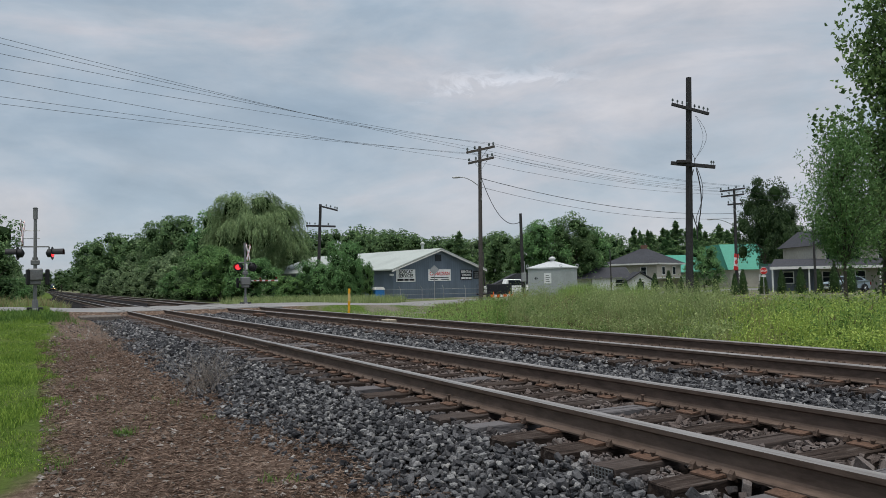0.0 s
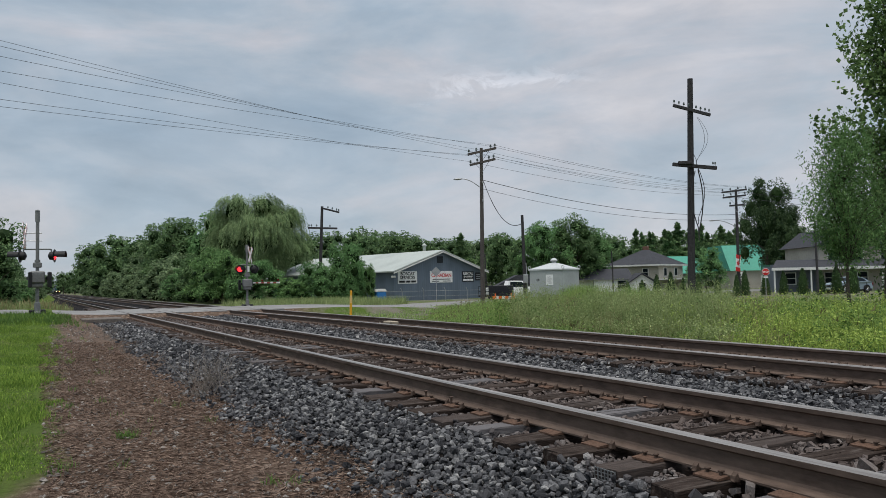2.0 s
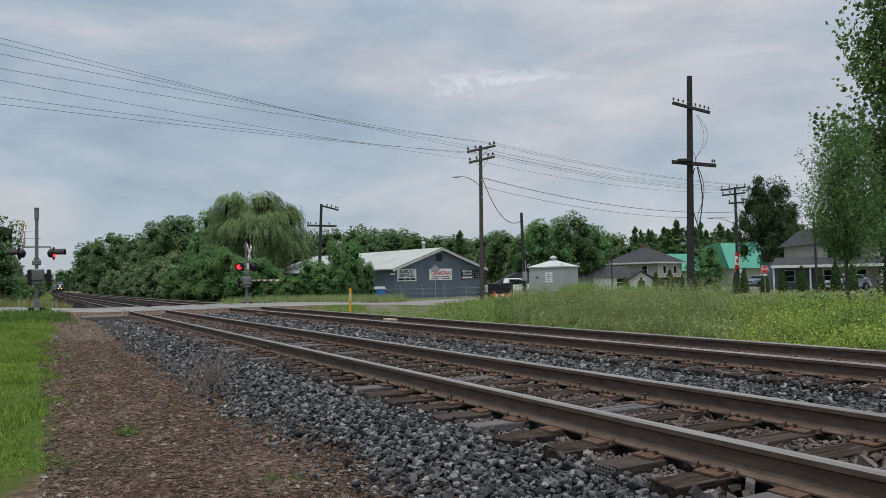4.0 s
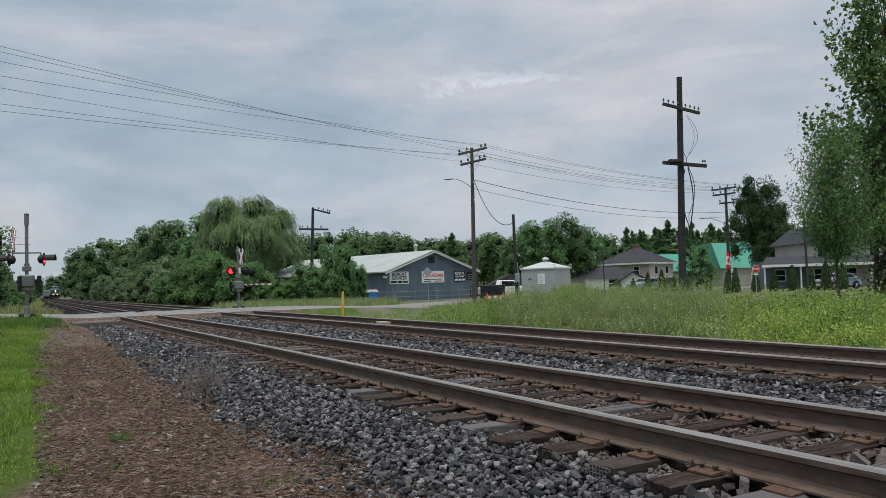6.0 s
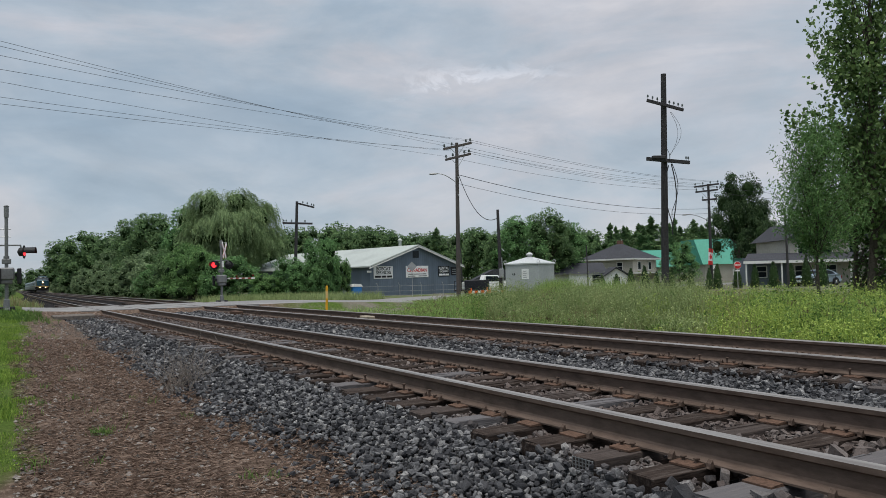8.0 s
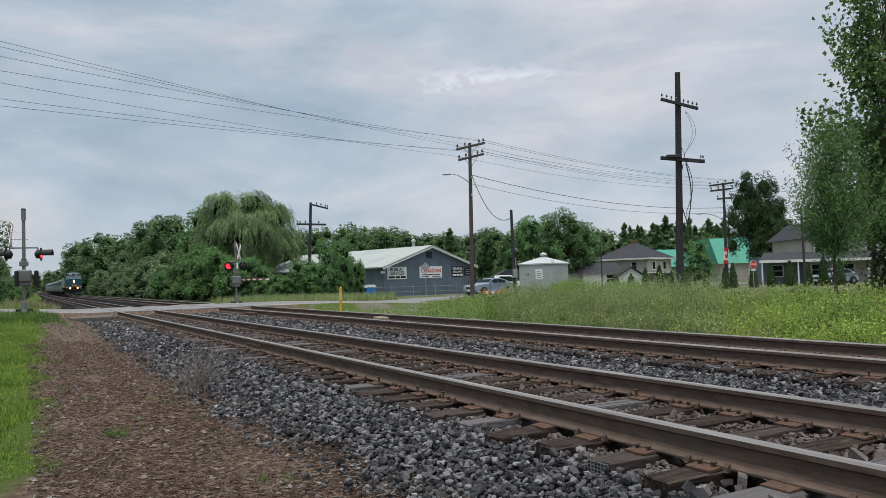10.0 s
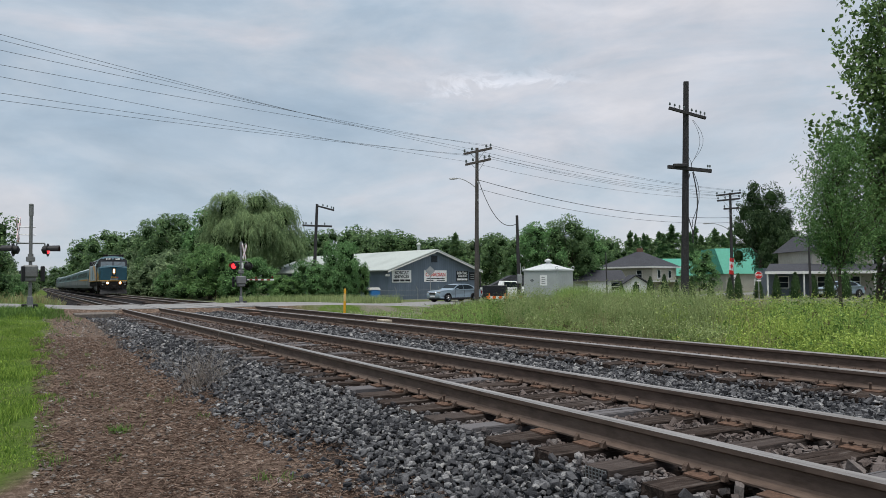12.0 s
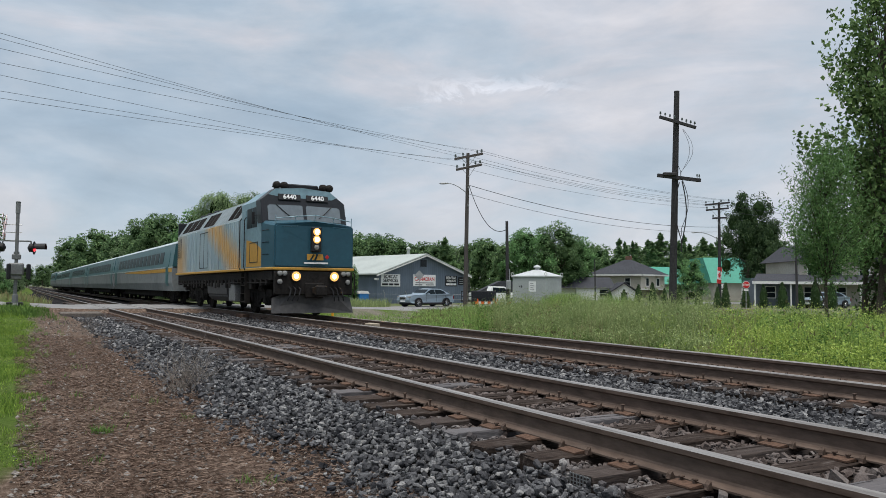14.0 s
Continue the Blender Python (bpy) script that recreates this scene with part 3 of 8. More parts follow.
def stones(region, gap, seed, lift=0.0, fill=1.0, fine=False):
    """Angular crushed stones lying side by side on the ballast with dark gaps between them, in one mesh."""
    rng = np.random.default_rng(seed)
    x0, x1, y0, y1 = region
    gx, gy = np.meshgrid(np.arange(x0, x1, gap), np.arange(y0, y1, gap * 0.9))
    gx[::2] += gap / 2
    x, y = gx.ravel() + rng.normal(0, gap * 0.17, gx.size), gy.ravel() + rng.normal(0, gap * 0.17, gx.size)
    z = lie(x, y) + lift
    # the stones end in an uneven line at the dirt
    shore = 2.36 + 0.16 * np.sin(y * 1.1 + 0.6) + 0.10 * np.sin(y * 3.1) + 0.05 * np.sin(y * 7.7)
    gone = (x < shore) & (rng.random(len(x)) > 0.10 + 0.5 * np.clip(1 - (shore - x) / 0.15, 0, 1))
    gone |= rng.random(len(x)) > fill
    for c in (NEAR_X, FAR_X):
        on = np.abs(x - c) < 1.32
        k = (y - TIE_SHIFT - 1.1) / TIE_STEP
        off = np.minimum(np.abs(x - c - GAUGE / 2), np.abs(x - c + GAUGE / 2))
        near_tie = np.abs(k - np.round(k)) * TIE_STEP < 0.128
        if c == FAR_X:
            near_tie &= off < 0.21
        between = smooth01(-1.0, -0.7, x - c) * (1 - smooth01(0.7, 1.0, x - c))
        z = np.where(on, z + 0.022 + 0.020 * between + (0.022 if c == FAR_X else 0.0), z)
        gone |= on & (near_tie | (off < 0.075))
    x, y, z = x[~gone], y[~gone], z[~gone]
    n = len(x)
    r = gap * 0.60 * rng.uniform(0.62, 1.10, n) * rng.choice([0.75, 1.0, 1.0, 1.22], n)
    base = np.concatenate([STONE_EIGHT, STONE_SIX]) if fine else STONE_EIGHT
    jit = rng.uniform(-0.30, 0.30, (n, len(base), 3))
    if fine:
        tris = np.array([(q[i], q[(i + 1) % 4], 8 + f) for f, q in enumerate(STONE_SIDES) for i in range(4)])
        jit[:, 8:] *= 0.6
    else:
        tris = np.array([t for q in STONE_SIDES for t in ((q[0], q[1], q[2]), (q[0], q[2], q[3]))])
    s = np.stack([r * rng.uniform(0.95, 1.35, n), r * rng.uniform(0.65, 1.0, n), r * rng.uniform(0.45, 0.85, n)], -1)
    shape = (base[None] + jit) * s[:, None]
    a, b = rng.uniform(0, 6.28, n), rng.normal(0, 0.55, n)
    ca, sa, cb, sb = np.cos(a), np.sin(a), np.cos(b), np.sin(b)
    X = shape[..., 0] * cb[:, None] + shape[..., 2] * sb[:, None]
    Z = -shape[..., 0] * sb[:, None] + shape[..., 2] * cb[:, None]
    Y = shape[..., 1]
    out = np.stack([X * ca[:, None] - Y * sa[:, None] + x[:, None], X * sa[:, None] + Y * ca[:, None] + y[:, None], Z + (z + r * rng.uniform(-0.6, 1.0, n))[:, None]], -1)
    faces = (tris[None] + (np.arange(n) * len(base))[:, None, None]).reshape(-1, 3)
    return tagged(new("ballast_stones", soup("ballast_stones", out, faces, M_STONE)), "loose grey crushed ballast stones", "ballast stones", kind="stuff")


stones((2.0, 4.2, 3.2, 9.5), 0.041, 11, 0.0, 0.90, True)
stones((2.0, 3.3, 3.2, 9.5), 0.046, 12, 0.030, 0.50, True)
stones((4.2, 11.6, 3.2, 9.5), 0.050, 15)
stones((2.0, 11.6, 9.5, 17.0), 0.055, 16)
stones((2.0, 3.5, 9.5, 17.0), 0.058, 18, 0.030, 0.55)
stones((2.0, 11.6, -8.0, 3.2), 0.10, 14)
stones((2.1, 11.6, 17.0, 35.6), 0.078, 13)


def loose_stones():
    """The stones nearest to the camera, each by itself on the ballast's edge."""
    rng = np.random.default_rng(17)
    shapes = []
    for k in range(10):
        bm = bmesh.new()
        for v in box(bm, -0.75, 0.75, -0.62, 0.62, -0.5, 0.5):
            v.co += Vector(rng.uniform(-0.3, 0.3, 3))
        shapes.append(mesh_of(bm, "stone", M_STONE_EACH))
    for k in range(300):
        x, y = 1.7 + 1.5 * rng.random() ** 0.6, rng.uniform(4.6, 9.5)
        r = rng.uniform(0.018, 0.038) * (1 if x > 2.3 else 0.7)
        m = pose(x, y, float(lie(x, y)) + (0.03 if x > 2.4 else 0.008) + r * 0.3, *rng.uniform(-25, 25, 2), rng.uniform(0, 360)) @ Matrix.Diagonal((r, r, r, 1))
        part("stone", shapes[k % 10], None, bed, at=m)


def pebbles():
    """Small stones strewn over the dirt strip."""
    rng = np.random.default_rng(19)
    n = 6500
    y = 4.5 + 26 * rng.random(n) ** 1.4
    x = -0.1 + 0.02 * y + 2.4 * rng.random(n)
    r = rng.uniform(0.006, 0.022, n) * rng.choice([1, 1, 1, 1.8], n)
    z = lie(x, y) + 0.01
    d = np.array([(1, 0, 0), (-1, 0, 0), (0, 1, 0), (0, -1, 0), (0, 0, 0.7), (0, 0, -0.6)])
    v = d[None] * r[:, None, None] * rng.uniform(0.6, 1.3, (n, 6, 1)) + np.stack([x, y, z], -1)[:, None]
    t = np.array([(0, 2, 4), (2, 1, 4), (1, 3, 4), (3, 0, 4), (2, 0, 5), (1, 2, 5), (3, 1, 5), (0, 3, 5)])
    f = (t[None] + np.arange(n)[:, None, None] * 6).reshape(-1, 3)
    tagged(new("pebbles", soup("pebbles", v, f, M_PEBBLE)), "small pale and grey pebbles on dirt", "pebbles", kind="stuff")


loose_stones()
pebbles()


# ---- plants ----
def street(right, ahead):
    """A place by the street grid, which is turned 28 degrees against the tracks."""
    return right * 0.8809 + ahead * 0.4733, -right * 0.4733 + ahead * 0.8809


GRID = -28.25    # the turn of the houses


def leaf_quads(rng, centres, size, narrow=1.0, droop=0.0, out=None):
    """One small folded leaf or clump at each centre: two triangles that share a rib."""
    n = len(centres)
    a = rng.normal(size=(n, 3))
    a[:, 2] -= droop
    a /= np.linalg.norm(a, axis=1)[:, None]
    b = np.cross(a, rng.normal(size=(n, 3)))
    b /= np.linalg.norm(b, axis=1)[:, None] + 1e-9
    c = np.cross(a, b)
    if out is not None:
        # leaves that lie along the crown's outside, like shingles
        c = out + rng.normal(0, 0.30, (n, 3))
        c /= np.linalg.norm(c, axis=1)[:, None]
        a = np.cross(c, rng.normal(size=(n, 3)))
        a /= np.linalg.norm(a, axis=1)[:, None] + 1e-9
        if droop > 1:
            a = np.array((0, 0, -1.0)) + rng.normal(0, 0.22, (n, 3))
            a -= c * (a * c).sum(1)[:, None]
            a /= np.linalg.norm(a, axis=1)[:, None] + 1e-9
        b = np.cross(c, a)
    s = rng.uniform(size[0], size[1], n)[:, None]
    w = s * narrow * rng.uniform(0.7, 1.1, (n, 1))
    v = np.stack([centres - a * s * 0.5, centres + b * w * 0.36 + c * s * 0.12 - a * s * 0.08, centres + a * s * 0.55, centres - b * w * 0.36 + c * s * 0.12 - a * s * 0.05], 1)
    i = np.arange(n)[:, None] * 4
    f = np.concatenate([i + [[0, 1, 2]], i + [[0, 2, 3]]])
    return v.reshape(-1, 3), f


def in_blobs(rng, blobs, n, shell=0.55, ways=False):
    """Places in rounded masses, more of them towards the outside."""
    w = np.array([b[3] * b[4] * b[5] for b in blobs]) ** 0.67
    k = rng.choice(len(blobs), n, p=w / w.sum())
    b = np.array(blobs)[k]
    d = rng.normal(size=(n, 3))
    d /= np.linalg.norm(d, axis=1)[:, None]
    r = shell + (1 - shell) * rng.random(n) ** 0.7
    p = b[:, :3] + d * b[:, 3:] * (r * rng.uniform(0.9, 1.12, n))[:, None]
    return (p, d) if ways else p


def clumped(rng, points, per, spread):
    """Small bunches round each point."""
    n = len(points)
    return np.repeat(points, per, 0) + rng.normal(0, spread, (n * per, 3))


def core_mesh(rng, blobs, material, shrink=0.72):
    """A dark solid core inside a thick crown; its colour stands in for the inner shade."""
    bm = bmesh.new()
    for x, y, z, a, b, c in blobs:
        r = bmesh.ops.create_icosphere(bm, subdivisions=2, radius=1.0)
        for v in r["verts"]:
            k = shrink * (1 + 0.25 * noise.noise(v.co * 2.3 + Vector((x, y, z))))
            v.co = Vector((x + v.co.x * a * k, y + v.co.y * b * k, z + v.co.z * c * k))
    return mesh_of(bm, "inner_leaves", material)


# very dark green: the shade inside a crown, put into the colour
M_SHADE_CORE = leaf_material("inner_leaves", (0.016, 0.034, 0.012), (0.045, 0.085, 0.028))


def trunk_bm(rng, high, r, limbs, reach):
    bm = bmesh.new()
    p, rad = Vector((0, 0, -0.1)), r
    pts = [p]
    for k in range(5):
        q = Vector((rng.uniform(-0.04, 0.04) * high, rng.uniform(-0.04, 0.04) * high, high * (k + 1) / 5))
        rod(bm, p, q, rad, rad * 0.82, 8, caps=False)
        p, rad = q, rad * 0.82
        pts.append(p)
    for k in range(limbs):
        i = rng.integers(2, 6) if limbs > 3 else 5
        a = rng.uniform(0, 6.28)
        e = pts[i] + Vector((math.cos(a) * reach, math.sin(a) * reach, reach * rng.uniform(0.4, 1.1)))
        m = (pts[i] + e) / 2 + Vector((0, 0, -0.1 * reach))
        rod(bm, pts[i], m, r * 0.38, r * 0.26, 6, caps=False)
        rod(bm, m, e, r * 0.26, r * 0.06, 6, caps=False)
    return bm


def puff_leaves(rng, puffs, leaves, size, droop=0.0):
    """Leaves on the upper and outer side of many small puffs, thin on their undersides."""
    p = np.array(puffs)
    w = p[:, 3] ** 2
    k = rng.choice(len(p), leaves, p=w / w.sum())
    d = rng.normal(size=(leaves, 3))
    d[:, 2] += 0.35
    d /= np.linalg.norm(d, axis=1)[:, None]
    r = p[k, 3] * (0.50 + 0.70 * rng.random(leaves) ** 0.7)
    pts = p[k, :3] + d * r[:, None] * np.array((1, 1, 0.8))
    pts[:, 2] = np.maximum(pts[:, 2], 0.12)
    ways = d + np.array((0, 0, 0.45)) + rng.normal(0, 0.45, (leaves, 3))
    return leaf_quads(rng, pts, size, 0.8, droop, ways)


def broad_tree(name, seed, high, wide, leaf_mat, label, leaves=2600, size=(0.3, 0.55), base=0.12, lobes=9, tall=1.0, category="tree"):
    """A leafy tree or bush in the round, at the origin: trunk, limbs, a dark core for the inner shade, and boughs made
    of leafy puffs.
    """
    rng = np.random.default_rng(seed)
    top = thing(name, Matrix(), label, category)
    boughs = [(0, 0, high * (0.52 + base / 2), wide * 0.30)]
    for k in range(lobes):
        a = 6.28 * k * 0.382 * 1.618 + rng.uniform(-0.5, 0.5)
        u = (k + rng.uniform(0.1, 0.9)) / lobes
        h = high * (base + 0.12 + (0.80 - base) * u)
        ring = math.sqrt(max(0.03, 1 - ((h / high - 0.42) / 0.58) ** 2))
        out = wide * 0.5 * ring * rng.uniform(0.50, 0.80)
        boughs.append((math.cos(a) * out, math.sin(a) * out, h, wide * rng.uniform(0.12, 0.21) * tall))
    puffs = []
    for x, y, z, r in boughs:
        for k in range(12):
            d = rng.normal(size=3)
            d[2] = d[2] * 0.8 + 0.25
            d /= np.linalg.norm(d)
            q = r * rng.uniform(0.28, 0.56)
            puffs.append((x + d[0] * r * 0.85, y + d[1] * r * 0.85, max(q * 0.6, z + d[2] * r * 0.80), q))
    part("trunk", trunk_bm(rng, high * 0.62, 0.022 * high + 0.03, 7, wide * 0.30), M_BARK, top)
    part("inner_leaves", core_mesh(rng, [(x, y, z, r, r, r * 0.9) for x, y, z, r in boughs], M_SHADE_CORE, 0.54), None, top)
    v, f = puff_leaves(rng, puffs, leaves, size)
    part("crown", soup("crown", v, f, leaf_mat), None, top)
    return top


def put(ob, x, y, z=0.0, turn=0.0, s=1.0, sz=None, label=""):
    c = copy_thing(ob, pose(x, y, z, 0, 0, turn) @ Matrix.Diagonal((s, s, sz or s, 1)))
    if label:
        tagged(c, label)
    return c


def scrap(ob):
    """Take away a pattern after its copies are made."""
    for o in (*ob.children_recursive, ob):
        bpy.data.objects.remove(o)


def tree_belts():
    rng = np.random.default_rng(21)
    kinds = (M_LEAF_MID, M_LEAF_MID, M_LEAF_PALE, M_LEAF_DARK)
    bush = [broad_tree("bush", 30 + k, 5.5, 6.0, kinds[k], "dense leafy green bush beside the railway", 11000, (0.14, 0.28), 0.0, 17, category="bush") for k in range(4)]
    # sparser bushes for the distance, with haze painted into their leaf colour
    bush_far = [broad_tree("bush", 30 + k, 5.5, 6.0, M_LEAF_HAZED, "dense leafy green bush beside the railway", 3600, (0.24, 0.46), 0.0, 17, category="bush") for k in range(4)]
    tree = [broad_tree("tree", 40 + k, 11.0, 8.5, (M_LEAF_DARK, M_LEAF_MID, M_LEAF_DARK)[k], "tall broad-leaved tree in full green leaf", 9500, (0.22, 0.42), 0.08, 19) for k in range(3)]
    tree_far = [broad_tree("tree", 40 + k, 11.0, 8.5, (M_LEAF_DARK, M_LEAF_HAZED, M_LEAF_DARK)[k], "tall broad-leaved tree in full green leaf", 4800, (0.30, 0.60), 0.08, 19) for k in range(3)]
    # the hedge of bushes along the far side of the tracks, from the crossing to the distance
    y = 71.0
    while y < 300:
        s = rng.uniform(0.80, 1.08)
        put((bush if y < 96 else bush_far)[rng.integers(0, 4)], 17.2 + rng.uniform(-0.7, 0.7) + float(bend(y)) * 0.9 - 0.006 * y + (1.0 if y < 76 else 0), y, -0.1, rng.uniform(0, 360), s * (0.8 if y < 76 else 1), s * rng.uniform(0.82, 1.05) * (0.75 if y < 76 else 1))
        if y > 98 and rng.random() < 0.75:
            put(bush_far[rng.integers(0, 4)], 22.5 + rng.uniform(-1, 1.5), y + 1, -0.1, rng.uniform(0, 360), s * 1.15, s * 1.25)
        y += rng.uniform(2.6, 4.2) * (1 + y / 260)
    # taller trees behind the hedge
    for x, y, s, k in ((20.5, 99, 1.0, 1), (24, 106, 1.1, 0), (19, 117, 1.12, 2), (18.9, 131, 1.12, 0), (19, 150, 1.0, 1), (20, 170, 1.12, 0), (17.0, 205, 1.38, 2), (14.6, 238, 1.3, 0), (21, 215, 1.3, 0), (25, 250, 1.3, 1),
                       (13, 420, 1.0, 0), (19, 440, 1.2, 2), (26, 430, 1.3, 1), (8, 520, 1.1, 0), (1, 560, 1.0, 1), (-6, 540, 1.0, 2)):
        put((tree if y < 135 else tree_far)[k], x, y, -0.2, rng.uniform(0, 360), s)
    # low woods that close the view down the line
    for k in range(34):
        put(bush_far[k % 4], -70 + 4.6 * k + rng.uniform(-1.5, 1.5), 655 + rng.uniform(0, 14), -0.2, rng.uniform(0, 360), rng.uniform(1.5, 2.0), rng.uniform(1.3, 2.0), label="distant leafy trees that close the view down the line")
    # left of the tracks, beyond the road
    for x, y, s, k in ((-2.9, 52.5, 0.62, 0), (-5.5, 55, 0.7, 1), (-9, 53, 0.75, 2), (-4.2, 64, 0.66, 1), (-6, 78, 0.7, 0)):
        put(tree[k], x, y, -0.2, rng.uniform(0, 360), s, label="dark leafy tree beside the road and railway")
    y = 66.0
    while y < 330:
        put(tree_far[rng.integers(0, 3)], -7.2 + rng.uniform(-1, 1) + float(bend(y)), y, -0.2, rng.uniform(0, 360), rng.uniform(0.75, 0.95), label="leafy tree in the row beside the railway")
        y += rng.uniform(6, 9)
    for x, y, s in ((-1.7, 56, 0.42), (-1.2, 62, 0.42), (-0.8, 70, 0.42), (-1.5, 82, 0.5), (-1.0, 96, 0.5), (-1.2, 112, 0.55), (-0.5, 130, 0.6), (0, 160, 0.7), (0.5, 200, 0.8), (1, 250, 0.9)):
        put((bush if y < 66 else bush_far)[int(x * 7) % 4], x, y, 0, rng.uniform(0, 360), s, label="low scrubby bush beside the railway")
    # bushes before the barn
    for r, d, s, sz, k in ((-9.2, 70.5, 0.66, 0.98, 1), (-11.4, 69, 0.60, 0.66, 0), (-13.6, 68, 0.56, 0.42, 2), (-7.5, 72.6, 0.34, 0.66, 2), (-8.4, 70, 0.36, 0.5, 1)):
        put(bush[k], *street(r, d), -0.1, rng.uniform(0, 360), s, sz, label="leafy green bush in front of the barn")
    # belts of trees behind the barn and the houses
    for r, d, s, k in ((-27, 128, 0.9, 1), (-22, 125, 0.92, 0), (-18, 128, 1.0, 2), (-14, 130, 1.02, 0), (-10, 128, 0.98, 2), (-6, 132, 0.94, 0), (-2, 128, 0.86, 2), (-12, 124, 0.9, 2), (-8, 125, 0.88, 0), (-4, 124, 0.84, 0), (0.2, 125, 0.8, 2), (2, 130, 0.84, 0), (5, 132, 0.86, 1), (8, 130, 0.88, 0), (10, 122, 0.88, 2),
                       (14, 108, 0.93, 1), (18.5, 110, 0.98, 0), (21.3, 114, 0.88, 1), (25, 138, 0.9, 2), (29, 140, 0.9, 0), (11.5, 112, 0.8, 2),
                       (33, 150, 0.9, 0), (39, 150, 0.95, 2), (45, 155, 1.0, 1), (51, 152, 0.95, 0), (58, 158, 1.05, 2), (65, 155, 1.0, 0), (72, 160, 1.1, 1), (80, 150, 1.1, 2), (95, 150, 1.2, 0), (34, 145, 0.74, 2), (38.5, 146, 0.70, 0), (43, 145, 0.76, 1), (47.5, 146, 0.72, 2), (52.5, 145, 0.76, 0), (57, 146, 0.78, 2)):
        put((tree if d < 116 else tree_far)[k], *street(r, d), -0.3, rng.uniform(0, 360), s)
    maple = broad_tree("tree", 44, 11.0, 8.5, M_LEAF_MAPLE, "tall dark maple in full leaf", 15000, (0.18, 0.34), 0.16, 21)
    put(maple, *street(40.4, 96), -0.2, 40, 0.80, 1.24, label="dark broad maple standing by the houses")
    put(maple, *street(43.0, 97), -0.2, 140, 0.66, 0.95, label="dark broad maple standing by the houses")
    put(tree[1], *street(29.9, 88), -0.2, 220, 0.50, 0.48, label="small round tree between the houses")
    for o in bush + bush_far + tree + tree_far + [maple]:
        scrap(o)


tree_belts()


def conifer(seed):
    rng = np.random.default_rng(seed)
    top = thing("spruce", Matrix(), "dark pointed spruce in the far tree belt", "tree", "spruces of the far belt")
    bm = bmesh.new()
    rod(bm, (0, 0, -0.2), (0, 0, 12), 0.2, 0.03, 7)
    part("trunk", bm, M_BARK, top)
    n = 3200
    tiers = rng.random((46, 3)) * np.array((6.28, 10.6, 0.5)) + np.array((0, 1.0, 0.65))
    k = rng.integers(0, 46, n)
    along = rng.random(n) ** 0.7
    a = tiers[k, 0] + rng.normal(0, 0.20, n)
    reach = (12.6 - tiers[k, 1]) * 0.36 * tiers[k, 2] * along
    pts = np.stack([np.cos(a) * reach, np.sin(a) * reach, tiers[k, 1] + 0.25 * along - 0.28 * reach + rng.normal(0, 0.14, n)], -1)
    lead = rng.random(500)
    pts = np.concatenate([pts, np.stack([rng.normal(0, 0.16, 500) * (1.1 - lead), rng.normal(0, 0.16, 500) * (1.1 - lead), 7 + 5.3 * lead], -1)])
    v, f = leaf_quads(rng, pts, (0.4, 0.85), 0.5, 0.6)
    part("needles", soup("needles", v, f, M_LEAF_DARK), None, top)
    return top


def spruces():
    rng = np.random.default_rng(5)
    a = conifer(50)
    for r, d, s in ((2.6, 122, 0.84), (36, 140, 0.92), (38, 142, 1.0), (41, 140, 0.95), (43.5, 143, 1.0), (46, 140, 0.93), (48, 143, 1.02), (52, 140, 0.96), (55, 144, 1.04), (58, 141, 1.0), (61, 144, 1.05), (65, 142, 1.0), (34, 146, 0.86), (37, 148, 0.95), (40, 147, 0.88), (42, 146, 1.02), (44.6, 149, 0.9), (47.2, 147, 0.98), (50, 146, 0.9), (53.4, 148, 1.0), (56.6, 147, 0.92), (32, 150, 0.85)):
        put(a, *street(r, d), 0, rng.uniform(0, 360), s * rng.uniform(1.0, 1.5), s * rng.uniform(0.84, 1.0))
    scrap(a)


spruces()


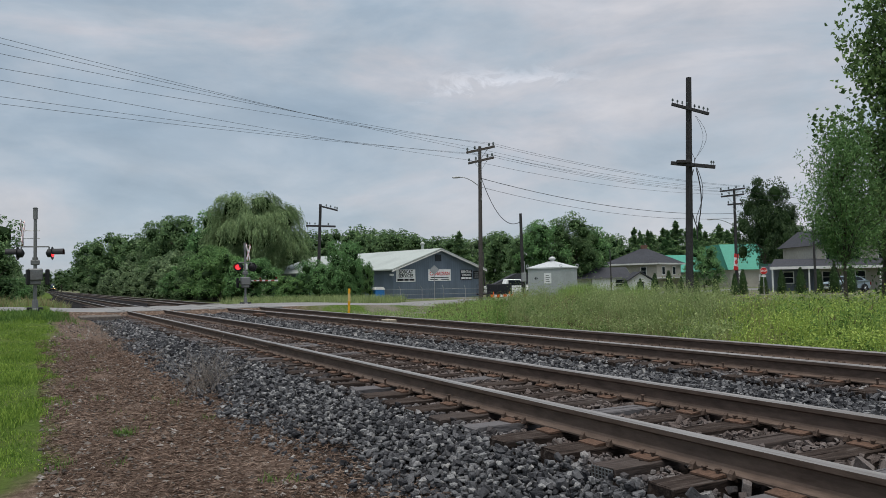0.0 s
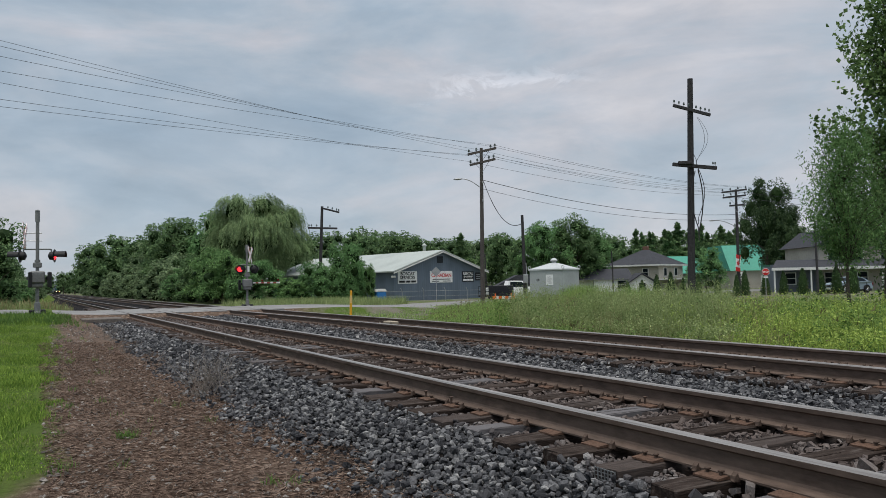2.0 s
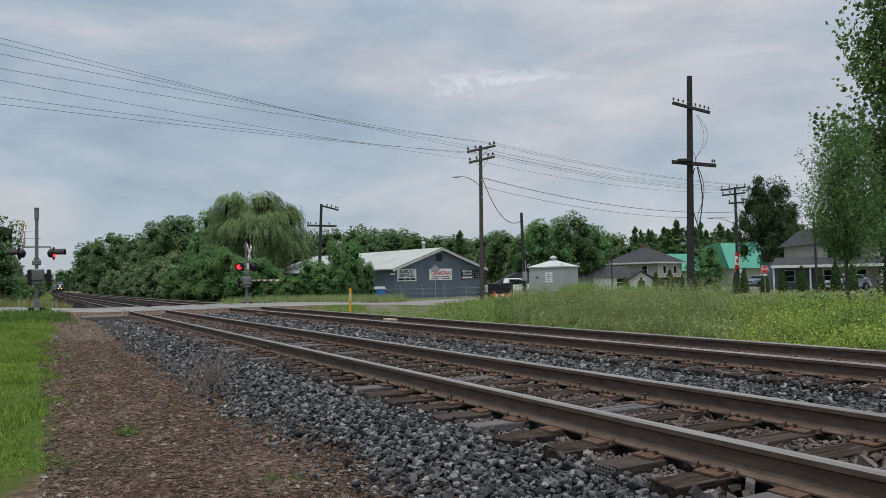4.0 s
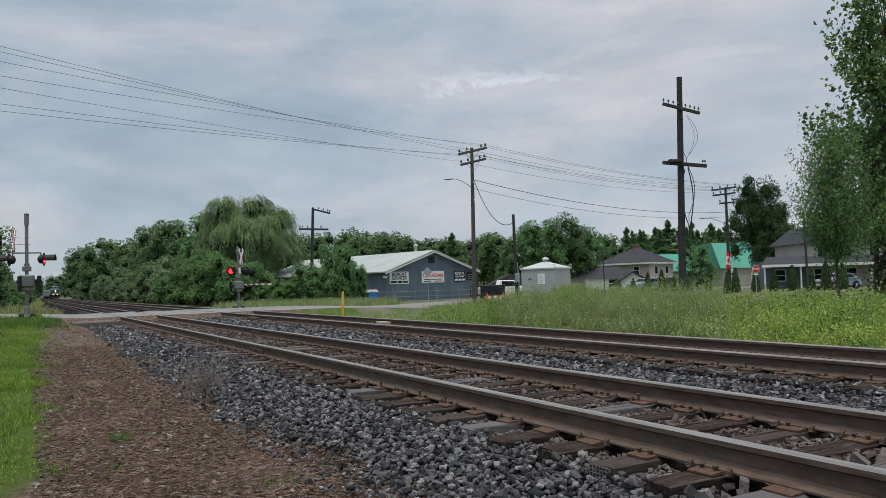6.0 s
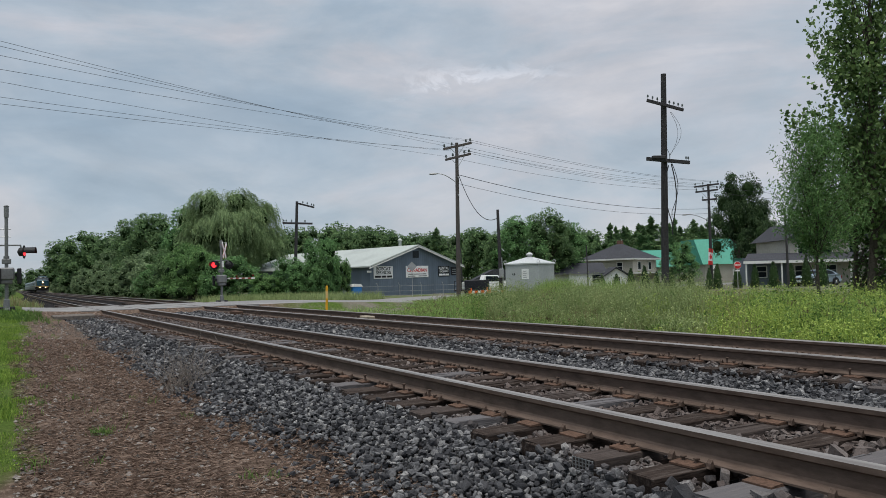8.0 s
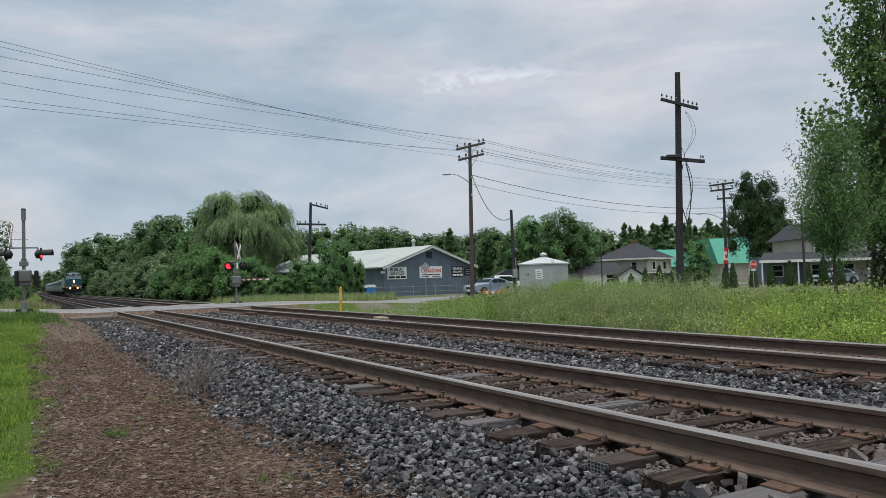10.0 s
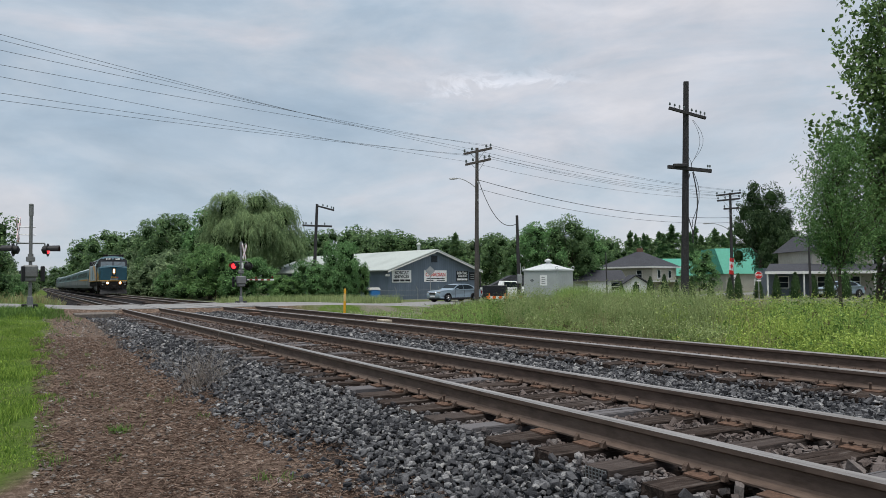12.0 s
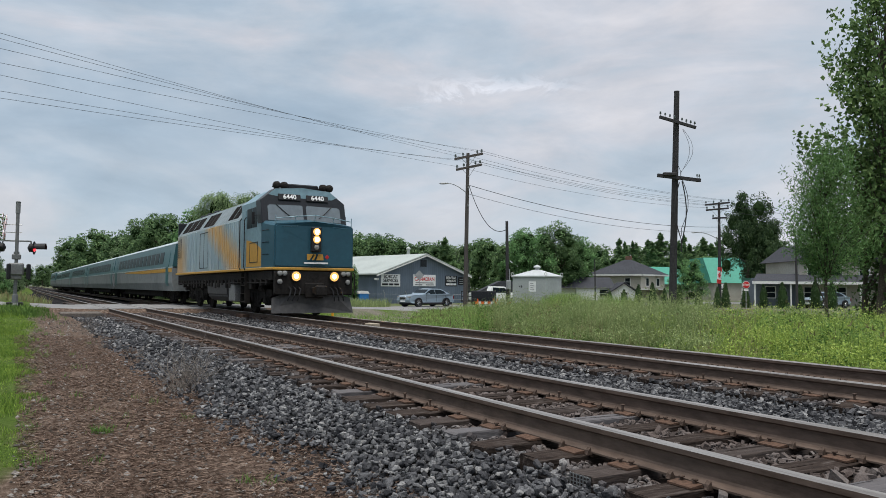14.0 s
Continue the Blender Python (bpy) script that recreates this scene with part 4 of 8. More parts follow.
def willow():
    """A weeping willow: a domed crown of hanging strands."""
    rng = np.random.default_rng(60)
    top = thing("weeping_willow", pose(23.5, 90, 0), "large weeping willow with hanging green strands", "tree")
    part("trunk", trunk_bm(rng, 8.0, 0.45, 6, 3.2), M_BARK, top)
    blobs = [(0, 0, 8.2, 4.3, 4.3, 4.2), (-2.4, 0.6, 10.6, 2.3, 2.3, 2.3), (2.4, -0.6, 9.2, 2.6, 2.6, 2.7), (-3.6, 0, 7.0, 2.2, 2.2, 2.6), (4.0, 0, 6.2, 2.0, 2.2, 2.8), (0, -2.5, 7.4, 2.8, 2.2, 3.0), (0.6, 0, 11.2, 2.2, 2.2, 1.6), (-1, 2.5, 8, 2.8, 2, 3)]
    # dark cores paint the shade behind the hanging strands
    part("inner_leaves", core_mesh(rng, blobs, M_SHADE_CORE, 0.58), None, top)
    # curtains of strands, each hung from the end of one limb
    ends, face = in_blobs(rng, blobs, 190, 0.72, True)
    keep = ends[:, 2] > 3.6
    ends, face = ends[keep], face[keep]
    k = np.repeat(np.arange(len(ends)), 40)
    tips = ends[k] + rng.normal(0, 1, (len(k), 3)) * np.array((0.50, 0.50, 0.20))
    tips[:, 2] -= 0.55 * ((tips[:, :2] - ends[k, :2]) ** 2).sum(1)
    ways = face[k] + np.array((0, 0, 0.25))
    n = len(tips)
    per = 11
    drop = rng.uniform(0.7, 2.7, len(ends))[k] * rng.uniform(0.55, 1.1, n) * np.clip(tips[:, 2] / 8, 0.6, 1.2)
    out = tips[:, :2] / (np.linalg.norm(tips[:, :2], axis=1)[:, None] + 0.5)
    t = np.linspace(0, 1, per)[None]
    x = tips[:, :1] + out[:, :1] * 0.5 * np.sqrt(t) + rng.normal(0, 0.05, (n, per))
    y = tips[:, 1:2] + out[:, 1:] * 0.5 * np.sqrt(t) + rng.normal(0, 0.05, (n, per))
    z = np.maximum(tips[:, 2:] + 0.1 - drop[:, None] * t, 0.8)
    v, f = leaf_quads(rng, np.stack([x, y, z], -1).reshape(-1, 3), (0.20, 0.40), 0.38, 2.6, np.repeat(ways, per, 0))
    part("hanging_foliage", soup("hanging_foliage", v, f, M_LEAF_WILLOW), None, top)


willow()


def near_tree(name, m, label, seed, crown, twigs, per, spread, size, narrow, leaf_mat, trunk, droop=0.0):
    """A tree close by, with leaves that can be told apart on real limbs and twigs."""
    rng = np.random.default_rng(seed)
    top = thing(name, m, label, "tree")
    bm = bmesh.new()
    high, rad, lean = trunk
    spine = [Vector((lean * (k / 8) ** 1.3 + rng.uniform(-0.06, 0.06), rng.uniform(-0.08, 0.08), -0.1 + high * k / 8)) for k in range(9)]
    rings = [[bm.verts.new(c + Vector((math.cos(a), math.sin(a), 0)) * rad * (1 - k / 9)) for a in (i * math.pi / 4 for i in range(8))] for k, c in enumerate(spine)]
    for a, b in zip(rings, rings[1:]):
        for i in range(8):
            bm.faces.new((a[i], a[(i + 1) % 8], b[(i + 1) % 8], b[i]))
    part("trunk", bm, M_BARK, top)
    tips = in_blobs(rng, crown, twigs, 0.25)
    bm = bmesh.new()
    for i in range(0, twigs, 5):
        e = Vector(tips[i])
        k = int(np.clip((e.z * 0.80) / high * 8, 1, 7))
        s = spine[k]
        mid = s.lerp(e, 0.55) + Vector((0, 0, 0.12))
        rod(bm, s, mid, 0.020, 0.011, 5, caps=False)
        rod(bm, mid, e, 0.011, 0.004, 5, caps=False)
    part("branchwork", bm, M_BARK, top)
    # leaves along a short spray at the end of each twig
    root = np.array([spine[int(np.clip(z * 0.8 / high * 8, 1, 7))] for z in tips[:, 2]])
    way = tips - root
    way /= np.linalg.norm(way, axis=1)[:, None] + 1e-6
    pts = np.repeat(tips, per, 0) + np.repeat(way, per, 0) * rng.uniform(-0.75, 0.35, (twigs * per, 1)) + rng.normal(0, spread, (twigs * per, 3))
    v, f = leaf_quads(rng, pts, size, narrow, droop)
    part("crown", soup("crown", v, f, leaf_mat), None, top)
    return top


M_LEAF_NEAR = leaf_material("poplar_leaf", (0.062, 0.115, 0.042), (0.225, 0.325, 0.120))
POPLAR = [(0.9, 0, 6.0, 2.0, 2.0, 3.4), (0.0, 0, 9.0, 1.15, 1.3, 2.4), (-0.5, -0.3, 7.2, 1.35, 1.2, 0.9), (-1.05, 0, 5.6, 1.3, 1.2, 0.7), (-0.2, 0.4, 8.6, 1.2, 1.0, 0.6), (0.3, 0, 4.2, 1.9, 1.6, 1.2), (0.4, 0, 10.8, 0.8, 0.8, 1.4), (1.6, 0, 8.4, 1.5, 1.5, 2.4), (1.2, 0, 2.6, 1.6, 1.4, 1.1)]
near_tree("poplar_tree", pose(*street(12.85, 21.5), 0, 0, 0, GRID), "young poplar with round dark green leaves", 70, POPLAR, 600, 24, 0.10, (0.11, 0.175), 1.15, M_LEAF_NEAR, (10.5, 0.13, 0.3), 0.5)
FEATHERY = [(0, 0, 4.3, 0.95, 1.0, 1.2), (-0.40, 0, 3.4, 0.75, 0.8, 1.0), (0.4, 0, 3.0, 1.0, 1.0, 0.9), (0.2, 0, 5.1, 0.55, 0.6, 0.7), (-0.6, 0, 2.7, 0.40, 0.5, 0.4)]
near_tree("sapling", pose(*street(10.75, 20.5), 0, 0, 0, GRID), "pale feathery-leaved sapling with thin dark stems", 71, FEATHERY, 380, 42, 0.10, (0.07, 0.14), 0.40, M_LEAF_PALE, (5.2, 0.06, -0.2), 0.6)

THICKET = [(0.1, 0, 3.9, 1.2, 1.2, 1.5), (1.2, 0, 4.8, 1.5, 1.4, 2.2), (1.2, 0, 2.0, 1.2, 1.2, 1.4), (0.9, 0, 0.9, 0.9, 0.9, 0.8)]
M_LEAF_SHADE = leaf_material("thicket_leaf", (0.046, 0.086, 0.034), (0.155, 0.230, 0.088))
near_tree("thicket_tree", pose(*street(12.9, 22.6), 0, 0, 0, GRID), "dense dark green tree at the edge of the verge", 72, THICKET, 340, 26, 0.14, (0.09, 0.16), 0.8, M_LEAF_SHADE, (6.6, 0.09, 0.3), 0.3)


# ---- grasses ----
def blades(name, x, y, h, w, material, label, seed, lean=0.35, kind="stuff"):
    """Grass blades: each a narrow bent strip that ends in a point."""
    rng = np.random.default_rng(seed)
    n = len(x)
    z = lie(x, y) - 0.01
    a = rng.uniform(0, 6.28, n)
    b = rng.uniform(0, 6.28, n)
    o = h * rng.uniform(0.05, lean, n)
    dx, dy = np.cos(a) * w / 2, np.sin(a) * w / 2
    ox, oy = np.cos(b) * o, np.sin(b) * o
    p = [np.stack([x - dx, y - dy, z], -1), np.stack([x + dx, y + dy, z], -1),
         np.stack([x + dx * 0.8 + ox * 0.35, y + dy * 0.8 + oy * 0.35, z + h * 0.55], -1), np.stack([x - dx * 0.8 + ox * 0.35, y - dy * 0.8 + oy * 0.35, z + h * 0.55], -1),
         np.stack([x + ox, y + oy, z + h], -1)]
    v = np.stack(p, 1).reshape(-1, 3)
    i = np.arange(n)[:, None] * 5
    f = np.concatenate([i + [[0, 1, 2]], i + [[0, 2, 3]], i + [[3, 2, 4]]])
    return tagged(new(name, soup(name, v, f, material)), label, "grass", kind=kind)


M_LAWN = leaf_material("lawn_grass", (0.075, 0.155, 0.024), (0.37, 0.50, 0.10), 3)
M_WEED = weed_material()
M_SEED = leaf_material("seed_heads", (0.120, 0.115, 0.055), (0.260, 0.230, 0.120))
M_BLOOM = leaf_material("small_flowers", (0.42, 0.40, 0.12), (0.62, 0.60, 0.45))
M_GOLD = leaf_material("goldenrod", (0.27, 0.38, 0.08), (0.47, 0.56, 0.15), 1.5)
M_FEATHER = leaf_material("feathery_weeds", (0.185, 0.250, 0.098), (0.420, 0.480, 0.215), 1.5)
M_DEEP = leaf_material("deep_green_weeds", (0.07, 0.14, 0.035), (0.20, 0.31, 0.08), 1.5)
M_TAN = leaf_material("dry_stalks", (0.22, 0.20, 0.09), (0.40, 0.36, 0.20), 1.5)
straw = Shader("dead_straw", 0.9, 0, 0.05)
M_STRAW = straw.colour(straw.ramp(straw.island(), (0.0, (0.050, 0.033, 0.025)), (0.6, (0.150, 0.103, 0.080)), (1.0, (0.28, 0.205, 0.160)))).m
M_DRYWEED = plain("dead_weed_stalks", (0.20, 0.175, 0.155), 0.9, 0, 30, 0.3, 0.1, world=True)


def grasses():
    rng = np.random.default_rng(80)
    # the lawn on the near side
    n = 100000
    y = 3.4 + 31 * rng.random(n) ** 1.6
    edge = -0.15 + 0.026 * y + 0.16 * np.sin(y * 1.7) + 0.12 * np.sin(y * 4.1 + 1) - 0.95 * (1 - smooth01(6.2, 8.2, y))
    x = edge - 0.9 + rng.random(n) ** 0.9 * 1.0 - rng.random(n) ** 2 * 4.0
    x = np.where(x > edge, edge - rng.random(n) ** 2, x)
    blades("lawn_grass", x, y, rng.uniform(0.03, 0.105, n) * (0.85 + 0.4 * np.sin(x * 3.1 + 2 * np.sin(y * 1.3))), rng.uniform(0.007, 0.015, n), M_LAWN, "bright green mown grass beside the dirt strip", 81, 0.7)
    # stray tufts on the dirt
    k = 60
    cx, cy = rng.uniform(-0.1, 2.0, k), 5 + 28 * rng.random(k)
    cx = np.where(rng.random(k) < 0.55, -0.1 + 0.026 * cy + rng.random(k) * 0.35, cx)
    cx, cy = np.append(cx, [0.87, 0.92]), np.append(cy, [9.07, 9.0])
    reps = np.append(rng.integers(4, 24, k), [70, 60])
    x, y = np.repeat(cx, reps), np.repeat(cy, reps)
    x, y = x + rng.normal(0, 0.05, len(x)), y + rng.normal(0, 0.05, len(y))
    blades("grass_tuft", x, y, rng.uniform(0.04, 0.13, len(x)), rng.uniform(0.006, 0.011, len(x)), M_DEEP, "scattered green tufts on the dirt", 82, 0.9)
    # rank weeds on the bank below the road
    n = 3000
    cx, cy = rng.uniform(-2.2, 1.3, 110), rng.uniform(29.5, 34.5, 110)
    k = rng.integers(0, 110, n)
    x, y = cx[k] + rng.normal(0, 0.16, n), cy[k] + rng.normal(0, 0.25, n)
    blades("bank_weeds", x, y, rng.uniform(0.06, 0.24, n), rng.uniform(0.012, 0.03, n), M_DEEP, "dark green weeds on the bank below the road", 87, 0.8)
    # rough weeds and dry stalks beyond the road, beside the line
    for mat, n, lo, hi, label in ((M_FEATHER, 5000, 0.15, 0.55, "rough olive weeds beside the line"), (M_TAN, 2600, 0.2, 0.7, "dry tan stalks beside the line")):
        y = 45.5 + 70 * rng.random(n) ** 1.6
        x = rng.uniform(-6.0, 1.9, n) + bend(y)
        blades("rough_weeds", x, y, rng.uniform(lo, hi, n), rng.uniform(0.02, 0.05, n), mat, label, 95 + n, 0.7)
    # the uncut verge across the tracks
    n = 70000
    y = 2.0 + 44 * rng.random(n)
    x = 11.7 + 18 * rng.random(n) ** 1.7 + 0.3 * np.sin(y * 0.9)
    keep = (x > y * 0.52 + 0.4 * np.sin(y)) | (rng.random(n) < 0.12)
    rise = 0.10 + 0.90 * smooth01(0.44, 0.72, x / y)
    front = 0.28 + 0.72 * smooth01(11.5, 13.8, x)
    x, y, rise, front = x[keep], y[keep], rise[keep], front[keep]
    patch = 0.72 + 0.5 * np.sin(x * 1.1 + 1.3 * np.sin(y * 0.5)) * np.sin(y * 0.8 + 0.7)
    h = rng.uniform(0.35, 0.90, len(x)) * rise * front * patch + 0.05
    blades("verge_grass", x, y, h, rng.uniform(0.010, 0.026, len(x)), M_WEED, "tall uncut green weeds and grass on the verge", 83, 0.5)
    # seed heads and broad leaves among them
    pick = rng.random(len(x)) < 0.10
    pts = np.stack([x[pick], y[pick], lie(x[pick], y[pick]) + h[pick] * rng.uniform(0.9, 1.15, pick.sum())], -1)
    v, f = leaf_quads(rng, clumped(rng, pts, 3, 0.03), (0.05, 0.12), 0.4, -1.0)
    tagged(new("seed_head", soup("seed_head", v, f, M_SEED)), "dry tan seed heads above the verge", "seed heads", kind="stuff")
    pick = rng.random(len(x)) < 0.35 + 0.4 * (x > 1.05 * y)
    pts = np.stack([x[pick], y[pick], lie(x[pick], y[pick]) + h[pick] * rng.uniform(0.2, 0.95, pick.sum())], -1)
    v, f = leaf_quads(rng, clumped(rng, pts, 4, 0.06), (0.03, 0.075), 0.55)
    tagged(new("weed_leaves", soup("weed_leaves", v, f, M_WEED)), "broad weed leaves in the uncut verge", "weeds", kind="stuff")
    pick = (rng.random(len(x)) < 0.010) & (y < 22)
    pts = np.stack([x[pick], y[pick], lie(x[pick], y[pick]) + h[pick]], -1)
    v, f = leaf_quads(rng, clumped(rng, pts, 5, 0.05), (0.03, 0.06), 1.0)
    tagged(new("wild_flowers", soup("wild_flowers", v, f, M_BLOOM)), "small pale yellow flowers in the verge", "flowers", kind="stuff")
    # stands of other weeds: leafy goldenrod, feathery grey-green plants, deep green ones, dry stalks
    for mat, k, lo, hi, near, far_out, leaf, stalks, label in (
            (M_GOLD, 420, 0.55, 1.15, 1.00, 2.2, (0.03, 0.075), (18, 44), "yellow-green goldenrod bunches in the verge"),
            (M_FEATHER, 170, 0.7, 1.5, 0.66, 1.12, (0.03, 0.07), (45, 100), "tall feathery grey-green weeds in the verge"),
            (M_DEEP, 270, 0.5, 1.05, 0.62, 2.0, (0.04, 0.10), (16, 40), "dark green weed bunches in the verge"),
            (M_TAN, 110, 0.7, 1.25, 0.66, 1.25, None, (20, 50), "dry tan grass stalks in the verge")):
        cx = 12.0 + 10 * rng.random(k) ** 1.5
        cy = cx / (near + (far_out - near) * rng.random(k))
        reps = rng.integers(*stalks, k)
        x2, y2 = np.repeat(cx, reps), np.repeat(cy, reps)
        hh = np.repeat(rng.uniform(lo, hi, k), reps) * rng.uniform(0.55, 1.1, len(x2)) * (0.45 + 0.55 * smooth01(12, 13.6, x2))
        x2, y2 = x2 + rng.normal(0, 0.17, len(x2)), y2 + rng.normal(0, 0.2, len(x2))
        blades("weed_bunch", x2, y2, hh, rng.uniform(0.006, 0.016, len(x2)), mat, label, 88 + k, 0.3)
        if leaf:
            up = rng.uniform(0.25, 1.04, (len(x2), 4))
            spread = 0.11 * (1.15 - up)
            pts = np.stack([x2[:, None] + rng.normal(0, 1, up.shape) * spread, y2[:, None] + rng.normal(0, 1, up.shape) * spread, lie(x2, y2)[:, None] + hh[:, None] * up], -1).reshape(-1, 3)
            v, f = leaf_quads(rng, pts, leaf, 0.75)
            tagged(new("weed_leaves", soup("weed_leaves", v, f, mat)), label.replace("bunches", "leaves"), "weeds", kind="stuff")
    # tall weeds by the cabinet and along the road beyond the crossing
    n = 26000
    r, d = rng.uniform(3.5, 9.5, n), rng.uniform(34, 41, n)
    x, y = r * 0.8809 + d * 0.4733, -r * 0.4733 + d * 0.8809
    h = rng.uniform(0.7, 1.5, n) * (0.45 + 0.55 * smooth01(3.5, 5.5, r)) * (0.8 + 0.25 * np.sin(r * 2.1))
    blades("verge_grass", x, y, h, rng.uniform(0.012, 0.028, n), M_WEED, "tall feathery weeds around the grey cabinet", 84, 0.4)
    n = 16000
    x, y = rng.uniform(12.2, 27, n), rng.uniform(46.5, 58, n)
    h = rng.uniform(0.25, 0.85, n)
    keep = y > 46.2 + np.maximum(0, x - 16) * 0.95
    blades("verge_grass", x[keep], y[keep], h[keep], rng.uniform(0.02, 0.045, keep.sum()), M_FEATHER, "rough green grass along the road", 85, 0.5)
    n = 9000
    x, y = rng.uniform(12.6, 30, n), rng.uniform(24, 46, n)
    keep = (y < 35.0 + np.maximum(0, x - 15) * 0.72) & (np.sin(x * 1.7 + 2 * np.sin(y * 0.6)) > 0.1)
    blades("verge_grass", x[keep], y[keep], rng.uniform(0.06, 0.24, keep.sum()), rng.uniform(0.016, 0.03, keep.sum()), M_WEED, "short patchy grass between track and road", 86, 0.7)
    # straw and needles strewn on the dirt
    n = 60000
    y = 4.2 + 20 * rng.random(n) ** 1.6
    x = 0.1 + 2.45 * rng.random(n) ** 0.9
    z = lie(x, y) + rng.uniform(0.004, 0.03, n)
    a, l = rng.uniform(0, 6.28, n), rng.uniform(0.03, 0.12, n)
    w = rng.uniform(0.0012, 0.0030, n)
    dx, dy, tip = np.cos(a) * l / 2, np.sin(a) * l / 2, rng.normal(0, 0.012, n)
    sx, sy = -np.sin(a) * w, np.cos(a) * w
    v = np.stack([np.stack([x - dx, y - dy, z - tip], -1), np.stack([x + sx, y + sy, z + 0.004], -1), np.stack([x + dx, y + dy, z + tip], -1), np.stack([x - sx, y - sy, z - 0.002], -1)], 1).reshape(-1, 3)
    i = np.arange(n)[:, None] * 4
    tagged(new("straw_litter", soup("straw_litter", v, np.concatenate([i + [[0, 1, 2]], i + [[0, 2, 3]]]), M_STRAW)), "brown straw and needle litter on bare dirt", "litter", kind="stuff")


grasses()


def dead_weeds():
    rng = np.random.default_rng(90)
    for x, y, n, high in ((2.28, 11.6, 44, 1.0), (2.42, 11.9, 26, 0.75), (2.15, 26.3, 16, 0.8), (1.95, 20.5, 14, 0.5), (2.1, 25.2, 12, 0.6), (2.4, 17.5, 10, 0.35)):
        bm = bmesh.new()
        for k in range(n):
            a = Vector((rng.normal(0, 0.16), rng.normal(0, 0.22), 0))
            way = Vector((rng.normal(0, 0.55), rng.normal(0, 0.55), 1.0)).normalized()
            h = high * rng.uniform(0.35, 1.0)
            m = a + way * h * 0.5 + Vector((rng.normal(0, 0.03), rng.normal(0, 0.03), 0))
            e = m + (way + Vector((rng.normal(0, 0.35), rng.normal(0, 0.35), -0.1))) * h * 0.5
            rod(bm, a, m, 0.0042, 0.003, 4, caps=False)
            rod(bm, m, e, 0.003, 0.0015, 4, caps=False)
            for q in range(5):
                c = (a if q < 2 else m).lerp(m if q < 2 else e, rng.random())
                rod(bm, c, c + Vector((rng.normal(0, 0.09), rng.normal(0, 0.09), rng.uniform(0.02, 0.12))), 0.0022, 0.001, 3, caps=False)
        ob = part("dead_weed", bm, M_DRYWEED, at=pose(x, y, float(lie(x, y))))
        tagged(ob, "dry grey dead weed standing at the ballast edge", "weed", "dead weeds")


dead_weeds()


# ---- the train ----
def livery_material():
    """Grey-blue hood paint with a worn yellow sweep behind the cab and at the tail."""
    s = Shader("hood_livery", 0.45, 0.15, 0.5)
    pos = s.n.new("ShaderNodeSeparateXYZ")
    s.l.new(s.where((1, 1, 1), world=False), pos.inputs[0])
    base = s.ramp(s.noise(2.2, 5, 0.6, stretch=(1, 1, 0.15), world=False), (0.3, (0.25, 0.34, 0.38)), (0.7, (0.38, 0.465, 0.50)))
    # the yellow climbs from the sill towards the roof behind the cab, and returns at the tail
    k = s.n.new("ShaderNodeMath"); k.operation = "MULTIPLY_ADD"
    s.l.new(pos.outputs[1], k.inputs[0]); k.inputs[1].default_value = -0.42
    s.l.new(pos.outputs[2], k.inputs[2])                      # z - 0.42 y
    wob = s.noise(3.0, 4, 0.6, stretch=(1, 2.5, 0.3), world=False)
    kw = s.n.new("ShaderNodeMath"); kw.operation = "MULTIPLY_ADD"
    s.l.new(wob, kw.inputs[0]); kw.inputs[1].default_value = 1.0
    s.l.new(k.outputs[0], kw.inputs[2])
    low = s.span(kw.outputs[0], -0.55, 0.25)
    high = s.span(kw.outputs[0], 0.6, 1.35, 1.0, 0.0)
    sweep = s.n.new("ShaderNodeMath"); sweep.operation = "MULTIPLY"
    s.l.new(low, sweep.inputs[0]); s.l.new(high, sweep.inputs[1])
    ahead = s.span(pos.outputs[1], 3.0, 3.9)
    sw2 = s.n.new("ShaderNodeMath"); sw2.operation = "MULTIPLY"
    s.l.new(sweep.outputs[0], sw2.inputs[0]); s.l.new(ahead, sw2.inputs[1])
    tail = s.span(pos.outputs[1], 13.2, 15.0, 0.0, 0.8)
    up = s.span(pos.outputs[2], 2.6, 3.5, 1.0, 0.25)
    t2 = s.n.new("ShaderNodeMath"); t2.operation = "MULTIPLY"
    s.l.new(tail, t2.inputs[0]); s.l.new(up, t2.inputs[1])
    both_y = s.n.new("ShaderNodeMath"); both_y.operation = "MAXIMUM"
    s.l.new(sw2.outputs[0], both_y.inputs[0]); s.l.new(t2.outputs[0], both_y.inputs[1])
    c = s.mix(s.span(both_y.outputs[0], 0, 1, 0, 0.8), base, (0.60, 0.35, 0.10))
    c = s.mix(s.span(s.noise(9, 5, 0.7, stretch=(1, 1, 0.12), world=False), 0.55, 0.8, 0, 0.5), c, (0.10, 0.105, 0.10))
    s.colour(c)
    return s.m


M_HOOD = livery_material()
M_TEAL = plain("teal_paint", (0.030, 0.092, 0.128), 0.35, 0.0, 6, 0.12, 0.02, dirt=(0.030, 0.070, 0.095))
M_TRAIN_YELLOW = plain("yellow_train_paint", (0.50, 0.27, 0.05), 0.45, 0, 8, 0.15, 0.02)
M_CABGREY = plain("cab_side_paint", (0.20, 0.31, 0.36), 0.40, 0.1, 6, 0.2, 0.03, dirt=(0.14, 0.21, 0.24))
M_CABBLACK = plain("black_cab_paint", (0.016, 0.018, 0.022), 0.4, 0, 10, 0.3, 0.03)
M_UNDER = plain("sooty_underframe", (0.024, 0.022, 0.021), 0.8, 0.0, 12, 0.45, 0.2, dirt=(0.045, 0.038, 0.033), spec=0.06)
